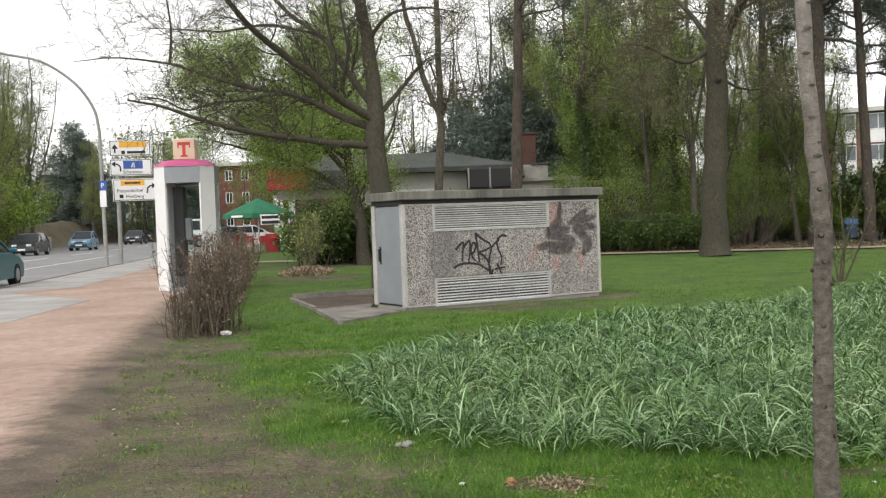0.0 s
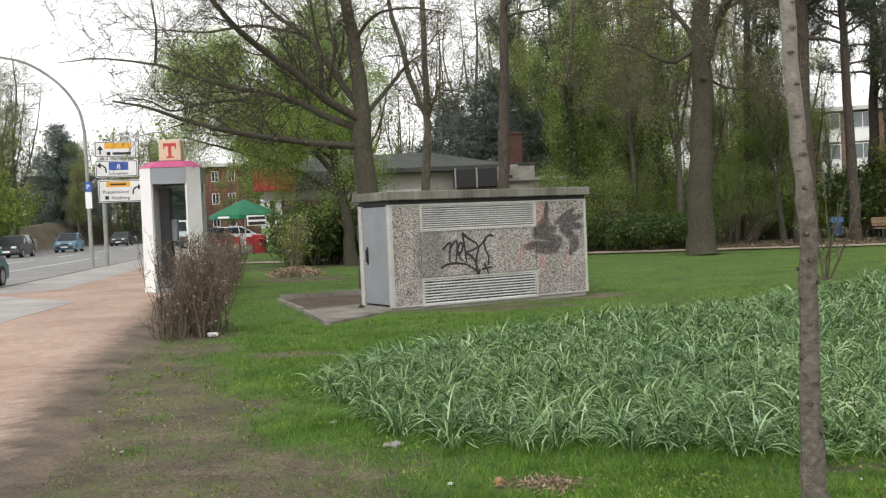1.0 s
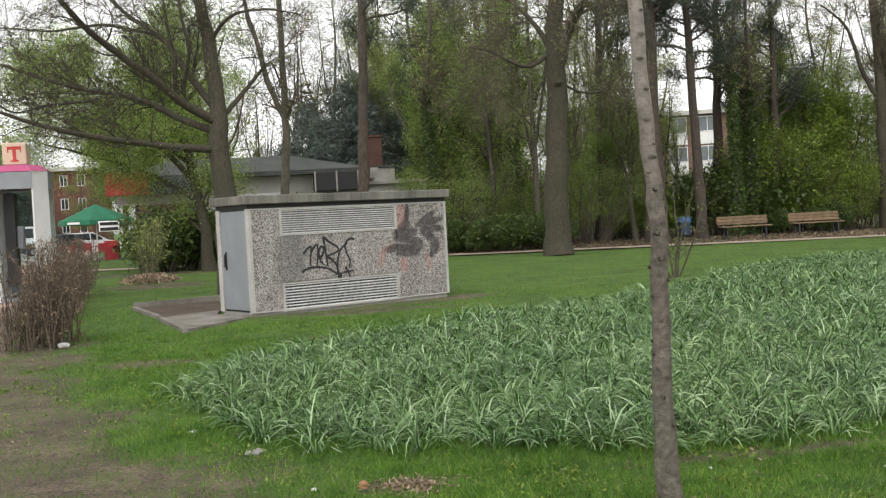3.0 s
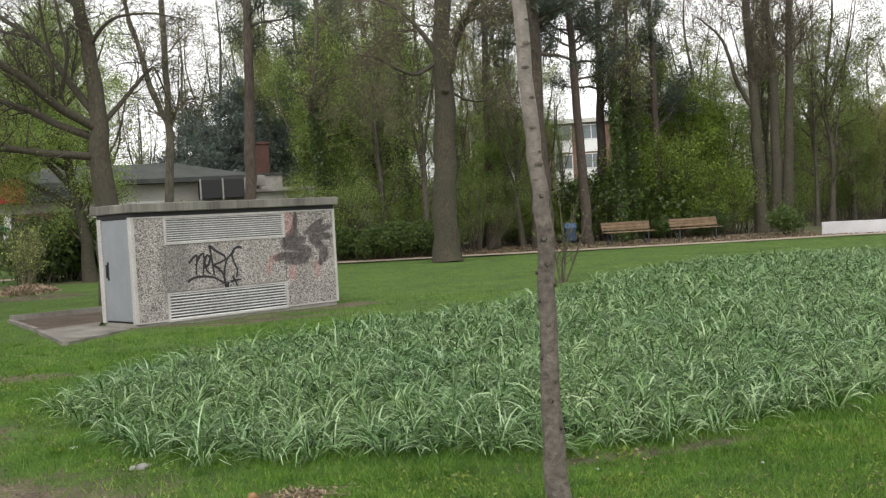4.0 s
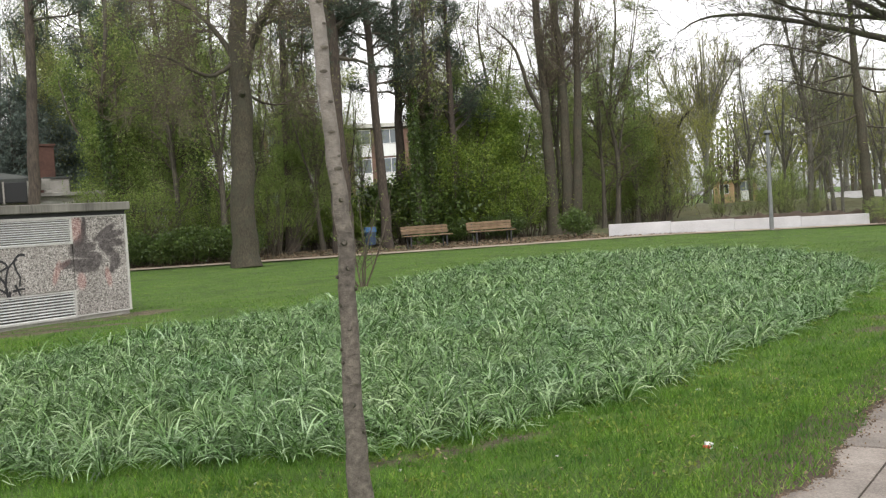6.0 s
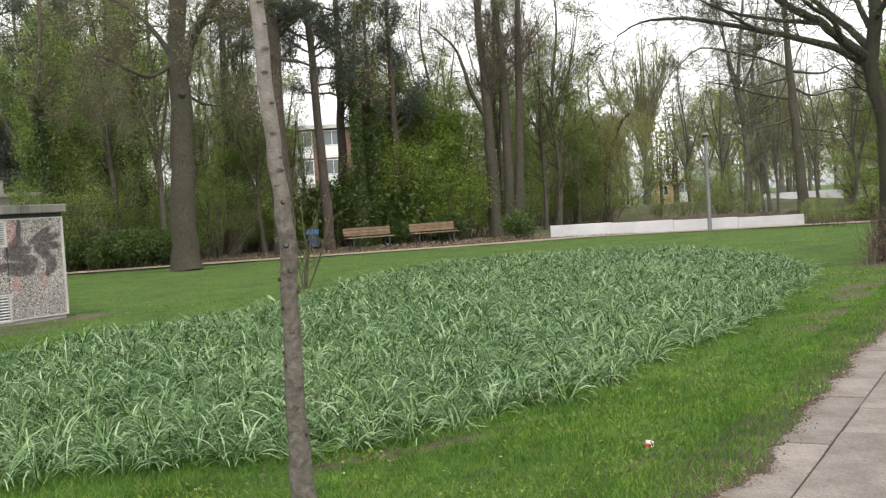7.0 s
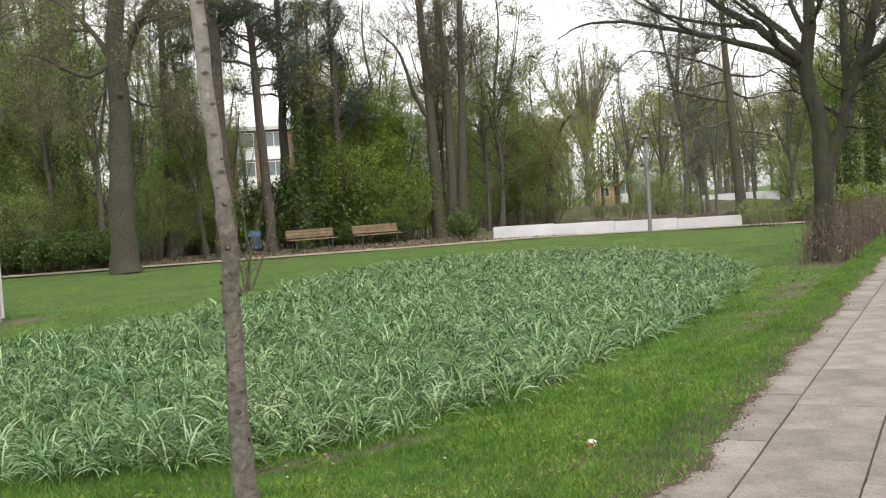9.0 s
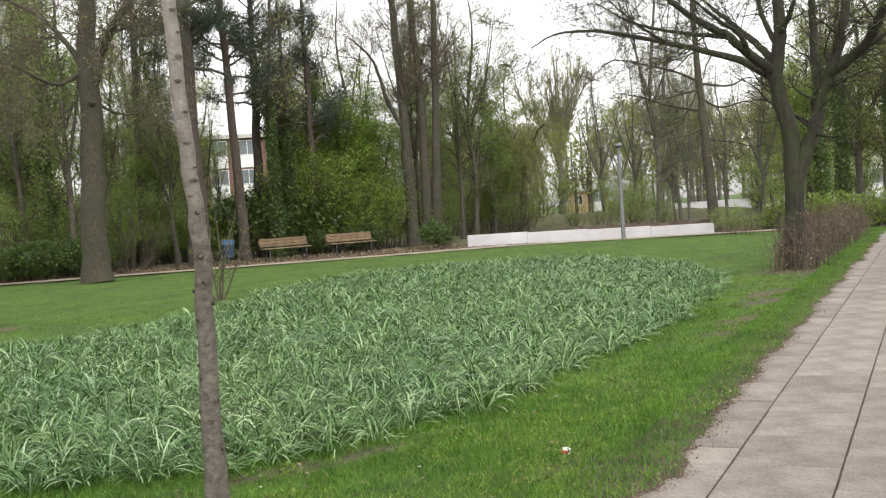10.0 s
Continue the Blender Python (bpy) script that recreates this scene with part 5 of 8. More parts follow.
        part("tail_light", block(-L - 0.005, s * W * 0.8 - 0.1, 0.62, -L + 0.1, s * W * 0.8 + 0.1, 0.84, 0.02), M_RED, c, "red tail light")
        part("mirror", block(L - 1.35, s * (W + 0.02), 0.92, L - 1.22, s * (W + 0.17), 1.04, 0.03), paint, c)
        for x in (L - 0.72, -L + 0.68):
            w = part("wheel", rod((x, s * (W - 0.2), 0.3), (x, s * (W + 0.012), 0.3), 0.3, 0.3, 20), M_RUBBER, c, "black tyre")
            part("rim", rod((x, s * (W + 0.0), 0.3), (x, s * (W + 0.022), 0.3), 0.2, 0.17, 14), M_ALLOY, w)
    part("bumper", block(L - 0.12, -W * 0.8, 0.3, L + 0.03, W * 0.8, 0.5, 0.03), M_STEEL_DARK, c)
    part("grille", block(L - 0.1, -0.35, 0.56, L - 0.0, 0.35, 0.66, 0.01), M_BLACK, c)
    part("plate_bar", block(L + 0.03, -0.26, 0.36, L + 0.04, 0.26, 0.47), M_WHITE, c)
    return c


P_TEAL = plain("car_paint_teal", (0.018, 0.15, 0.19), 0.3)
P_BLUE = plain("car_paint_blue", (0.12, 0.26, 0.38), 0.3)
P_DARK = plain("car_paint_black", (0.014, 0.015, 0.017), 0.2)
P_GREY = plain("car_paint_grey", (0.09, 0.1, 0.11), 0.25, 0.3)
P_WHITE = plain("car_paint_white", (0.7, 0.71, 0.72), 0.3)
ALONG = math.degrees(math.atan2(0.993, -0.121))
car(pose(-12.45, 27.5, -0.024, 0, 0, ALONG), P_TEAL, "teal hatchback waiting in the near lane", 4.1, 1.7, 1.42)
car(pose(-27.6, 70.0, -0.024, 0, 0, ALONG + 180), P_DARK, "black hatchback facing down the road", 4.1, 1.75, 1.46)
car(pose(-28.6, 83.5, -0.024, 0, 0, ALONG + 180), P_BLUE, "light blue small car facing down the road", 3.6, 1.64, 1.48)
car(pose(-32.2, 110, -0.024, 0, 0, ALONG + 180), P_GREY, "dark grey car further up the road", 4.3, 1.75, 1.45)
car(pose(-14.6, 80, -0.024, 0, 0, 15), P_WHITE, "white car behind the green parasol", 4.4, 1.78, 1.45, True, "parked cars")
car(pose(-16.8, 78, -0.024, 0, 0, 200), P_GREY, "grey car behind the green parasol", 4.2, 1.75, 1.42, True, "parked cars")


def van(m, label):
    c = thing("van", m, label, "van", "vans")
    bm = bmesh.new()
    prof = [(-2.6, 0.3), (-2.6, 2.1), (-2.45, 2.25), (0.9, 2.25), (1.2, 2.1), (1.85, 1.25), (2.5, 1.05), (2.6, 0.6), (2.55, 0.3)]
    rows = [[bm.verts.new((x, s * 0.95 * (1 - 0.1 * max(0, z - 1.0)), z)) for x, z in prof] for s in (-1, 1)]
    for i in range(len(prof)):
        j = (i + 1) % len(prof)
        bm.faces.new((rows[0][i], rows[0][j], rows[1][j], rows[1][i]))
    bm.faces.new(rows[0])
    bm.faces.new(rows[1][::-1])
    part("body", bm, P_WHITE, c)
    bm = bmesh.new()
    vs = [bm.verts.new(p) for p in ((1.22, -0.74, 2.09), (1.22, 0.74, 2.09), (1.86, 0.84, 1.28), (1.86, -0.84, 1.28))]
    bm.faces.new(vs)
    bmesh.ops.solidify(bm, geom=bm.faces[:], thickness=-0.03)
    part("windscreen", bm, M_DARKGLASS, c)
    for s in (-1, 1):
        part("side_window", block(0.5, s * 0.88, 1.3, 1.35, s * 0.915, 1.9, 0.01), M_DARKGLASS, c)
        part("headlight", block(2.42, s * 0.62 - 0.16, 0.72, 2.6, s * 0.62 + 0.16, 0.95, 0.03), M_LAMPGLASS, c)
        for x in (1.75, -1.6):
            w = part("wheel", rod((x, s * 0.75, 0.33), (x, s * 0.965, 0.33), 0.33, 0.33, 18), M_RUBBER, c)
            part("rim", rod((x, s * 0.95, 0.33), (x, s * 0.98, 0.33), 0.2, 0.18, 12), M_ALLOY, w)
    part("bumper", block(2.5, -0.9, 0.3, 2.66, 0.9, 0.55, 0.03), M_STEEL_DARK, c)
    return c


van(pose(-22.6, 95, -0.024, 0, 0, ALONG + 180), "white delivery van waiting on the road")


# ---- far buildings ----
def apartment(m, label, bays, storeys, storey_h, bay_w, wall_mat, white_bays=(), depth=10, base=0.0):
    b = thing("apartment_building", m, label, "apartment building")
    W, H = bays * bay_w, storeys * storey_h + base
    part("wall", block(0, 0, -0.2, W, depth, H), wall_mat, b)
    part("roof", block(-0.4, -0.5, H, W + 0.4, depth + 0.4, H + 0.35, 0.03), M_ROOFFELT, b)
    part("roof_edge", block(-0.45, -0.56, H + 0.02, W + 0.45, -0.5, H + 0.4), M_RENDER, b)
    for s in range(storeys):
        for k in range(bays):
            x0, z0 = k * bay_w, base + s * storey_h
            if k in white_bays:
                part("white_panel", block(x0 + 0.5, -0.12, z0 + 0.02, x0 + bay_w - 0.5, -0.004, z0 + 1.15), M_WHITE, b)
                window(x0 + 0.5, x0 + bay_w - 0.5, z0 + 1.18, z0 + storey_h - 0.15, -0.01, b, None, 0.1, 1, M_PALEGLASS)
            else:
                window(x0 + bay_w * 0.28, x0 + bay_w * 0.72, z0 + 0.95, z0 + storey_h - 0.45, -0.01, b, None, 0.04)
    return b


apartment(pose(25.3, 99.5, 0, 0, 0, -24), "three-storey brown brick flats with white balcony bays", 8, 3, 2.75, 2.7, M_BRICK_BROWN, (0, 1, 2, 3, 4, 5, 6, 7), 9, 1.3)
apartment(pose(-28.6, 127, 0, 0, 0, -4), "red brick apartment block with white windows", 3, 3, 2.7, 2.0, M_BRICK, (), 10, 0.6)
apartment(pose(-44.8, 118.5, 0, 0, 0, 20), "red brick house across the road", 2, 2, 3.7, 3.0, M_BRICK, (), 9, 0.6)
apartment(pose(86.4, 104.2, 0, 0, 0, -40), "ochre rendered house seen between the trees", 2, 1, 2.6, 2.6, M_YELLOWRENDER, (1,), 8, 0.2)
apartment(pose(78, 66, 0, 0, 0, -50), "pale house seen between the trees", 6, 2, 2.8, 3.0, M_RENDER, (1, 3), 8, 0.2)


def far_wall(p0, p1, h, name, mat_, label):
    d = Vector((p1[0] - p0[0], p1[1] - p0[1], 0))
    w = part(name, block(0, 0, -0.1, d.length, 0.3, h, 0.02), mat_)
    w.matrix_basis = pose(p0[0], p0[1], 0, 0, 0, math.degrees(math.atan2(d.y, d.x)))
    tagged(w, label, "wall", kind="structure")


far_wall((62.5, 62.0), (69.5, 60.0), 0.85, "wall_far_bank", M_WHITEWALL, "white wall on the far bank")
far_wall((-33.1, 82), (-34.3, 92), 1.1, "wall_retaining", M_CONCRETE, "low retaining wall across the road")


# ---- named trees ----
tree(11, (-1.22, 21.97), [
    ([(0, 0, 0), (-0.03, 0, 1.0), (-0.05, 0, 1.86), (-0.09, 0, 2.92), (-0.11, 0, 3.62), (-0.18, 0, 4.8), (-0.34, 0, 5.97), (-0.45, 0, 6.67), (-0.54, 0, 7.6)], 0.29, 0.06),
    ([(-0.12, 0, 2.93), (-0.85, -0.37, 2.98), (-1.5, -0.74, 3.06), (-2.22, -1.15, 3.16), (-2.89, -1.68, 3.29), (-3.43, -2.1, 3.45), (-3.87, -2.42, 3.62), (-4.44, -2.78, 3.74)], 0.085, 0.018),
    ([(-0.12, 0, 3.27), (-0.89, 0.23, 3.62), (-1.49, 0.37, 3.97), (-2.08, 0.39, 4.15), (-2.81, 0.48, 4.31), (-3.93, 0.45, 4.67), (-4.45, 0.43, 4.87), (-5.61, 0.31, 5.02), (-6.4, 0.16, 4.93)], 0.085, 0.008),
    ([(-0.12, 0, 3.48), (-0.81, -0.46, 3.89), (-1.31, -0.92, 4.36), (-1.8, -1.29, 4.71), (-2.25, -1.76, 5.09), (-2.67, -2.25, 5.59), (-2.9, -2.6, 5.94)], 0.095, 0.04),
    ([(-0.12, 0, 3.7), (-0.76, 0.55, 4.67), (-1.15, 1.11, 5.31), (-1.69, 1.55, 5.78), (-2.24, 1.99, 6.27), (-2.79, 2.41, 6.95)], 0.08, 0.03),
    ([(-2.08, 0.39, 4.15), (-2.73, -0.02, 4.0), (-3.35, -0.45, 3.9), (-3.85, -0.76, 3.74), (-4.22, -1.06, 3.92), (-4.58, -1.37, 3.96)], 0.035, 0.01),
    ([(-1.41, 1.29, 5.54), (-2.41, 1.35, 5.77), (-3.03, 1.35, 5.73), (-3.54, 1.35, 5.67), (-4.39, 1.27, 5.74), (-5.22, 1.15, 5.78)], 0.04, 0.008),
    ([(-4.45, 0.43, 4.87), (-4.37, 0.34, 5.48), (-4.38, 0.24, 5.94), (-4.45, 0.22, 6.41)], 0.03, 0.015),
    ([(-0.04, 0, 3.58), (0.32, 0.22, 3.99), (0.59, 0.42, 4.34), (0.87, 0.53, 4.66), (1.02, 0.63, 4.76), (1.14, 0.73, 4.5), (1.25, 0.83, 4.15)], 0.055, 0.012),
    ([(-0.97, 0.23, 4.03), (-0.92, 0.13, 4.85), (-1.03, 0.02, 5.54), (-1.08, -0.09, 6.33)], 0.045, 0.02),
    ([(-0.82, 0.24, 4.15), (-0.6, -0.24, 4.89), (-0.69, -0.45, 5.55), (-0.73, -0.55, 6.33)], 0.045, 0.02),
    ([(-0.2, 0, 5.05), (0.05, -0.3, 5.38), (0.41, -0.48, 5.6), (1.05, -0.67, 5.63), (1.67, -0.77, 5.49)], 0.05, 0.012),
    ([(-0.32, 0, 5.85), (-0.8, 0.44, 6.32), (-1.3, 0.69, 6.63), (-2.06, 1.0, 6.79)], 0.05, 0.02)],
    [dict(count=150, l0=0.7, l1=2.2, angle=50, t0=0.12, k=7, up=0.28, wig=0.2, thick=0.32, sides=4, rmin=0.008),
     dict(count=1000, l0=0.4, l1=1.2, angle=45, t0=0.12, k=5, up=0.1, wig=0.26, thick=0.5, rmin=0.0055, sides=3),
     dict(count=6000, l0=0.22, l1=0.7, angle=42, t0=0.12, k=4, up=0.0, wig=0.28, thick=0.6, rmin=0.0048)],
    (7000, 0.04, 0.5, 0.03, M_LEAF_YOUNG, 0.2), M_BARK, M_BARK, "big spreading tree with long bare side limbs", flare=1.15)

tree(12, (15.18, 12.24), [
    ([(0, 0, 0), (0.05, -0.05, 1.2), (0.05, -0.07, 2.2), (-0.01, 0.01, 2.7), (-0.08, 0.1, 3.21), (-0.06, 0.07, 3.7), (0, 0.01, 4.18), (-0.01, 0.02, 4.67), (-0.03, 0.04, 5.6)], 0.175, 0.085),
    ([(0.06, -0.08, 1.35), (0.15, -0.18, 1.8), (0.24, -0.31, 2.17), (0.33, -0.42, 2.65), (0.38, -0.49, 3.03), (0.49, -0.63, 3.4), (0.59, -0.77, 3.96), (0.66, -0.86, 4.53), (0.68, -0.9, 5.4)], 0.14, 0.07),
    ([(0.36, -0.46, 2.95), (0.42, -0.34, 3.36), (0.61, -0.2, 4.08), (0.71, -0.12, 4.69), (0.77, -0.01, 5.4)], 0.075, 0.055),
    ([(0.46, -0.6, 3.3), (0.45, -1.09, 3.52), (0.36, -1.49, 3.74), (0.23, -1.83, 4.13), (0.24, -2.03, 4.45)], 0.1, 0.06),
    ([(-0.08, 0.1, 3.3), (-0.23, 0.74, 3.72), (-0.4, 1.38, 3.98), (-0.67, 2.1, 4.26), (-0.99, 2.96, 4.55), (-1.26, 3.62, 4.73), (-1.58, 4.29, 4.76), (-1.82, 4.74, 4.57)], 0.075, 0.012),
    ([(-0.08, 0.1, 3.4), (-0.59, 0.24, 3.76), (-1.02, 0.28, 4.04), (-1.54, 0.41, 4.29), (-2.01, 0.46, 4.54), (-2.47, 0.5, 4.83)], 0.1, 0.035),
    ([(-0.07, 0.1, 3.6), (0.09, 0.67, 4.05), (0.22, 1.29, 4.51), (0.38, 1.86, 4.91), (0.53, 2.44, 5.31)], 0.075, 0.02),
    ([(-0.05, 0.05, 3.85), (0.12, 0.48, 4.47), (0.28, 0.76, 5.05)], 0.06, 0.03),
    ([(-0.02, 0.02, 4.05), (-0.2, -0.39, 4.39), (-0.27, -0.62, 4.81)], 0.06, 0.03),
    ([(-0.59, 0.24, 3.76), (-1.3, -0.2, 3.98), (-2.1, -0.4, 4.2), (-2.9, -0.5, 4.55)], 0.055, 0.012),
    ([(-1.02, 0.28, 4.04), (-1.5, 0.9, 4.2), (-2.0, 1.5, 4.45), (-2.5, 2.0, 4.9)], 0.045, 0.012),
    ([(0.4, -1.3, 3.63), (0.9, -1.6, 3.9), (1.5, -1.8, 3.8)], 0.05, 0.012),
    ([(-0.67, 2.1, 4.26), (-1.3, 2.2, 4.6), (-2.0, 2.3, 5.1)], 0.035, 0.012)],
    [dict(count=150, l0=0.7, l1=2.3, angle=50, t0=0.25, k=8, up=0.06, wig=0.26, thick=0.24, sides=4, rmin=0.006),
     dict(count=1200, l0=0.35, l1=1.1, angle=45, t0=0.2, k=5, up=0.1, wig=0.25, thick=0.5, rmin=0.004),
     dict(count=4200, l0=0.2, l1=0.55, angle=42, t0=0.15, k=4, up=0.0, wig=0.3, thick=0.6, rmin=0.0035)],
    (2600, 0.04, 0.5, 0.02, M_LEAF_YOUNG, 0.2), M_BARK_MOSS, M_BARK_MOSS, "forked mossy tree with spreading bare limbs", flare=1.2)

OLD_TREE = tree(13, (8.15, 31.6), [
    ([(0, 0, 0), (-0.02, 0, 1.14), (0.06, -0.01, 2.89), (0.14, -0.04, 4.63), (0.17, -0.05, 6.36), (0.2, -0.05, 7.23), (0.29, -0.08, 8.09), (0.34, -0.09, 10.4)], 0.41, 0.2),
    ([(0.22, -0.06, 5.5), (0.49, -0.55, 6.71), (0.69, -1.02, 7.22), (0.94, -1.51, 7.79), (1.25, -1.95, 8.6)], 0.16, 0.09),
    ([(0.05, 0, 6.3), (-0.25, 0.48, 7.07), (-0.77, 1.01, 7.87), (-1.36, 1.55, 8.37), (-2.31, 2.13, 8.9)], 0.09, 0.04),
    ([(0.0, 0, 6.15), (-0.47, -0.29, 5.85), (-0.91, -0.6, 5.69), (-1.55, -0.87, 5.88), (-2.1, -1.16, 6.12), (-2.73, -1.45, 6.16)], 0.08, 0.02),
    ([(0.3, -0.08, 5.25), (0.88, -0.03, 4.96), (1.42, -0.09, 4.91), (1.97, -0.15, 5.19)], 0.05, 0.015)],
    [dict(count=70, l0=1.4, l1=3.6, angle=52, t0=0.25, k=8, up=0.0, wig=0.24, thick=0.22, sides=4, rmin=0.012),
     dict(count=700, l0=0.6, l1=1.6, angle=45, t0=0.2, k=5, up=-0.1, wig=0.25, thick=0.5, rmin=0.006),
     dict(count=5200, l0=0.25, l1=0.8, angle=42, t0=0.15, k=4, up=0.0, wig=0.25, thick=0.6, rmin=0.005)],
    (6000, 0.06, 0.5, 0.04, M_LEAF_OLIVE, 0.2), M_BARK, M_TWIG, "old park tree with a thick straight grey trunk", flare=1.22)
part("knot", rod((0.13, -0.34, 5.2), (0.12, -0.5, 5.24), 0.13, 0.07, 10), M_BARK, OLD_TREE)


def sapling():
    t = tree(14, (1.68, 4.65), [
        ([(0, 0, 0), (-0.012, 0, 0.33), (-0.012, 0, 0.76), (-0.002, 0, 1.16), (-0.012, 0, 1.4), (-0.03, 0.01, 1.58), (-0.048, 0.01, 1.82), (-0.06, 0.01, 2.19), (-0.066, 0.01, 2.45), (-0.06, 0.01, 3.4)], 0.0435, 0.03),
        ([(-0.06, 0.01, 2.75), (0.15, 0.1, 3.1), (0.3, 0.15, 3.6)], 0.014, 0.005),
        ([(-0.06, 0.01, 2.9), (-0.3, -0.05, 3.2), (-0.5, 0.1, 3.8)], 0.014, 0.005)],
        [dict(count=16, l0=0.25, l1=0.6, angle=40, t0=0.2, k=4, up=0.4, wig=0.12, thick=0.5)],
        None, M_SAPLING, M_TWIG, "slim young tree with knotty grey-brown bark", flare=1.45, sides=18)
    rng = np.random.default_rng(3)
    for z, a, r in ((0.33, -60, 0.014), (0.46, -120, 0.013), (0.66, -178, 0.013), (0.72, 172, 0.012), (0.82, -110, 0.016), (0.93, -165, 0.015), (1.06, 178, 0.013), (1.0, -40, 0.013), (1.1, -95, 0.016), (1.22, -110, 0.018), (1.42, -95, 0.015)):
        rad = 0.044 - 0.004 * z
        p = Vector((math.cos(radians(a)), math.sin(radians(a)), 0.1))
        c = Vector((-0.01 if z < 1.3 else -0.02, 0, z)) + p * rad * 0.95
        knot = part("knot", rod(c - p * 0.01, c + p * 0.012, r * 0.95, r * 0.55, 9), M_BARK_MOSS, t, "dark stubby branch knot")
        part("cut_face", rod(c + p * 0.012, c + p * 0.0135, r * 0.55, r * 0.5, 9), M_SAPLING if z in (1.22, 0.82) else M_BARK_DARK, knot)
    # sunken scars where twigs once grew
    for z, a, w in ((1.33, -80, 0.02), (1.5, -120, 0.022), (1.57, -85, 0.028), (1.63, -60, 0.018), (1.74, -100, 0.022), (1.88, -75, 0.02), (2.02, -110, 0.024), (2.13, -85, 0.026), (2.24, -65, 0.018), (2.34, -95, 0.022), (0.56, -75, 0.018), (0.77, -60, 0.016)):
        zs = (0, 0.33, 0.76, 1.16, 1.4, 1.58, 1.82, 2.19, 2.45)
        cx = float(np.interp(z, zs, (0, -0.012, -0.012, -0.002, -0.012, -0.03, -0.048, -0.06, -0.066)))
        p = Vector((math.cos(radians(a)), math.sin(radians(a)), 0))
        side = Vector((-p.y, p.x, 0))
        c = Vector((cx, 0.005, z)) + p * (0.043 - 0.0035 * z)
        bm = bmesh.new()
        ring = [bm.verts.new(c - p * 0.004 * abs(math.cos(k * math.pi / 5)) + side * w * 0.8 * math.cos(k * math.pi / 5) + Vector((0, 0, w * 0.34 * math.sin(k * math.pi / 5)))) for k in range(10)]
        top = bm.verts.new(c + p * 0.003)
        for k in range(10):
            bm.faces.new((ring[k], ring[(k + 1) % 10], top))
        part("bark_scar", bm, M_BARK_DARK, t, "dark sunken bark scar")


sapling()

BARE = [dict(count=70, l0=0.8, l1=2.6, angle=52, t0=0.3, k=6, up=0.35, wig=0.16, thick=0.4, sides=4, whole=True),
        dict(count=420, l0=0.5, l1=1.4, angle=45, t0=0.15, k=5, up=0.25, wig=0.22, thick=0.5, rmin=0.007),
        dict(count=2200, l0=0.3, l1=0.8, angle=42, t0=0.1, k=4, up=0.15, wig=0.25, thick=0.6, rmin=0.005)]

tree(15, (24.05, 38.63), [([(-0.46, 0.28, 0), (-0.53, 0.32, 2.96), (-0.58, 0.35, 5.9), (-0.75, 0.45, 10.25), (-0.9, 0.54, 14)], 0.29, 0.1),
                          ([(0.05, 0.1, 0), (0.09, -0.06, 2.91), (0.08, -0.06, 6.56), (-0.03, 0.01, 10.2), (0, 0, 13.6)], 0.26, 0.1),
                          ([(0.35, -0.19, 0), (0.5, -0.32, 2.88), (0.63, -0.41, 6.51), (0.75, -0.48, 10.1), (0.83, -0.54, 13.5)], 0.24, 0.08),
                          ([(-0.58, 0.35, 5.0), (-1.2, 0.5, 6.2), (-1.7, 0.7, 8.0), (-2.6, 1.0, 9.0)], 0.12, 0.03)],
     [dict(BARE[0], t0=0.48, count=170, l0=1.2, l1=3.8, k=8, thick=0.18, up=0.15, wig=0.22), dict(BARE[1], count=1300), dict(BARE[2], count=7500)], (900, 0.09, 0.5, 0.05, M_LEAF_OLIVE, 0.2), M_BARK, M_TWIG, "three tall grey trunks from one stool", flare=1.3)

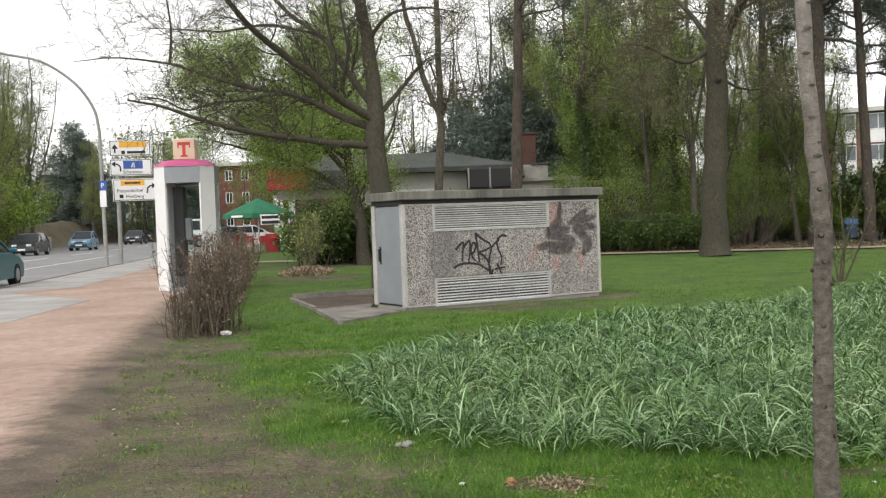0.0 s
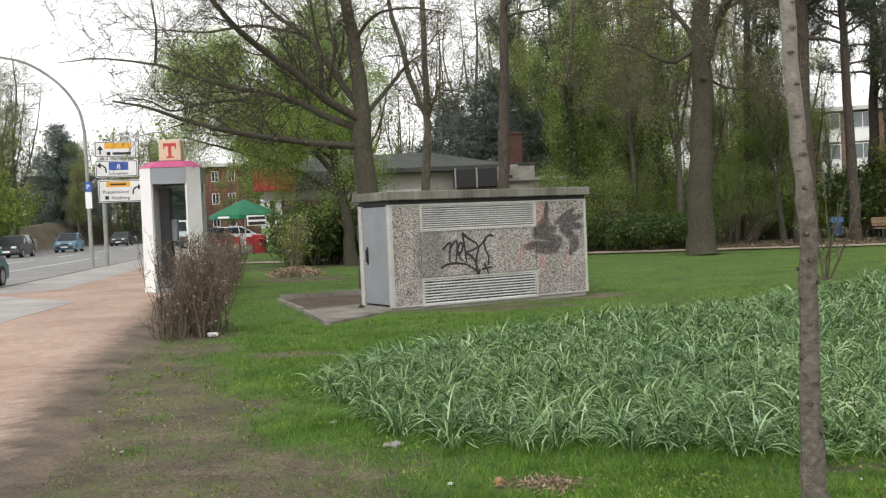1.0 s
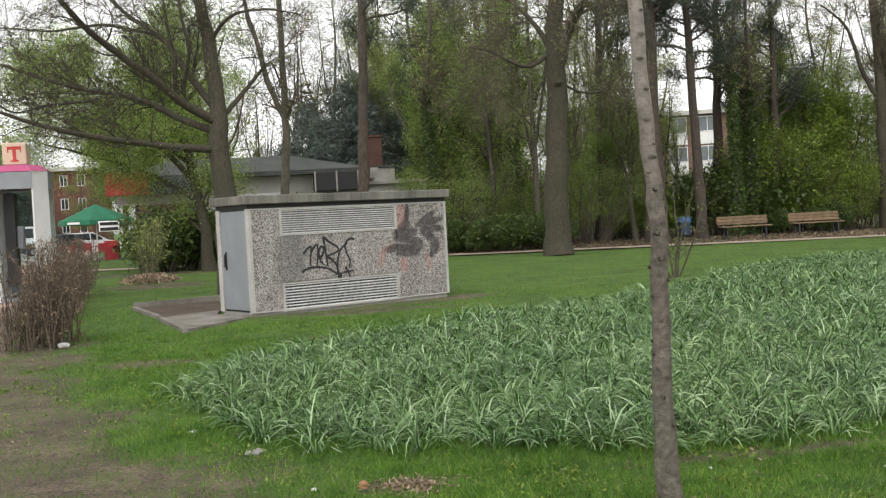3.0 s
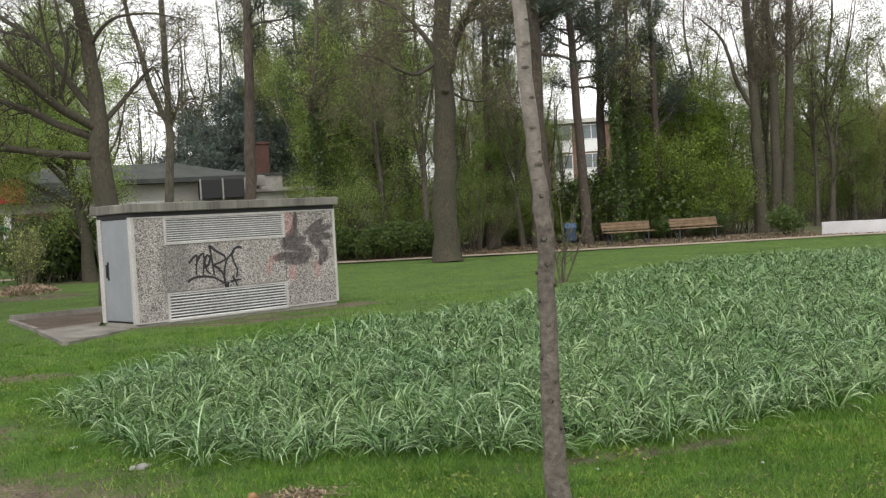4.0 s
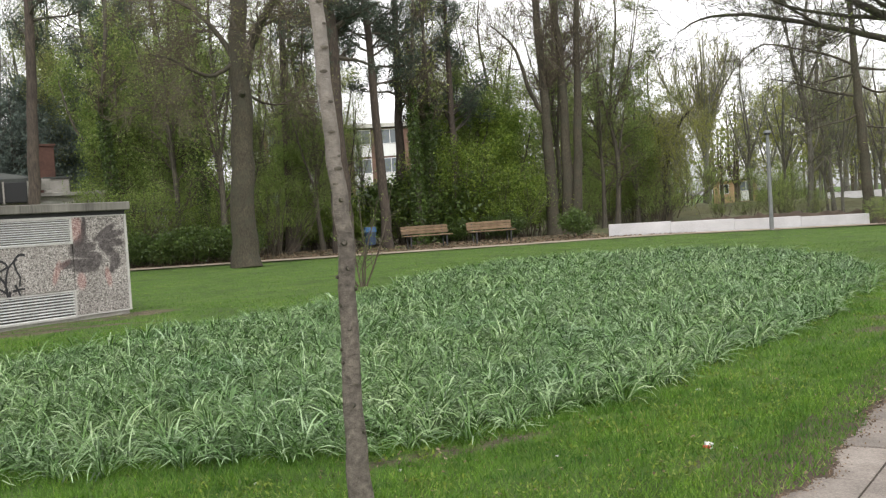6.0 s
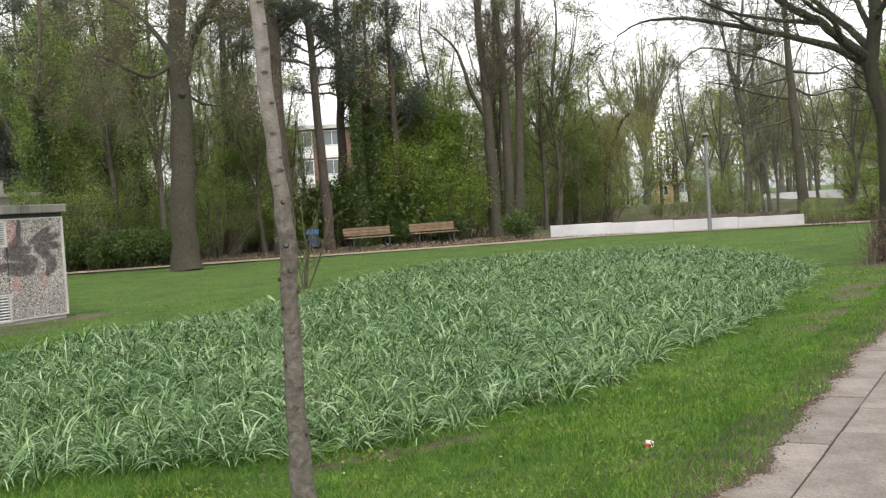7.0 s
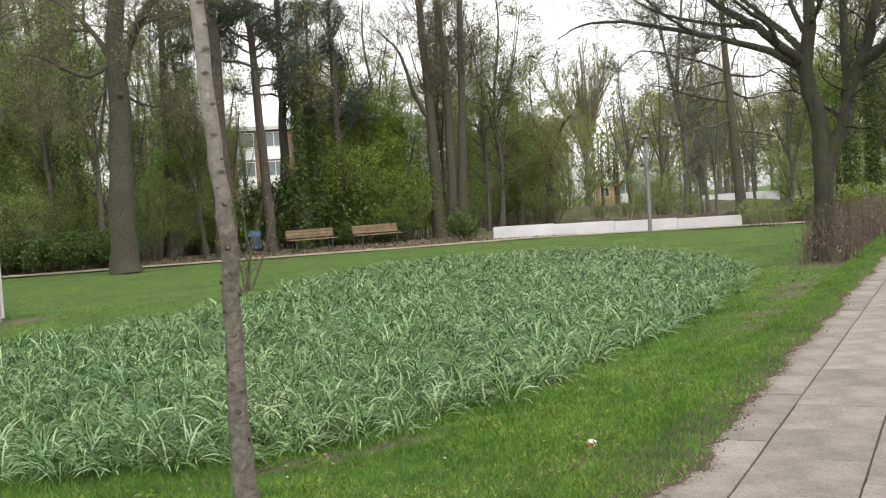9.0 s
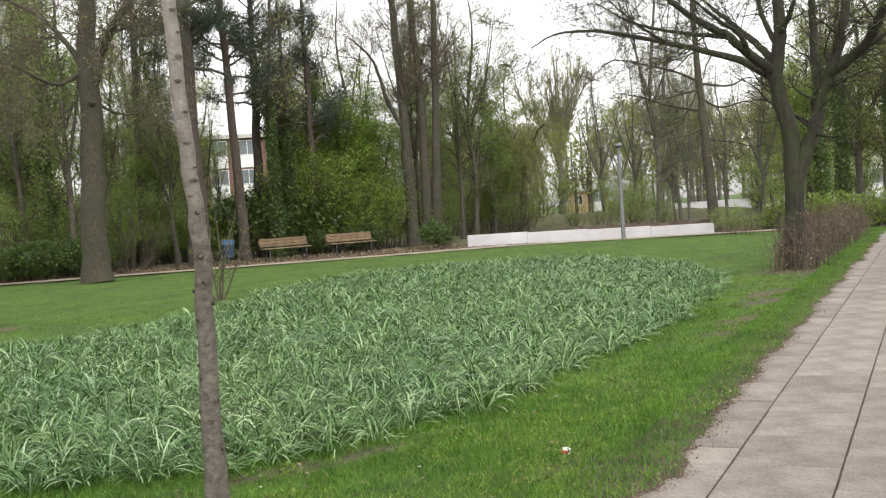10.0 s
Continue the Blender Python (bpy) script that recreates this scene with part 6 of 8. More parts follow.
tree(16, (28.74, 26.66), [
    ([(0.05, -0.05, 0), (0.02, -0.02, 1.66), (-0.04, 0.04, 3.29), (-0.11, 0.12, 4.72), (-0.14, 0.15, 5.95), (-0.16, 0.18, 7.17), (-0.16, 0.17, 10.5)], 0.2, 0.08),
    ([(-0.12, 0.13, 5.45), (-0.46, 1.07, 5.96), (-1.04, 2.2, 6.39), (-1.49, 3.04, 6.63), (-1.85, 3.49, 6.31), (-2.1, 3.72, 5.92)], 0.05, 0.012),
    ([(-0.1, 0.1, 5.17), (-0.93, 0.4, 5.0), (-1.71, 0.61, 4.86), (-2.04, 0.66, 5.19)], 0.045, 0.012),
    ([(-0.07, 0.08, 4.36), (-0.66, 1.26, 4.74), (-1.09, 2.25, 5.16), (-1.55, 2.95, 5.39)], 0.05, 0.012),
    ([(-0.06, 0.07, 3.8), (-0.64, 0.24, 3.57), (-1.2, 0.53, 3.46), (-1.99, 0.89, 3.17)], 0.045, 0.01),
    ([(-0.1, 0.1, 5.37), (0.8, -0.43, 5.23), (1.34, -0.75, 5.47), (1.81, -0.99, 5.4)], 0.05, 0.012),
    ([(-0.05, 0.05, 3.38), (0.4, -0.89, 3.16), (0.75, -1.59, 2.89)], 0.04, 0.01),
    ([(-0.1, 0.1, 4.83), (0.79, 0.02, 4.51), (1.69, -0.39, 4.67), (2.3, -0.64, 4.43)], 0.05, 0.012),
    ([(-0.13, 0.14, 6.56), (-0.36, 1.1, 6.91), (-0.71, 2.15, 7.5), (-1.04, 3.02, 7.51)], 0.05, 0.012)],
     [dict(BARE[0], count=60, t0=0.15, up=-0.1, l0=0.5, l1=1.6, thick=0.4, wig=0.3, whole=False, rmin=0.008), dict(BARE[1], count=420, up=-0.1, l0=0.3, l1=1.0, wig=0.3), dict(BARE[2], count=1800, l0=0.2, l1=0.6)],
     (700, 0.07, 0.5, 0.05, M_LEAF_OLIVE, 0.2), M_BARK, M_BARK, "single dark trunk at the wall's end", flare=1.3)

tree(17, (-0.13, 26.0), [([(0, 0, 0), (0.09, 0, 2.59), (0.17, 0, 3.98), (0.16, 0, 5.65), (0.16, 0, 8.4)], 0.12, 0.06),
                         ([(0.15, 0, 3.9), (-0.22, 0, 4.83), (-0.39, 0, 5.67), (-0.64, 0, 6.6), (-0.7, 0, 7.8)], 0.08, 0.04)],
     [dict(count=16, l0=0.6, l1=1.6, angle=50, t0=0.4, k=6, up=0.1, wig=0.2, thick=0.35, whole=True), dict(BARE[1], count=100, l1=1.0), dict(BARE[2], count=500, l1=0.5)],
     (500, 0.06, 0.5, 0.05, M_LEAF_YOUNG, 0.3), M_BARK_DARK, M_TWIG, "slim forked tree with reddish bare twigs", flare=1.2)

# light-leaved tree beside the big spreading one
tree(18, (-2.6, 34.2), [([(0, 0, 0), (-0.12, 0, 1.6), (-0.41, 0, 3.4), (-0.68, 0, 5.4), (-0.8, 0, 6.8), (-0.9, 0, 7.8)], 0.2, 0.05),
                        ([(-0.3, 0, 2.8), (-1.5, -0.4, 4.2), (-3.2, -0.6, 5.4), (-4.4, -0.7, 6.6)], 0.1, 0.03),
                        ([(-0.5, 0, 4.0), (-1.4, 0.5, 5.6), (-2.6, 0.8, 7.4)], 0.09, 0.03),
                        ([(-0.2, 0, 2.2), (-1.8, 0.3, 3.2), (-3.8, 0.4, 3.9), (-5.4, 0.5, 4.4)], 0.08, 0.02),
                        ([(-0.6, 0, 5.2), (0.4, 0.2, 6.4), (0.9, 0.3, 7.6)], 0.07, 0.02),
                        ([(-0.5, 0, 4.6), (-2.0, 0.2, 5.6), (-3.6, 0.3, 6.4), (-4.8, 0.3, 6.9)], 0.08, 0.02),
                        ([(-0.4, 0, 3.4), (-1.8, 0.2, 4.4), (-3.8, 0.2, 5.1), (-5.6, 0.2, 5.6)], 0.07, 0.02)],
     [dict(count=130, l0=0.9, l1=2.4, angle=55, t0=0.12, k=6, up=0.1, wig=0.2, thick=0.35, sides=4, whole=True),
      dict(count=800, l0=0.5, l1=1.3, angle=45, t0=0.15, k=5, up=0.1, wig=0.25, thick=0.5, rmin=0.006),
      dict(count=3600, l0=0.25, l1=0.8, angle=42, t0=0.1, k=4, up=0.0, wig=0.25, thick=0.6, rmin=0.004)],
     (140000, 0.062, 0.6, 0.24, M_LEAF_YOUNG, 0.3), M_BARK, M_TWIG, "tree in fresh olive-green spring leaf")


def pine(seed, at, h, r, label, foot=0.55, n=30, tufts=9000, lean=(0.0, 0.0), spread=2.4):
    return tree(seed, at, [([(0, 0, 0), (lean[0] * 0.3, lean[1] * 0.3, h * 0.3), (lean[0] * 0.7, lean[1] * 0.7, h * 0.7), (lean[0], lean[1], h)], r, r * 0.35)],
                [dict(count=n, l0=spread * 0.5, l1=spread, angle=72, t0=foot, k=6, up=0.1, wig=0.2, thick=0.35, sides=4, fall=0.3),
                 dict(count=n * 11, l0=0.4, l1=1.2, angle=50, t0=0.25, k=4, up=0.2, wig=0.2, thick=0.5, rmin=0.008)],
                (tufts * 2, 0.17, 0.15, 0.13, M_NEEDLE, -0.3), M_BARK_PINE, M_BARK_DARK, label, name="pine_tree", flare=1.15, category="pine")


pine(21, (2.05, 29.9), 13, 0.19, "tall pine with a straight reddish-brown trunk", 0.5, 34, 8000, (0.5, 0.0))
pine(22, (12.95, 36.0), 15, 0.4, "tall thick dark-trunked pine", 0.45, 46, 15000, (-0.2, 0), 3.0)
pine(23, (15.3, 37.6), 14, 0.21, "tall slim pine behind the benches", 0.45, 36, 8500, (-0.5, 0), 2.8)
P_BROAD = pine(24, (17.6, 41.5), 13, 0.24, "dark pine with low broad tufts", 0.42, 42, 11500, (0.3, 0), 3.2)
pine(25, (12.7, 41.8), 14.5, 0.2, "dark pine behind the old tree", 0.48, 36, 11000, (0.3, 0), 3.2)

for az, d, turn, size in ((26.0, 45.5, 70, 0.85), (8.4, 48, 160, 0.95)):
    again(P_BROAD, *polar(az, d), turn, size)


def spruce(seed, at, h, label):
    return tree(seed, at, [([(0, 0, 0), (0.03, 0, h * 0.5), (0, 0, h)], 0.02 * h, 0.02)],
                [dict(count=260, l0=h * 0.58, l1=h * 0.76, angle=88, t0=0.06, k=6, up=-0.15, wig=0.1, thick=0.3, fall=0.92, sides=3),
                 dict(count=2200, l0=0.25, l1=0.8, angle=55, t0=0.15, k=4, up=-0.15, wig=0.15, thick=0.5, rmin=0.006)],
                (48000, 0.2, 0.25, 0.12, M_NEEDLE_BLUE, 0.5), M_BARK_DARK, M_BARK_DARK, label, name="spruce_tree", category="spruce")


spruce(31, (2.8, 50.0), 8.3, "dense dark blue-green spruce")
sp = spruce(32, (4.0, 51.5), 8.2, "dense dark blue-green spruce")
again(sp, 1.2, 53.0, 40, 0.9)
copy_thing(sp, pose(-40.4, 116, 2.5, 0, 0, 80) @ Matrix.Scale(1.33, 4))
copy_thing(sp, pose(-39.6, 117, 2.3, 0, 0, 200) @ Matrix.Scale(1.1, 4))
again(sp, -38.0, 84.0, 10, 1.25)
again(sp, -31.5, 126.0, 150, 1.35)

# leaning leafy tree behind the benches
tree(33, (19.2, 41.6), [([(0, 0, 0), (0.9, 0, 1.4), (1.7, 0, 2.4), (2.2, 0, 4.0), (2.5, 0, 6.0)], 0.26, 0.06), ([(1.2, 0, 1.8), (2.4, 0.2, 2.4), (3.6, 0.3, 3.4)], 0.12, 0.04),
                        ([(2.0, 0, 3.2), (1.2, 0.1, 4.8), (0.6, 0.2, 6.2)], 0.09, 0.03), ([(1.6, 0, 2.3), (2.6, -0.4, 3.8), (3.4, -0.6, 5.2)], 0.09, 0.03)],
     [dict(count=46, l0=0.8, l1=2.0, angle=50, t0=0.2, k=6, up=0.15, wig=0.2, thick=0.45, sides=4, whole=True),
      dict(count=420, l0=0.5, l1=1.2, angle=45, t0=0.15, k=5, up=0.0, wig=0.25, thick=0.5, rmin=0.006),
      dict(count=1500, l0=0.25, l1=0.7, angle=42, t0=0.1, k=4, up=0.0, wig=0.25, thick=0.6, rmin=0.004)],
     (60000, 0.095, 0.65, 0.1, M_LEAF_FRESH, 0.5), M_BARK_DARK, M_TWIG, "leaning tree in fresh green leaf")

# ---- wood: prototypes, then copies ----
W_LEAFY = tree(41, polar(8.0, 46), [([(0, 0, 0), (0.1, 0, 2), (-0.1, 0.1, 5), (0.3, 0, 8), (0.0, 0.1, 10.5)], 0.16, 0.012), ([(0, 0, 2.5), (1.2, 0.3, 4.5), (1.8, 0.6, 7)], 0.08, 0.03), ([(0, 0, 3.5), (-1.3, 0.3, 5.5), (-1.9, 0.4, 7.6)], 0.08, 0.03)],
               [dict(count=44, l0=0.9, l1=2.3, angle=52, t0=0.12, k=6, up=0.15, wig=0.2, thick=0.45, sides=4, whole=True),
                dict(count=300, l0=0.5, l1=1.3, angle=45, t0=0.15, k=5, up=0.1, wig=0.25, thick=0.5, rmin=0.007),
                dict(count=1000, l0=0.3, l1=0.8, angle=42, t0=0.1, k=4, up=0.0, wig=0.25, thick=0.6, rmin=0.005)],
               (34000, 0.085, 0.65, 0.2, M_LEAF_YOUNG, 0.3), M_BARK_DARK, M_TWIG, "woodland tree in olive-green spring leaf", group="woodland trees")
W_OLIVE = tree(42, polar(9.5, 51), [([(0, 0, 0), (-0.1, 0, 3), (0.15, 0.1, 7), (-0.1, 0.1, 10.5), (0.3, 0, 14)], 0.2, 0.012), ([(0, 0, 4), (1.3, 0.3, 6.5), (2.0, 0.6, 9.5)], 0.09, 0.03), ([(0, 0, 5), (-1.4, -0.3, 7.5), (-2.0, 0.4, 10.6)], 0.09, 0.03)],
               [dict(count=50, l0=1.0, l1=2.8, angle=50, t0=0.2, k=6, up=0.25, wig=0.2, thick=0.45, sides=4, whole=True),
                dict(count=380, l0=0.6, l1=1.5, angle=45, t0=0.15, k=5, up=0.15, wig=0.25, thick=0.5, rmin=0.008),
                dict(count=1700, l0=0.35, l1=0.9, angle=42, t0=0.1, k=4, up=0.05, wig=0.25, thick=0.6, rmin=0.006)],
               (28000, 0.075, 0.65, 0.22, M_LEAF_OLIVE, 0.3), M_BARK_DARK, M_TWIG, "tall woodland tree with first brownish-green leaf", group="woodland trees")
W_BARE = tree(43, polar(34.6, 52), [([(0, 0, 0), (0.2, 0, 3), (0.0, 0.1, 6), (0.5, 0, 10), (0.3, 0, 12.5)], 0.14, 0.02), ([(0.15, 0, 3), (0.9, 0.3, 5.5), (1.6, 0.5, 8.5), (2.0, 0.4, 11)], 0.07, 0.015), ([(0.1, 0, 4), (-0.8, -0.3, 6.5), (-1.5, -0.5, 9.0), (-1.7, -0.2, 11.4)], 0.07, 0.015), ([(0.1, 0, 5), (0.2, 0.9, 7.5), (-0.3, 1.5, 10.4)], 0.06, 0.015), ([(0.1, 0, 5.5), (0.6, -0.9, 8), (0.9, -1.4, 10.8)], 0.06, 0.015)],
              [dict(count=80, l0=0.9, l1=2.4, angle=48, t0=0.15, k=6, up=0.25, wig=0.22, thick=0.45, sides=3, whole=True),
               dict(count=380, l0=0.5, l1=1.4, angle=45, t0=0.15, k=5, up=0.15, wig=0.22, thick=0.5, rmin=0.008),
               dict(count=2300, l0=0.35, l1=0.95, angle=42, t0=0.1, k=3, up=0.1, wig=0.25, thick=0.6, rmin=0.007)],
              (15000, 0.07, 0.6, 0.14, M_LEAF_YOUNG, 0.2), M_BARK_DARK, M_TWIG, "tall thin woodland tree with fine twigs", group="woodland trees")
W_THIN = tree(46, polar(44.4, 47), [([(0, 0, 0), (0.2, 0, 3), (0.0, 0.1, 6), (0.5, 0, 10), (0.3, 0, 12.5)], 0.14, 0.02), ([(0.15, 0, 3), (0.9, 0.3, 5.5), (1.6, 0.5, 8.5), (2.0, 0.4, 11)], 0.07, 0.015), ([(0.1, 0, 4), (-0.8, -0.3, 6.5), (-1.5, -0.5, 9.0), (-1.7, -0.2, 11.4)], 0.07, 0.015), ([(0.1, 0, 5), (0.2, 0.9, 7.5), (-0.3, 1.5, 10.4)], 0.06, 0.015), ([(0.1, 0, 5.5), (0.6, -0.9, 8), (0.9, -1.4, 10.8)], 0.06, 0.015)],
              [dict(count=80, l0=0.9, l1=2.4, angle=48, t0=0.15, k=6, up=0.25, wig=0.22, thick=0.45, sides=3, whole=True),
               dict(count=380, l0=0.5, l1=1.4, angle=45, t0=0.15, k=5, up=0.15, wig=0.22, thick=0.5, rmin=0.008),
               dict(count=2600, l0=0.35, l1=0.95, angle=42, t0=0.1, k=3, up=0.1, wig=0.25, thick=0.6, rmin=0.006)],
              (3000, 0.07, 0.6, 0.14, M_LEAF_YOUNG, 0.2), M_BARK_GREY, M_TWIG_GREY, "slim bare tree with fine grey twigs, paled for haze", group="distant trees")
W_PALE = tree(45, polar(47.6, 98), [([(0, 0, 0), (0.2, 0, 3), (0.0, 0.1, 6), (0.4, 0, 9.5)], 0.13, 0.02), ([(0.15, 0, 2.4), (0.9, 0.3, 4.5), (1.8, 0.5, 7.0), (2.3, 0.4, 8.6)], 0.07, 0.015), ([(0.1, 0, 3), (-0.9, -0.3, 5.2), (-1.7, -0.5, 7.4), (-2.0, -0.2, 8.8)], 0.07, 0.015), ([(0.1, 0, 3.5), (0.2, 0.9, 6), (-0.3, 1.6, 8.4)], 0.06, 0.015), ([(0.1, 0, 3.5), (0.6, -0.9, 6), (0.9, -1.5, 8.6)], 0.06, 0.015)],
              [dict(count=70, l0=0.9, l1=2.4, angle=46, t0=0.12, k=6, up=0.3, wig=0.2, thick=0.45, sides=3, whole=True),
               dict(count=420, l0=0.5, l1=1.4, angle=42, t0=0.15, k=4, up=0.25, wig=0.2, thick=0.5, rmin=0.012),
               dict(count=1900, l0=0.35, l1=1.0, angle=40, t0=0.1, k=3, up=0.2, wig=0.22, thick=0.6, rmin=0.009)],
              (9000, 0.11, 0.6, 0.2, M_LEAF_WILLOW, 0.2), M_BARK_PALE, M_TWIG_PALE, "distant tree with twigs paled for air haze and first leaf haze", group="distant trees")
W_IVY = tree(44, polar(7.8, 41), [([(0, 0, 0), (0.05, 0, 3), (-0.05, 0.1, 6), (0.3, 0, 10), (0.1, 0, 13)], 0.17, 0.015)],
             [dict(BARE[0], count=30, t0=0.4), dict(BARE[1], count=200), dict(BARE[2], count=800)],
             (1200, 0.12, 0.5, 0.1, M_LEAF_OLIVE, 0.2), M_BARK_DARK, M_TWIG, "woodland tree with an ivy-clad trunk", group="woodland trees", ivy=6.5)

rng = np.random.default_rng(77)
for az, d, kind, s in ((6.2, 54, W_LEAFY, 1.0), (8.6, 47, W_LEAFY, 1.05), (11.6, 48, W_LEAFY, 1.0), 
                       (17.2, 44, W_LEAFY, 0.7), (26.6, 47, W_LEAFY, 0.75), (29.0, 47, W_LEAFY, 0.7), (33.0, 62, W_LEAFY, 0.8), (35.5, 64, W_LEAFY, 0.7),
                       (4.4, 52, W_OLIVE, 0.85), (8.0, 60, W_OLIVE, 1.1), (12.2, 54, W_OLIVE, 1.0), (15.8, 56, W_OLIVE, 0.95), 
                       (5.4, 66, W_OLIVE, 1.2), (9.2, 68, W_OLIVE, 1.25), (11.8, 66, W_OLIVE, 1.2), (16.6, 68, W_OLIVE, 1.2), (19.2, 70, W_OLIVE, 1.1), (26.2, 68, W_OLIVE, 0.85), (28.8, 70, W_OLIVE, 0.9), (31.2, 72, W_OLIVE, 0.9), (33.8, 72, W_OLIVE, 0.85), (25.2, 58, W_OLIVE, 0.9), (32.2, 64, W_OLIVE, 0.9),
                       (33.9, 52, W_BARE, 0.85), (35.7, 58, W_LEAFY, 0.8), (36.6, 66, W_OLIVE, 0.75), (18.6, 43, W_BARE, 0.7), (28.2, 52, W_BARE, 1.0), (31.6, 47, W_BARE, 0.9), (11.0, 40, W_BARE, 0.85), (14.6, 41, W_BARE, 0.6), (19.9, 45, W_BARE, 0.6),
                       (12.4, 41, W_IVY, 0.9), (17.9, 50, W_IVY, 0.9), (24.4, 44, W_IVY, 0.85), (52.0, 52, W_LEAFY, 0.9), (54.6, 46, W_OLIVE, 0.9), (56.8, 44, W_OLIVE, 0.8), (49.5, 72, W_PALE, 0.8),
                       (13.5, 38.5, W_BARE, 0.95), (23.9, 42.5, W_IVY, 1.0), (24.7, 43.5, W_IVY, 0.9), (19.3, 60, W_LEAFY, 0.75), (52.7, 40, W_IVY, 0.95), (53.7, 43, W_IVY, 1.0), (56.0, 42, W_IVY, 0.9),
                       (45.3, 50, W_THIN, 0.55), (46.0, 48, W_THIN, 0.5), (49.7, 50, W_THIN, 0.62), (51.0, 56, W_PALE, 0.8),
                       (42.6, 84, W_PALE, 1.0), (45.6, 62, W_THIN, 0.8), (48.0, 66, W_THIN, 0.8), (41.6, 72, W_THIN, 0.85), (43.7, 92, W_PALE, 1.1), (44.9, 86, W_PALE, 0.95), (43.2, 66, W_THIN, 0.75), (46.6, 104, W_PALE, 0.95), (48.8, 104, W_PALE, 1.0), (41.6, 122, W_PALE, 1.0), (45.0, 110, W_PALE, 0.9), (52.0, 70, W_PALE, 1.0), (57.5, 52, W_LEAFY, 0.9),
                       (36.6, 80, W_LEAFY, 0.8), (50.2, 90, W_PALE, 1.0), (52.5, 84, W_PALE, 1.1), (54.5, 75, W_LEAFY, 1.0),
                       (-1.5, 54, W_THIN, 0.7), (7.0, 60, W_OLIVE, 1.3), (10.4, 58, W_OLIVE, 1.3), (20.9, 62, W_THIN, 0.6), (17.0, 60, W_THIN, 1.2), (55.8, 52, W_OLIVE, 0.85), (0.8, 60, W_THIN, 1.0), (2.6, 62, W_THIN, 1.15), (4.3, 64, W_THIN, 1.15), (-3.5, 58, W_OLIVE, 0.8), (-6.2, 64, W_LEAFY, 1.25), (-8.4, 72, W_LEAFY, 1.2), (-4.2, 52, W_LEAFY, 1.05), (-7.4, 66, W_OLIVE, 1.0),
                       (-16.2, 132, W_THIN, 1.0), (-14.6, 130, W_THIN, 0.95), (-10.6, 112, W_OLIVE, 0.6), (-24.2, 95, W_THIN, 1.1), (-22.0, 105, W_OLIVE, 1.0), (-13.2, 135, W_OLIVE, 0.75), (-21.4, 93, W_THIN, 1.3), (-22.6, 86, W_BARE, 1.1), (-21.8, 92, W_THIN, 1.25), (-23.2, 90, W_BARE, 1.15), (-22.2, 94, W_THIN, 1.35), (-15.4, 150, W_THIN, 1.3), (-14.2, 156, W_THIN, 1.2), (-17.0, 148, W_THIN, 1.2), (-23.6, 78, W_OLIVE, 0.9), (-18.4, 112, W_OLIVE, 0.8), (-25, 72, W_THIN, 1.0), (-11.6, 150, W_OLIVE, 0.8), (-17.2, 132, W_OLIVE, 0.8)):
    x, y = polar(az, d)
    again(kind, x, y, float(rng.uniform(0, 360)), s * float(rng.uniform(0.93, 1.07)))


def vase_tree(seed, at, h, label, leafn=2500):
    limbs = [([(0, 0, 0), (0.05, 0, h * 0.14), (0.05, 0, h * 0.4), (0.05, 0, h * 0.95)], 0.35, 0.05)]
    r = np.random.default_rng(seed)
    for k in range(22):
        a, f = 2 * math.pi * k / 22 + r.uniform(-0.2, 0.2), r.uniform(0.2, 0.4)
        w = r.uniform(0.03, 0.26) * h
        limbs.append(([(0.05, 0, h * f), (math.cos(a) * w * 0.4, math.sin(a) * w * 0.4, h * (f + 0.22)), (math.cos(a) * w * 0.85, math.sin(a) * w * 0.85, h * (f + 0.38)), (math.cos(a) * w, math.sin(a) * w, h * r.uniform(0.75, 1.0))], 0.085, 0.018))
    return tree(seed, at, limbs, [dict(count=420, l0=1.0, l1=3.0, angle=28, t0=0.15, k=5, up=0.5, wig=0.1, thick=0.4, whole=True, rmin=0.014), dict(count=3000, l0=0.5, l1=1.6, angle=32, t0=0.1, k=4, up=0.35, wig=0.16, thick=0.55, rmin=0.01)],
                (leafn, 0.12, 0.5, 0.1, M_LEAF_WILLOW, 0.1), M_BARK_PALE, M_TWIG_PALE, label)


vase_tree(51, (50.8, 62.0), 13.2, "vase-shaped tree with pale upright branches", 6000)
vase_tree(52, polar(46.2, 98), 13.0, "vase-shaped tree with pale upright branches", 5000)


def willow(seed, at, h):
    return tree(seed, at, [([(0, 0, 0), (0.1, 0, h * 0.35), (0.2, 0, h * 0.75)], 0.25, 0.1), ([(0.1, 0, h * 0.35), (0.7, 0.2, h * 0.65), (1.1, 0.3, h * 0.8)], 0.12, 0.05), ([(0.1, 0, h * 0.35), (-0.6, -0.2, h * 0.7), (-1.0, 0.1, h * 0.85)], 0.12, 0.05), ([(0.1, 0, h * 0.4), (0.2, -1.2, h * 0.7), (0.4, -2.0, h * 0.8)], 0.12, 0.05)],
                [dict(count=60, l0=0.8, l1=1.8, angle=45, t0=0.4, k=5, up=0.1, wig=0.2, thick=0.4, whole=True),
                 dict(count=700, l0=1.6, l1=3.6, angle=60, t0=0.2, k=6, up=-1.2, wig=0.06, thick=0.4, rmin=0.006, fall=0.2)],
                (15000, 0.12, 0.25, 0.06, M_LEAF_WILLOW, 1.5), M_BARK, M_TWIG_PALE, "weeping willow in yellow-green spring leaf", name="willow_tree", category="willow")


willow(53, polar(37.2, 60), 7.4)
willow(54, polar(35.6, 60), 6.6)

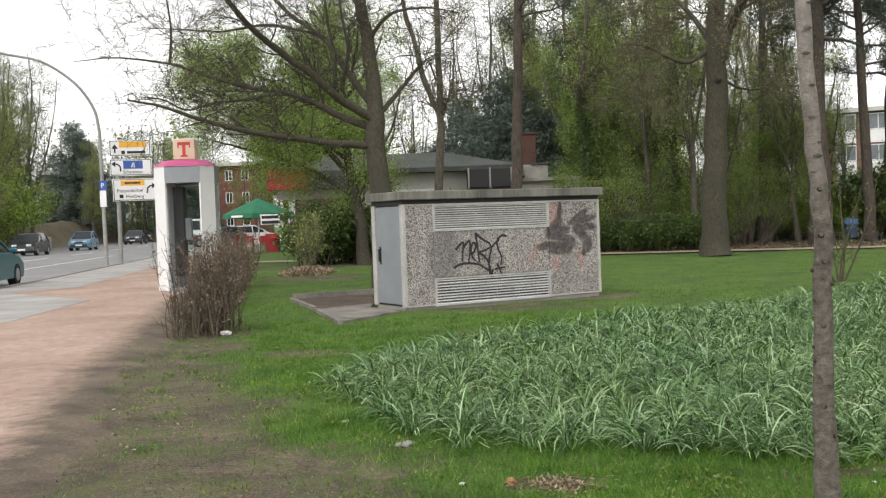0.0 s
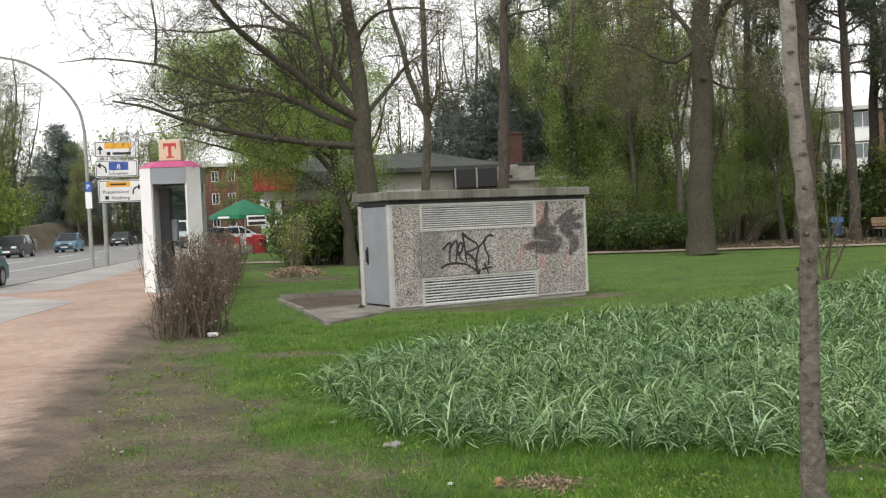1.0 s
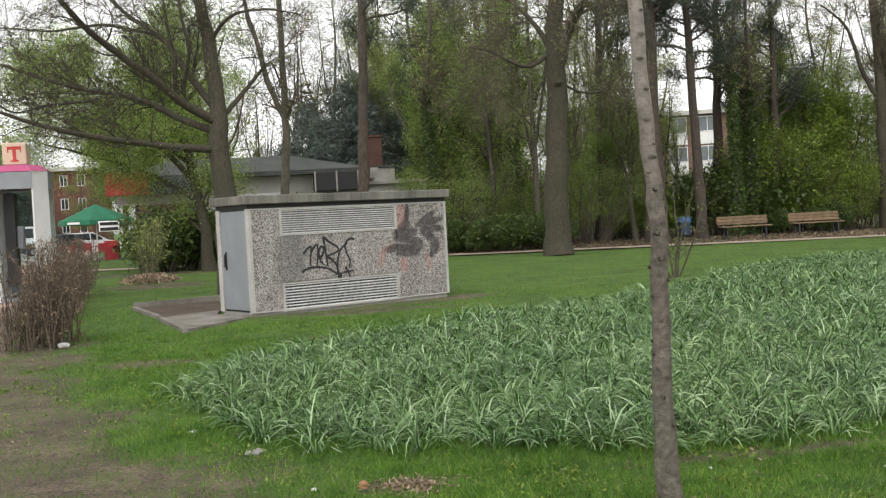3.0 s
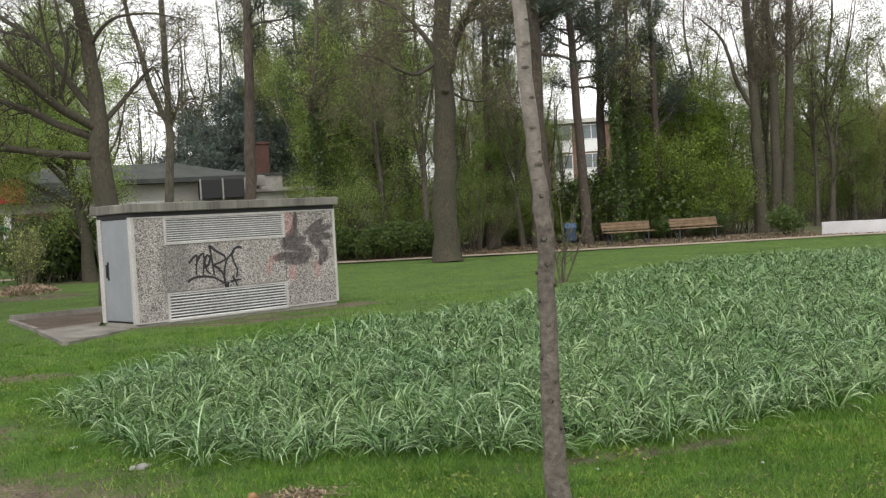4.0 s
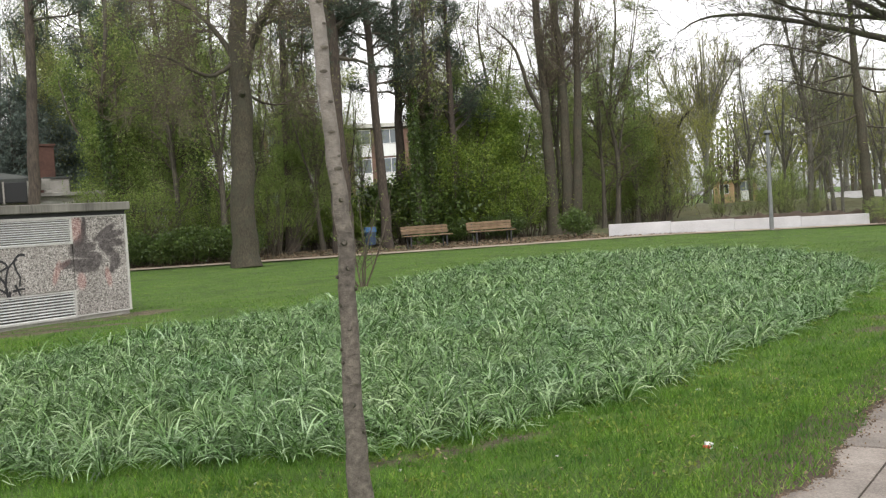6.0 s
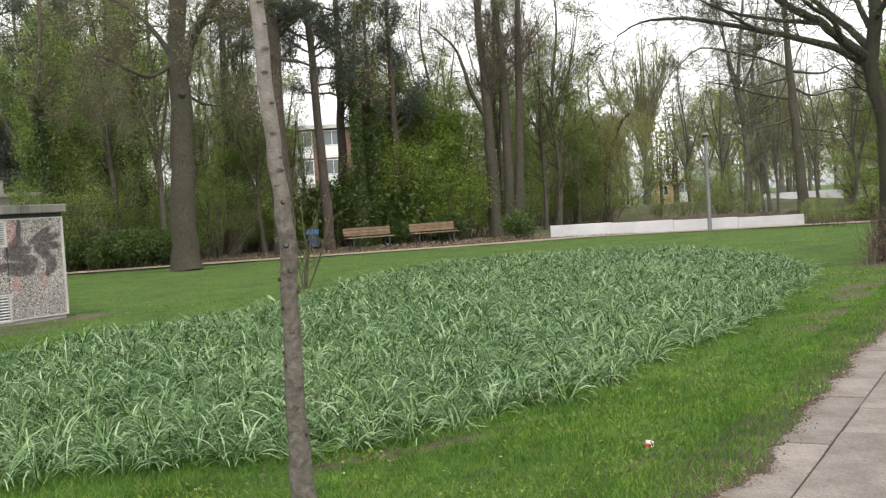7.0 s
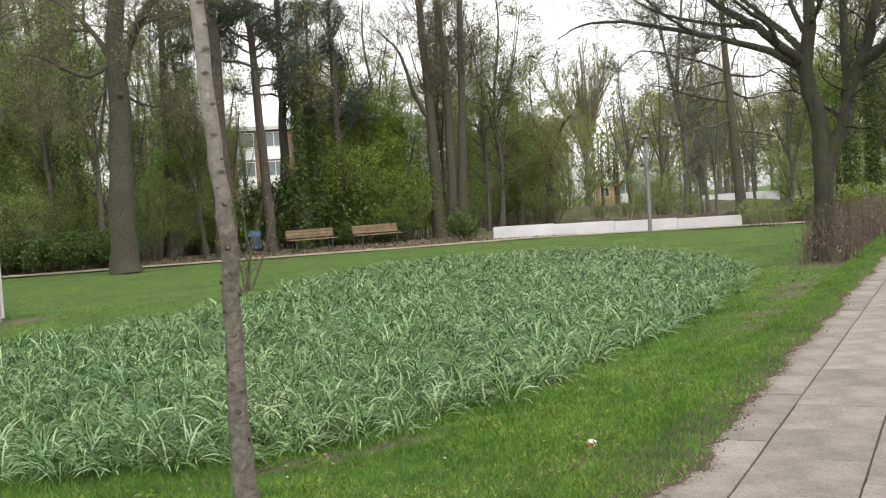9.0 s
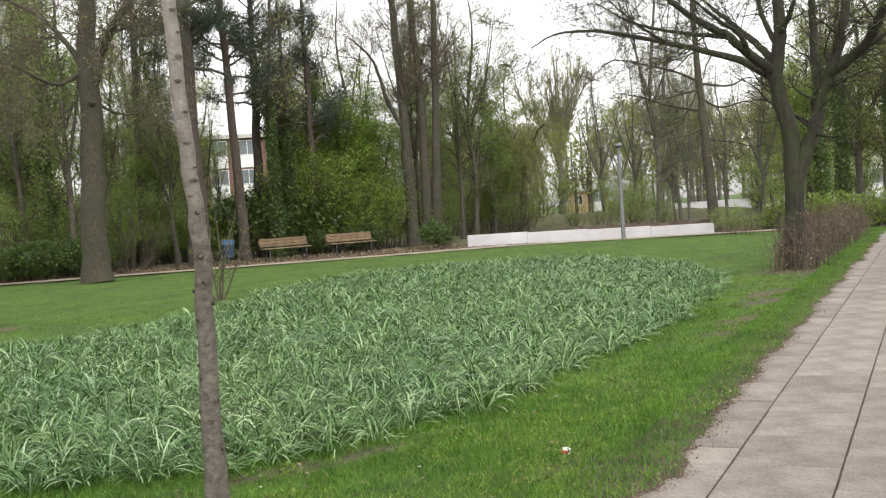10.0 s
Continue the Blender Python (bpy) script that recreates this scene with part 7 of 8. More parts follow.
# ---- undergrowth ----
S_GREEN = shrub(61, polar(10.4, 43), 2.6, 1.6, 14, (12000, 0.075, 0.65, 0.12, M_LEAF_FRESH, 0.3), label="leafy green woodland shrub", group="woodland shrubs")
S_YOUNG = shrub(62, polar(8.2, 39.5), 3.4, 1.7, 16, (10000, 0.065, 0.6, 0.13, M_LEAF_YOUNG, 0.3), label="thin-stemmed shrub in olive spring leaf", group="woodland shrubs")
S_LAUREL = shrub(63, polar(5.4, 37.5), 1.1, 1.3, 16, (7000, 0.085, 0.6, 0.1, M_LEAF_DARK, 0.0), label="low glossy evergreen shrub at the wood's edge", group="evergreen shrubs")
S_BARE = shrub(64, polar(16.0, 41), 3.0, 1.4, 18, (5000, 0.06, 0.55, 0.12, M_LEAF_YOUNG, 0.2), label="twiggy woodland shrub with first small leaves", group="woodland shrubs")
S_BUSH = shrub(68, polar(26.8, 45), 4.3, 2.6, 24, (16000, 0.105, 0.62, 0.2, M_LEAF_FRESH, 0.3), label="large bush in full fresh green leaf", group="woodland shrubs")
rng = np.random.default_rng(78)
for az in np.arange(4.2, 13.8, 0.85):
    x, y = polar(az, 37.0 + 1.0 * float(rng.uniform(0, 1)))
    again(S_LAUREL, x, y, float(rng.uniform(0, 360)), float(rng.uniform(0.75, 1.1)))
for az in np.arange(4.0, 29.6, 0.95):
    for d, lo, hi in ((40.5 if az < 14 else 44.5, 0.7, 1.05), (47.5, 0.9, 1.4)):
        k = (S_GREEN, S_GREEN, S_YOUNG, S_BARE)[int(rng.integers(0, 4))]
        s = float(rng.uniform(lo, hi))
        if 15.5 < az < 23.5:
            s *= 0.72
        if az < 7.4:
            s *= 0.5
        x, y = polar(az + float(rng.uniform(-0.4, 0.4)), d + float(rng.uniform(-1.5, 1.5)))
        again(k, x, y, float(rng.uniform(0, 360)), s)
for az, d, k, s in ((27.6, 47.5, S_BUSH, 0.95), (30.0, 46, S_BUSH, 0.6), (24.2, 44.0, S_LAUREL, 2.6), (23.5, 44.5, S_LAUREL, 2.5), (24.9, 45, S_LAUREL, 2.4), (26.2, 43.6, S_LAUREL, 0.8), (28.6, 43.6, S_LAUREL, 0.9),
                    (33.0, 41, S_LAUREL, 0.9), (33.9, 60, S_YOUNG, 0.9), (35.4, 62, S_YOUNG, 1.0), (36.8, 58, S_BARE, 0.8), (40, 55, S_BARE, 0.5), (31.0, 52, S_YOUNG, 0.9), (32.4, 54, S_YOUNG, 0.9), (43.0, 60, S_BARE, 0.8), (41.4, 52, S_BARE, 0.5), (43.4, 47, S_BARE, 0.6), (44.6, 44, S_BARE, 0.45), (43.6, 88, S_YOUNG, 1.2), (49.9, 70, S_YOUNG, 1.0), (50.6, 66, S_YOUNG, 1.2), (52.2, 62, S_YOUNG, 1.2), (54, 58, S_YOUNG, 1.2),
                    (33.4, 66, S_YOUNG, 1.5), (34.3, 78, S_BARE, 1.3), (35.2, 72, S_YOUNG, 1.7), (36.1, 84, S_GREEN, 1.2), (37.0, 66, S_BARE, 1.4), (37.9, 78, S_YOUNG, 1.3), (42.4, 72, S_YOUNG, 0.9), (43.2, 84, S_BARE, 1.0),
                    (37.6, 70, S_GREEN, 0.6), (48.0, 37, S_YOUNG, 0.3), (48.9, 35, S_BARE, 0.3),
                    (-4.6, 37, S_LAUREL, 1.6), (-3.4, 37.5, S_LAUREL, 1.7), (-5.5, 36.4, S_LAUREL, 1.75), (-6.4, 36.4, S_LAUREL, 1.7), (-7.2, 36.8, S_LAUREL, 1.5), (-2.4, 38, S_LAUREL, 1.5),
                    (-23.8, 84, S_GREEN, 2.3), (-22.9, 85, S_GREEN, 2.2), (-17.6, 128, S_BARE, 1.6), (-16.4, 136, S_LAUREL, 2.0), (-15.6, 140, S_BARE, 1.6)):
    x, y = polar(az, d)
    again(k, x, y, float(rng.uniform(0, 360)), s)
shrub(67, (0.4, 18.9), 2.05, 0.8, 10, (700, 0.06, 0.55, 0.05, M_LEAF_YOUNG, 0), label="sprouting shrub behind the substation", levels=1)
shrub(65, (-4.3, 32.8), 1.85, 0.3, 22, (1300, 0.065, 0.5, 0.04, M_LEAF_LIME, -0.5), twig=M_TWIG_PALE, base=0.3, label="round shrub in bright yellow-green leaf")
# young staked shrub on the lawn
shrub(66, (7.1, 18.9), 2.0, 0.16, 5, (600, 0.04, 0.5, 0.04, M_LEAF_YOUNG, 0), label="young thin-stemmed shrub with first yellow leaves", levels=1)


# ---- twig hedges ----
def twig_hedge(seed, line, width, height, stems, label, leaf=None, name="hedge", twig=None):
    rng = np.random.default_rng(seed)
    root = thing(name, pose(line[0][0], line[0][1], 0), label, "hedge")
    c = smooth_line([(x - line[0][0], y - line[0][1], 0) for x, y in line], 60)
    f = rng.uniform(0, 59, stems)
    i = np.minimum(f.astype(int), 58)
    foot = c[i] * (1 - (f - i)[:, None]) + c[i + 1] * (f - i)[:, None]
    foot[:, :2] += rng.uniform(-width / 2, width / 2, (stems, 2))
    foot[:, 2] = -0.03
    d = unit(np.stack([rng.normal(0, 0.07, stems), rng.normal(0, 0.07, stems), np.ones(stems)], 1))
    ln = height * rng.uniform(0.4, 1.05, stems)
    pts, p = [foot], foot
    for j in range(5):
        d = unit(d + rng.normal(0, 0.14, (stems, 3)) + [0, 0, 0.2])
        p = p + d * (ln / 5)[:, None]
        pts.append(p)
    P = np.stack(pts, 1)
    R = np.linspace(1, 0.3, 6)[None] * rng.uniform(0.006, 0.014, (stems, 1))
    p2, r2 = sprout(rng, P, R, stems * 9, 0.1, 0.32, 60, 0.03, 4, 0.2, 0.2, 0.6, 0.4, rmin=0.003)
    p3, r3 = sprout(rng, p2, r2, stems * 6, 0.08, 0.25, 45, 0.2, 3, 0.2, 0.2, 0.6, 0.3, rmin=0.0025)
    v, q = gather([tubes(P, R, 4), tubes(p2, r2, 3), tubes(p3, r3, 3)])
    tagged(np_part("twig_mass", v, q, twig or M_TWIG_HEDGE, root), kind="stuff")
    if leaf:
        n, size, m = leaf
        pos = along(rng, p3, n, 0.02)
        v, q = leaf_quads(rng, pos[pos[:, 2] < height * 1.02], size, 0.6)
        np_part("leaves", v, q, m, root)
    return root


twig_hedge(71, [(-3.22, 13.5), (-3.15, 13.7), (-3.2, 14.3), (-3.3, 15.0)], 0.74, 1.3, 130, "leafless brown twig hedge at the footway's corner", (3500, 0.034, M_DEADLEAF))
twig_hedge(74, [(-3.75, 17.4), (-4.15, 20.0), (-4.9, 24.5), (-5.5, 29.0)], 0.6, 1.3, 240, "leafless brown twig hedge along the footway", (5000, 0.04, M_DEADLEAF))
twig_hedge(72, [(14.2, 11.5), (18.0, 13.9), (22.5, 16.6), (28.0, 20.2)], 0.85, 0.98, 420, "leafless brown twig hedge along the paved path", (7000, 0.035, M_DEADLEAF))
twig_hedge(73, [(30.7, 25.6), (30.7, 23.5), (30.4, 20.5), (29.6, 17.0)], 1.1, 1.2, 420, "fresh green clipped hedge", (50000, 0.06, M_LEAF_HEDGE), "green_hedge")


# ---- planted bed of strap leaves ----
def strap_clumps(rng, centres, n_leaf, length, width, seg=4):
    """Arching strap leaves that rise and bend over."""
    m = len(centres)
    c = np.repeat(centres, n_leaf, 0)
    n = len(c)
    a = rng.uniform(0, 2 * np.pi, n)
    out = np.stack([np.cos(a), np.sin(a), np.zeros(n)], 1)
    side = np.stack([-np.sin(a), np.cos(a), np.zeros(n)], 1)
    ln = length * rng.uniform(0.75, 1.15, n) * np.repeat(rng.uniform(0.8, 1.15, m), n_leaf)
    steep = np.radians(88 - 50 * rng.uniform(0.0, 1, n) ** 0.9)
    bend = np.radians(rng.uniform(55, 145, n))
    p = c + out * rng.uniform(0, 0.035, n)[:, None] + side * rng.uniform(-0.03, 0.03, n)[:, None]
    rows = []
    w0 = width * rng.uniform(0.75, 1.25, n)
    twist = rng.normal(0, 0.35, n)
    for j in range(seg + 1):
        f = j / seg
        el = steep - bend * f ** 1.6
        if j:
            p = p + (out * np.cos(el)[:, None] + np.array([0, 0, 1.0]) * np.sin(el)[:, None]) * (ln / seg)[:, None]
            p[:, 2] = np.maximum(p[:, 2], 0.012)
        w = w0 * (0.75 + 0.5 * f if f < 0.5 else 1.0) * (1 - max(0, (f - 0.55) / 0.45) ** 1.6 * 0.93)
        up = -out * np.sin(el)[:, None] + np.array([0, 0, 1.0]) * np.cos(el)[:, None]
        s = side * np.cos(twist)[:, None] + up * np.sin(twist)[:, None]
        rows.append(np.stack([p - s * w[:, None] / 2, p + s * w[:, None] / 2], 1))
    v = np.stack(rows, 1).reshape(n, -1, 3)
    k = 2 * (seg + 1)
    q = np.stack([[2 * j, 2 * j + 1, 2 * j + 3, 2 * j + 2] for j in range(seg)])
    faces = (np.arange(n)[:, None, None] * k + q[None]).reshape(-1, 4)
    return v.reshape(-1, 3), faces


def scatter(rng, spacing, x0, x1, y0, y1, keep):
    xs, ys = np.meshgrid(np.arange(x0, x1, spacing), np.arange(y0, y1, spacing))
    x = xs.ravel() + rng.uniform(-0.45, 0.45, xs.size) * spacing
    y = ys.ravel() + rng.uniform(-0.45, 0.45, xs.size) * spacing
    k = keep(x, y)
    return np.stack([x[k], y[k], ground_z(x[k], y[k]) - 0.003], 1)


def flower_bed():
    rng = np.random.default_rng(81)

    def keep(lo, hi, share):
        def f(x, y):
            d = np.hypot(x, y)
            gap = edge_gap(BED, x, y)
            lump = np.sin(x * 1.9 + 1.3) * np.sin(y * 1.6 + 0.4) + np.sin(x * 0.7 - y * 1.1)
            return inside(BED, x, y) & (d >= lo) & (d < hi) & (rng.uniform(0, 1, len(x)) < share - 0.22 * (lump < -1.0) - 0.3 * (gap < 0.22))
        return f
    pieces = []
    for lo, hi, sp, share, nl, ln, w, seg in ((0, 9.5, 0.19, 0.97, 38, 0.32, 0.0088, 5), (9.5, 14.5, 0.21, 0.97, 30, 0.32, 0.0112, 4), (14.5, 40, 0.24, 1.0, 24, 0.32, 0.0145, 3)):
        c = scatter(rng, sp, -2, 17.5, 5, 24, keep(lo, hi, share))
        pieces.append(strap_clumps(rng, c, nl, ln, w, seg))
    v, f = gather(pieces)
    ob = np_part("strap_leaf_bed", v, f, M_STRAP)
    tagged(ob, "dense bed of arching blue-green strap leaves", "plants", kind="stuff")


flower_bed()


def blades(rng, pos, length, width, lean=0.5):
    n = len(pos)
    a = rng.uniform(0, 2 * np.pi, n)
    s = np.stack([np.cos(a), np.sin(a), np.zeros(n)], 1) * width / 2
    d = unit(np.stack([rng.normal(0, lean, n), rng.normal(0, lean, n), np.ones(n)], 1))
    ln = length * rng.uniform(0.5, 1.3, n)
    v = np.stack([pos - s, pos + s, pos + d * ln[:, None]], 1).reshape(-1, 3)
    return v, np.arange(3 * n).reshape(n, 3)


def soil_at(x, y):
    return np.clip(trodden(x, y), 0, 1)


def lawn():
    rng = np.random.default_rng(82)
    px, py = np.array(PATH_LINE).T
    fx, fy = np.array(FOOTWAY_EDGE).T

    def keep(lo, hi, share, near_pave):
        def f(x, y):
            d = np.hypot(x, y)
            v = (x - PAVE_O.x) * PAVE_V.x + (y - PAVE_O.y) * PAVE_V.y
            patch = 0.5 + 0.5 * np.sin(x * 2.3 + 1.0 + np.sin(y * 3.1)) * np.sin(y * 2.7 + np.sin(x * 1.9))
            su = (x + 0.62) * 0.8646 + (y - 15.9) * 0.5024
            sv = -(x + 0.62) * 0.5024 + (y - 15.9) * 0.8646
            station = (su > -0.1) & (su < 3.9) & (sv > -0.1) & (sv < 1.2)
            ap = inside([(-1.44, 14.3), (-0.65, 15.75), (-1.1, 17.0), (-1.3, 19.95), (-2.88, 19.2)], x, y)
            az = np.degrees(np.arctan2(x, y))
            return (d >= lo) & (d < hi) & (az > -27) & (az < 60) & (v < -0.22 - 0.2 * patch) & (x > np.interp(y, fy, fx) + 0.15 + 0.4 * patch) & (y < np.interp(x, px, py) - 0.08) & ~station & ~ap \
                & (rng.uniform(0, 1, len(x)) < share * (0.5 + 0.6 * patch) * np.clip(1.05 - 1.25 * soil_at(x, y), 0.05, 1)) & ~(inside(BED, x, y) & (edge_gap(BED, x, y) > 0.5))
        return f
    pieces = []
    for lo, hi, sp, share, ln, w in ((3.9, 7.5, 0.0132, 1.0, 0.055, 0.0058), (7.5, 13.0, 0.024, 0.95, 0.055, 0.008), (13, 19, 0.045, 0.85, 0.045, 0.01), (19, 28, 0.075, 0.8, 0.032, 0.014), (28, 40, 0.12, 0.7, 0.03, 0.02)):
        r = hi
        pts = scatter(rng, sp, -9, min(r, 30), 2.5, min(r, 40), keep(lo, hi, share, True))
        pieces.append(blades(rng, pts, ln, w, 0.8))
    # taller tufts
    c = scatter(rng, 0.24, -3.4, 14, 3.2, 15, keep(4.0, 15.0, 0.85, True))
    m = len(c)
    pos = np.repeat(c, 70, 0)
    pos[:, :2] += rng.normal(0, 1, (m * 70, 2)) * np.repeat(rng.uniform(0.03, 0.13, m), 70)[:, None]
    ok = ((pos[:, 0] - PAVE_O.x) * PAVE_V.x + (pos[:, 1] - PAVE_O.y) * PAVE_V.y) < -0.2
    pieces.append(blades(rng, pos[ok], 0.075, 0.0055, 0.9))
    v, f = gather(pieces)
    ob = np_part("lawn_grass", v, f, M_GRASS)
    tagged(ob, "short uneven spring grass", "grass", kind="stuff")


lawn()


def scattered_leaves():
    """Fallen leaves on the wood's floor, under the hedges and by the bed."""
    rng = np.random.default_rng(83)
    px, py = np.array(PATH_LINE).T
    x = rng.uniform(3, 24, 9000)
    y = np.interp(x, px, py) + 1.5 + rng.uniform(0, 1, 9000) ** 1.5 * 7
    far = np.stack([x, y, np.full(9000, 0.0)], 1)
    near = []
    for cx, cy, r, n in ((0.55, 5.32, 0.12, 200), (-3.3, 13.7, 0.55, 500), (14.7, 11.7, 0.8, 500), (-3.4, 27.0, 1.2, 600), (1.7, 4.6, 0.2, 40), (2.6, 5.7, 0.7, 120), (-1.6, 7.5, 1.2, 120), (4.2, 4.6, 0.9, 70), (8.5, 7.6, 1.0, 120)):
        near.append(np.stack([cx + rng.normal(0, r, n), cy + rng.normal(0, r * 0.6, n), np.full(n, 0.004)], 1))
    s = rng.uniform(-3, 22, 900)
    e = -0.32 + rng.normal(0, 0.07, 900)
    near.append(np.stack([PAVE_O.x + s * PAVE_U.x + e * PAVE_V.x, PAVE_O.y + s * PAVE_U.y + e * PAVE_V.y, np.full(900, 0.1)], 1))
    s, e = rng.uniform(-2, 15, 500), rng.uniform(-2.2, -0.3, 500)
    near.append(np.stack([PAVE_O.x + s * PAVE_U.x + e * PAVE_V.x, PAVE_O.y + s * PAVE_U.y + e * PAVE_V.y, np.full(500, 0.02)], 1))
    v1, f1 = leaf_quads(rng, far, 0.1, 0.6, 1.5)
    v2, f2 = leaf_quads(rng, np.vstack(near), 0.038, 0.6, 2.5)
    v, f = gather([(v1, f1), (v2, f2)])
    v[:, 2] = np.where(v[:, 1] < 26, np.maximum(ground_z(v[:, 0], v[:, 1]), -0.03) + 0.004 + np.abs(v[:, 2]) * 0.5, np.abs(v[:, 2]) * 0.5)
    ob = np_part("fallen_leaves", v, f, M_DEADLEAF)
    tagged(ob, "scattered dry brown fallen leaves", "leaves", kind="stuff")


scattered_leaves()


def weeds():
    """Low clover and rosettes in the worn ground."""
    rng = np.random.default_rng(85)
    c = np.stack([rng.uniform(-3.2, 0.2, 120), rng.uniform(4.6, 12.5, 120), np.zeros(120)], 1)
    s, e = rng.uniform(-2, 14, 130), rng.uniform(-1.9, -0.55, 130)
    c = np.vstack([c, np.stack([PAVE_O.x + s * PAVE_U.x + e * PAVE_V.x, PAVE_O.y + s * PAVE_U.y + e * PAVE_V.y, np.zeros(130)], 1)])
    c = np.vstack([c, np.stack([rng.uniform(0, 5, 60), rng.uniform(4.2, 5.6, 60), np.zeros(60)], 1)])
    c = c[(c[:, 0] > np.interp(c[:, 1], [p[1] for p in FOOTWAY_EDGE], [p[0] for p in FOOTWAY_EDGE]) + 0.5) & (rng.uniform(0, 1, len(c)) > 0.75 * soil_at(c[:, 0], c[:, 1]))]
    pos = np.repeat(c, 42, 0) + rng.normal(0, 1, (len(c) * 42, 3)) * np.repeat(rng.uniform(0.02, 0.13, len(c)), 42)[:, None] * [1, 1, 0]
    pos[:, 2] = ground_z(pos[:, 0], pos[:, 1]) + rng.uniform(0.0, 0.035, len(pos))
    v, f = leaf_quads(rng, pos, 0.026, 0.6, 1.6, -0.5)
    ob = np_part("lawn_weeds", v, f, M_LEAF_FRESH)
    tagged(ob, "low clover and weeds in trodden soil", "weeds", kind="stuff")


weeds()


M_CRUMB = leafy("soil_crumb", [(0, (0.07, 0.0518, 0.035)), (0.55, (0.154, 0.115, 0.0784)), (0.9, (0.28, 0.217, 0.154)), (1, (0.532, 0.462, 0.35))], 0.05, 0.9)


def crumbs():
    """Clods, grit and bits of bark lying on the worn ground."""
    rng = np.random.default_rng(86)
    n = 26000
    x, y = rng.uniform(-3.6, 12, n), 4.2 + 9.5 * rng.uniform(0, 1, n) ** 1.3
    edge = (x - PAVE_O.x) * PAVE_V.x + (y - PAVE_O.y) * PAVE_V.y
    k = (rng.uniform(0, 1, n) < 0.08 + 0.9 * soil_at(x, y)) & (edge < -0.2) & ~inside(BED, x, y) & (x > -0.38 * y * 0.5 - 1.85)
    pos = np.stack([x[k], y[k], ground_z(x[k], y[k]) + 0.002], 1)
    half = len(pos) // 3
    v, f = gather([leaf_quads(rng, pos[:half], 0.015, 0.8, 1.5, -0.4), leaf_quads(rng, pos[half:], 0.014, 0.7, 2.0, -0.4)])
    ob = np_part("soil_crumbs", v, f, M_CRUMB)
    tagged(ob, "crumbs of soil, bark and grit", "debris", kind="stuff")


crumbs()


def mulch_mound():
    """Low heap of pale wood chips round the lime-green shrub."""
    rng = np.random.default_rng(87)
    n = 2600
    r, a = np.sqrt(rng.uniform(0, 1, n)), rng.uniform(0, 2 * np.pi, n)
    pos = np.stack([-3.85 + 0.8 * r * np.cos(a), 29.6 + 1.1 * r * np.sin(a), 0.16 * (1 - r ** 2) - 0.02], 1)
    n = 160
    near = np.stack([0.55 + rng.normal(0, 0.09, n), 5.3 + rng.normal(0, 0.11, n), np.zeros(n)], 1)
    near[:, 2] = ground_z(near[:, 0], near[:, 1]) + rng.uniform(0.005, 0.02, n)
    v, f = gather([leaf_quads(rng, pos, 0.09, 0.45, 1.2), leaf_quads(rng, near, 0.034, 0.35, 2.5)])
    ob = np_part("mulch_mound", v, f, M_CHIPS)
    tagged(ob, "low heaps of pale wood chips", "mulch", kind="stuff")


M_CHIPS = leafy("wood_chips", [(0, (0.16, 0.11, 0.07)), (0.6, (0.3, 0.22, 0.15)), (1, (0.45, 0.36, 0.26))], 0.05, 0.85)
mulch_mound()


# ---- far woods that close the distance ----
def far_woods():
    rng = np.random.default_rng(84)
    n = 640
    az = np.radians(rng.uniform(-75, 110, n))
    d = rng.uniform(125, 190, n)
    h = rng.uniform(7, 14, n)
    foot = np.stack([d * np.sin(az), d * np.cos(az), np.zeros(n)], 1)
    ok = ~((np.abs(np.degrees(az) + 7) < 5))
    foot, h = foot[ok], h[ok]
    n = len(foot)
    P = foot[:, None] + np.stack([np.zeros((n, 4)), np.zeros((n, 4)), h[:, None] * np.linspace(-0.02, 1, 4)], -1)
    R = np.linspace(0.25, 0.05, 4)[None] * np.ones((n, 1))
    p2, r2 = sprout(rng, P, R, n * 14, 2, 5, 45, 0.15, 4, 0.4, 0.15, 0.4, rmin=0.05)
    v, q = gather([tubes(P, R, 4), tubes(p2, r2, 3)])
    ob = np_part("far_woods", v, q, M_TWIG)
    tagged(ob, "distant bare trees closing the view", "woods", kind="stuff")
    v, q = leaf_quads(rng, along(rng, p2, 110000, 0.9), 0.42, 0.7, 0.3, 0, True)
    ob = np_part("far_foliage", v, q, M_LEAF_OLIVE)
    tagged(ob, "distant olive spring foliage", "woods", kind="stuff")


far_woods()


# ---- banks ----
def bank(name, line, width, height, material, label):
    """A long rounded rise that follows a line."""
    rng = np.random.default_rng(len(line))
    n = 60
    c = smooth_line([(*p, 0) for p in line], n)
    d = unit(np.gradient(c, axis=0))
    side = np.stack([-d[:, 1], d[:, 0], np.zeros(n)], 1)
    rows = []
    for f in np.linspace(-1, 1, 13):
        p = c + side * f * width / 2
        p[:, 2] = height * (math.cos(f * math.pi) * 0.5 + 0.5) * np.sin(np.linspace(0.15, math.pi - 0.15, n)) ** 0.5 - 0.06 + (rng.normal(0, 0.05, n) if abs(f) < 0.9 else 0)
        rows.append(p)
    v = np.stack(rows, 1).reshape(-1, 3)
    i = (np.arange(n - 1)[:, None] * 13 + np.arange(12)[None]).ravel()
    tagged(np_part(name, v, np.stack([i, i + 1, i + 14, i + 13], -1), material, None, True), label, "bank", kind="structure")


bank("ground_embankment", [(-36.8, 84), (-38.6, 100), (-40.6, 118), (-42, 134), (-39, 146), (-31, 153)], 7, 2.9, M_BANK, "brown leaf-littered embankment across the road")
bank("ground_far_bank", [(32, 62), (40, 58), (48, 53), (56, 46)], 9, 0.75, M_ROUGHBANK, "low rough grassy bank beyond the white wall")
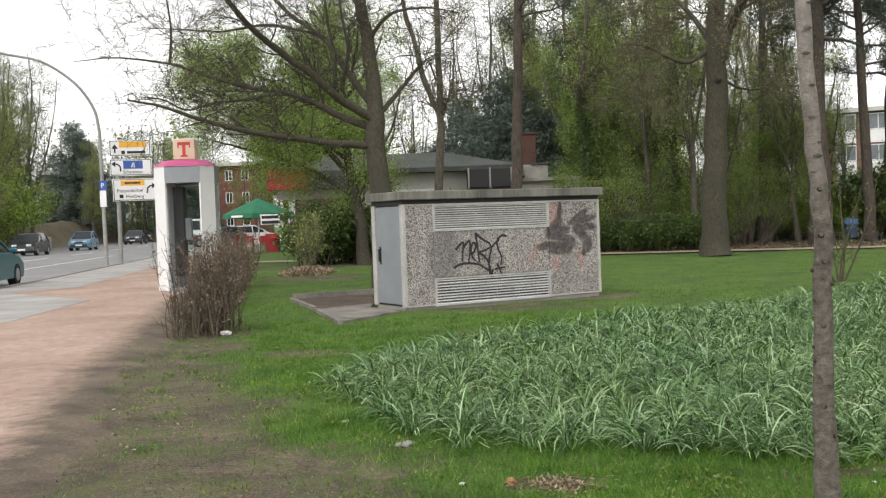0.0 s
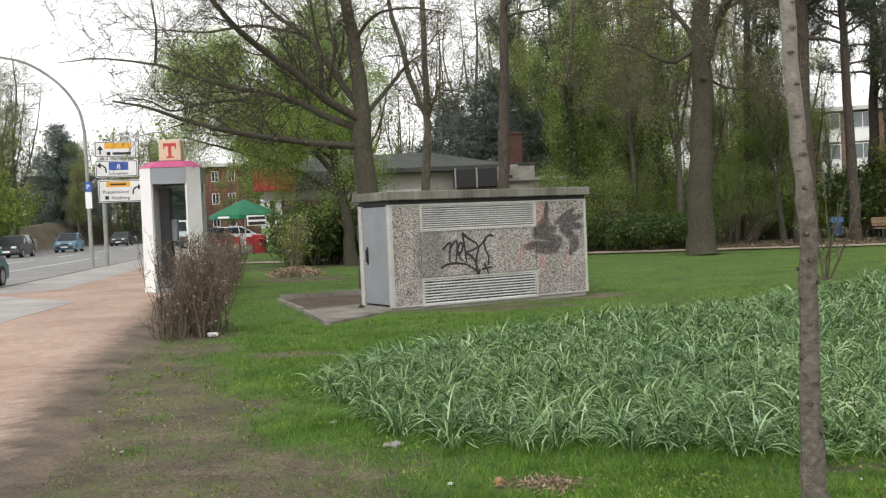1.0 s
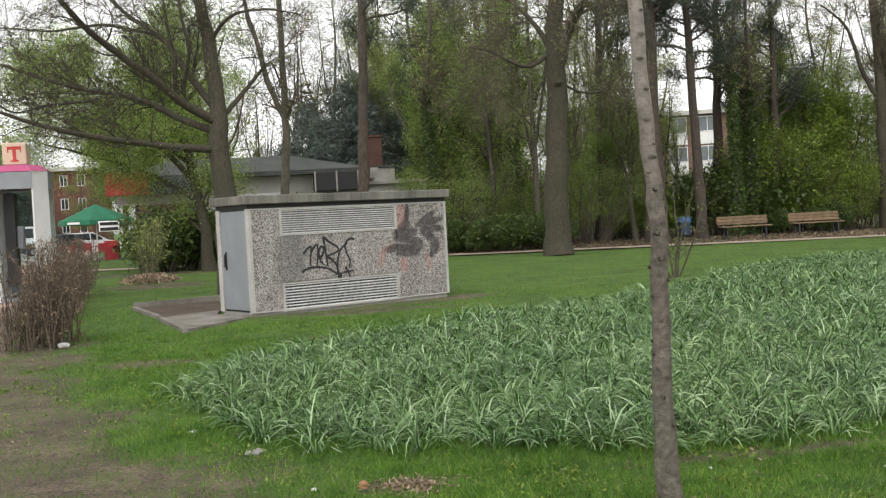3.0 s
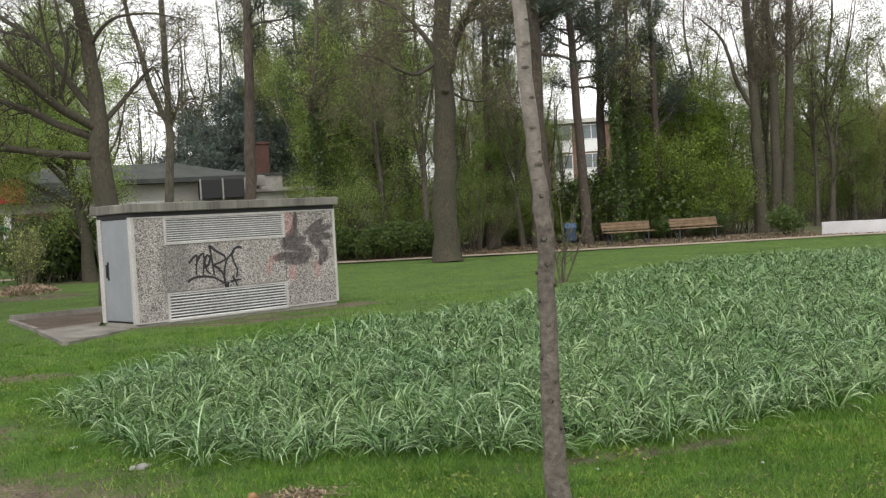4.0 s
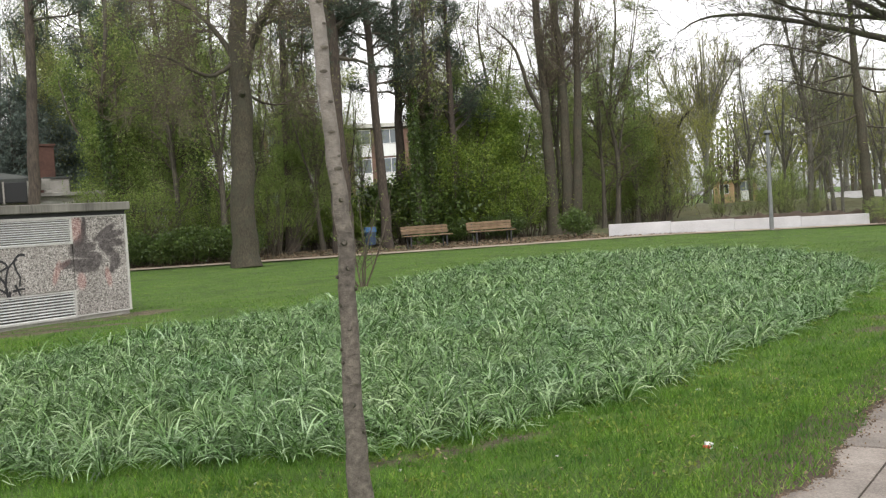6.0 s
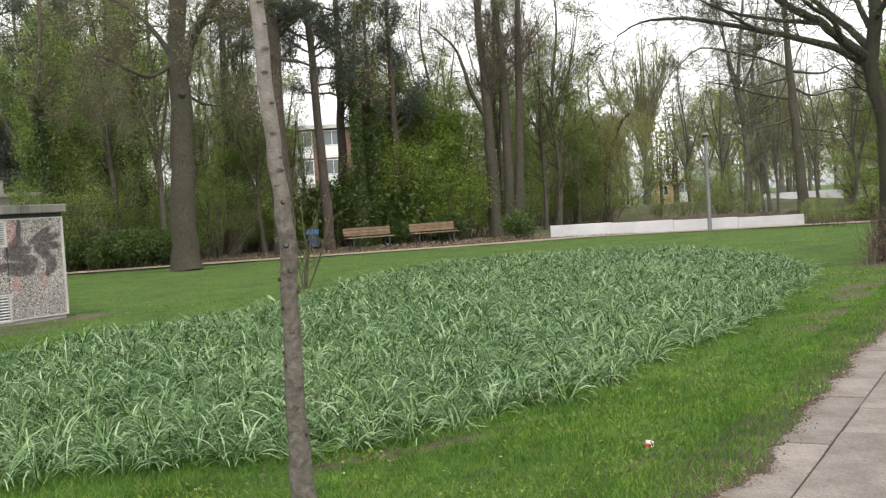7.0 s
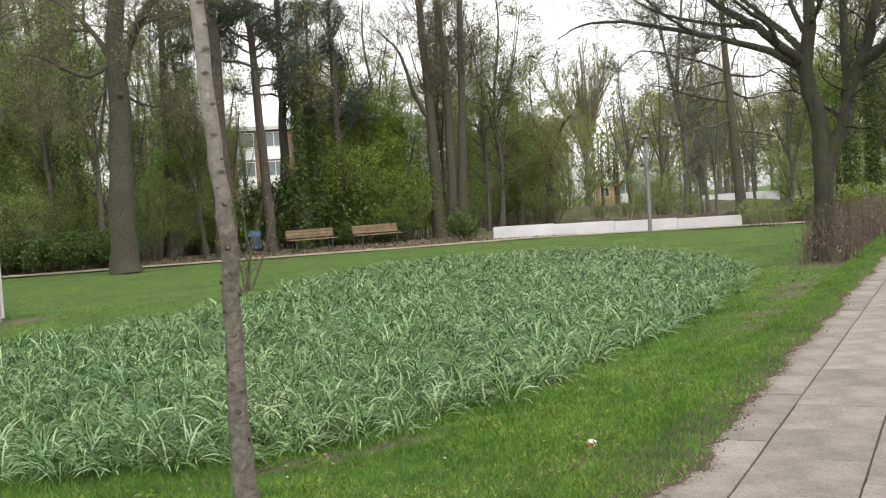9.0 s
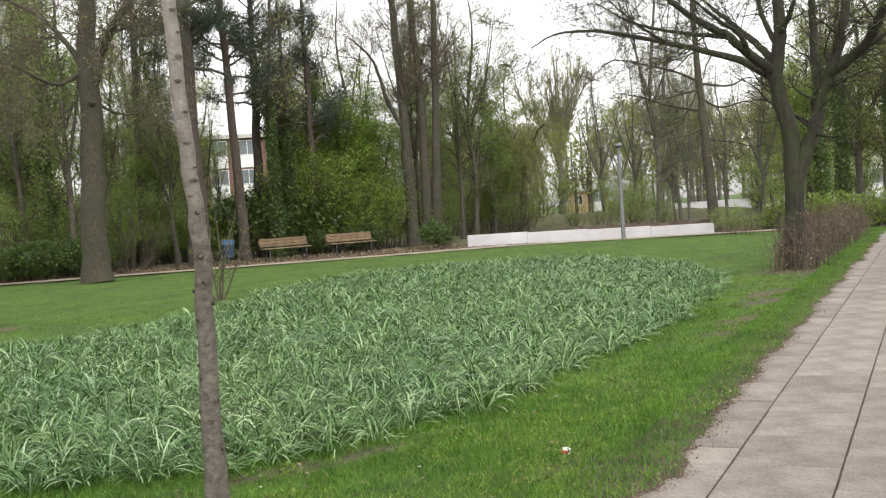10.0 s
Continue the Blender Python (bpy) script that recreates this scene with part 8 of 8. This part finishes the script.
bank("ground_dark_bank", [(22.6, 33.2), (25.5, 30.6), (28.8, 27.6), (31.0, 25.4)], 1.6, 0.53, M_SOIL, "dark earth edge behind the white wall")


# ---- litter ----
def crumple(name, x, y, size, material, label, seed, flat=0.45, category="litter"):
    rng = random.Random(seed)
    bm = bmesh.new()
    bmesh.ops.create_icosphere(bm, subdivisions=2, radius=1)
    for v in bm.verts:
        k = rng.uniform(0.65, 1.2)
        v.co = Vector((v.co.x * size * k, v.co.y * size * 0.7 * k, max(v.co.z * size * flat * k, -0.01) + size * flat * 0.3))
    ob = part(name, bm, material, None)
    ob.matrix_basis = pose(x, y, float(ground_z(x, y)) + 0.004, 0, 0, rng.uniform(0, 360))
    return tagged(ob, label, category)


pk = crumple("crumpled_packet", 3.63, 4.53, 0.048, M_PAPER, "crumpled white and red packet on the grass", 1)
bm = block(-0.062, -0.02, 0.002, -0.046, 0.02, 0.022, 0.006)
part("red_end", bm, M_REDFLAG, pk, "red end of the packet")
crumple("plastic_scrap", -2.85, 13.5, 0.1, M_PAPER, "white crumpled plastic at the hedge's foot", 2)
crumple("paper_scrap", -0.72, 7.2, 0.04, M_PAPER, "small white paper scrap on the grass", 3, 0.25)
crumple("stone", -0.28, 6.45, 0.07, M_KERB, "flat grey stone at the bed's edge", 4, 0.3, "stone")
crumple("orange_peel", 0.3, 5.4, 0.032, M_ORANGEBALL, "small round orange-brown scrap on the grass", 5, 0.85)
for i, (x, y, s) in enumerate(((0.05, 5.46, 0.022), (1.37, 5.4, 0.022), (4.64, 5.87, 0.022), (3.72, 4.42, 0.02), (3.62, 3.6, 0.015), (4.2, 4.2, 0.015), (4.55, 4.6, 0.018), (3.95, 3.98, 0.016), (6.7, 6.2, 0.025), (-2.0, 6.6, 0.015), (-1.2, 9.0, 0.015), (-2.6, 8.1, 0.015), (2.1, 5.2, 0.014), (2.9, 4.9, 0.014), (5.6, 5.5, 0.015))):
    crumple("paper_scrap", x, y, s, M_PAPER, "tiny pale scrap of litter on the ground", 20 + i, 0.35)


# ---- slab path ----
def slab_path():
    base = ribbon("pavement_bed", [tuple((PAVE_O + PAVE_U * s - PAVE_V * 0.52)[:2]) for s in (-5, 10, 25, 40)], [tuple((PAVE_O + PAVE_U * s + PAVE_V * 1.64)[:2]) for s in (-5, 10, 25, 40)],
                  0.0125, M_JOINT, "concrete slab footpath with dark soil joints", "footpath", 60)
    L, W = 0.645, 0.52
    turn = math.degrees(math.atan2(PAVE_U.y, PAVE_U.x))
    bm = block(-L / 2 + 0.0065, -W / 2 + 0.0055, 0, L / 2 - 0.0065, W / 2 - 0.0055, 0.018, 0.003)
    slab = part("slab", bm, M_SLAB, base)
    rng = random.Random(9)
    first = True
    for c in range(-1, 3):
        off = (0.229, -0.1, 0.15, 0.45)[c + 1]
        for r in range(-8, 58):
            p = PAVE_O + PAVE_U * (r * L + L / 2 + off) + PAVE_V * ((c + 0.5) * W + 0.018)
            m = pose(p.x, p.y, rng.uniform(-0.003, 0.003), rng.uniform(-0.35, 0.35), rng.uniform(-0.3, 0.3), turn + rng.uniform(-0.3, 0.3))
            if first:
                slab.matrix_basis, first = m, False
                continue
            o = slab.copy()
            scene.collection.objects.link(o)
            o.matrix_basis = m
    # soil and moss creeping over the lawn-side slabs
    g = np.random.default_rng(10)
    n = 3000
    s = np.linspace(-4, 38, n)
    reach = -0.23 + np.convolve(g.normal(0, 0.012, n + 80), np.ones(81) / 9, "valid") + np.convolve(g.normal(0, 0.02, n + 6), np.ones(7) / 3, "valid") + 0.05 * np.sin(s * 2.1) * np.sin(s * 0.9 + 1) + 0.025 * np.sin(s * 6.3)
    o, u, v = np.array(PAVE_O), np.array(PAVE_U), np.array(PAVE_V)
    a = o + s[:, None] * u - 0.66 * v
    b = o + s[:, None] * u + reach[:, None] * v
    mid = o + s[:, None] * u - 0.54 * v
    low = b - 0.06 * v
    a[:, 2], mid[:, 2], low[:, 2], b[:, 2] = -0.06, 0.026 + g.normal(0, 0.003, n), 0.024 + g.normal(0, 0.002, n), 0.016
    vv = np.stack([a, mid, low, b], 1).reshape(-1, 3)
    i = np.arange(n - 1) * 4
    f = np.vstack([np.stack([i + c, i + c + 1, i + c + 5, i + c + 4], -1) for c in range(3)])
    tagged(np_part("ground_verge", vv, f, M_SOIL), "brown soil verge creeping over the slabs", "soil", kind="structure")
    t = -4 + 26 * g.uniform(0, 1, 9000) ** 1.4
    k = np.interp(t, s, reach) + g.normal(-0.01, 0.035, 9000)
    pos = o + t[:, None] * u + k[:, None] * v
    pos[:, 2] = 0.02
    vv, f = leaf_quads(g, pos, 0.012, 0.8, 1.5, -0.2)
    tagged(np_part("verge_crumbs", vv, f, M_DEADLEAF), "soil crumbs spilt over the slab edge", "debris", kind="stuff")
    t = -4 + 34 * g.uniform(0, 1, 60000) ** 1.7
    edge_at = np.interp(t, s, reach)
    k = edge_at - 0.02 - g.uniform(0, 1, 60000) ** 0.8 * (edge_at + 0.72)
    pos = o + t[:, None] * u + k[:, None] * v
    pos[:, 2] = 0.026
    vv, f = blades(g, pos, 0.045, 0.006, 0.8)
    tagged(np_part("verge_grass", vv, f, M_GRASS), "sparse grass along the slab edge", "grass", kind="stuff")


slab_path()
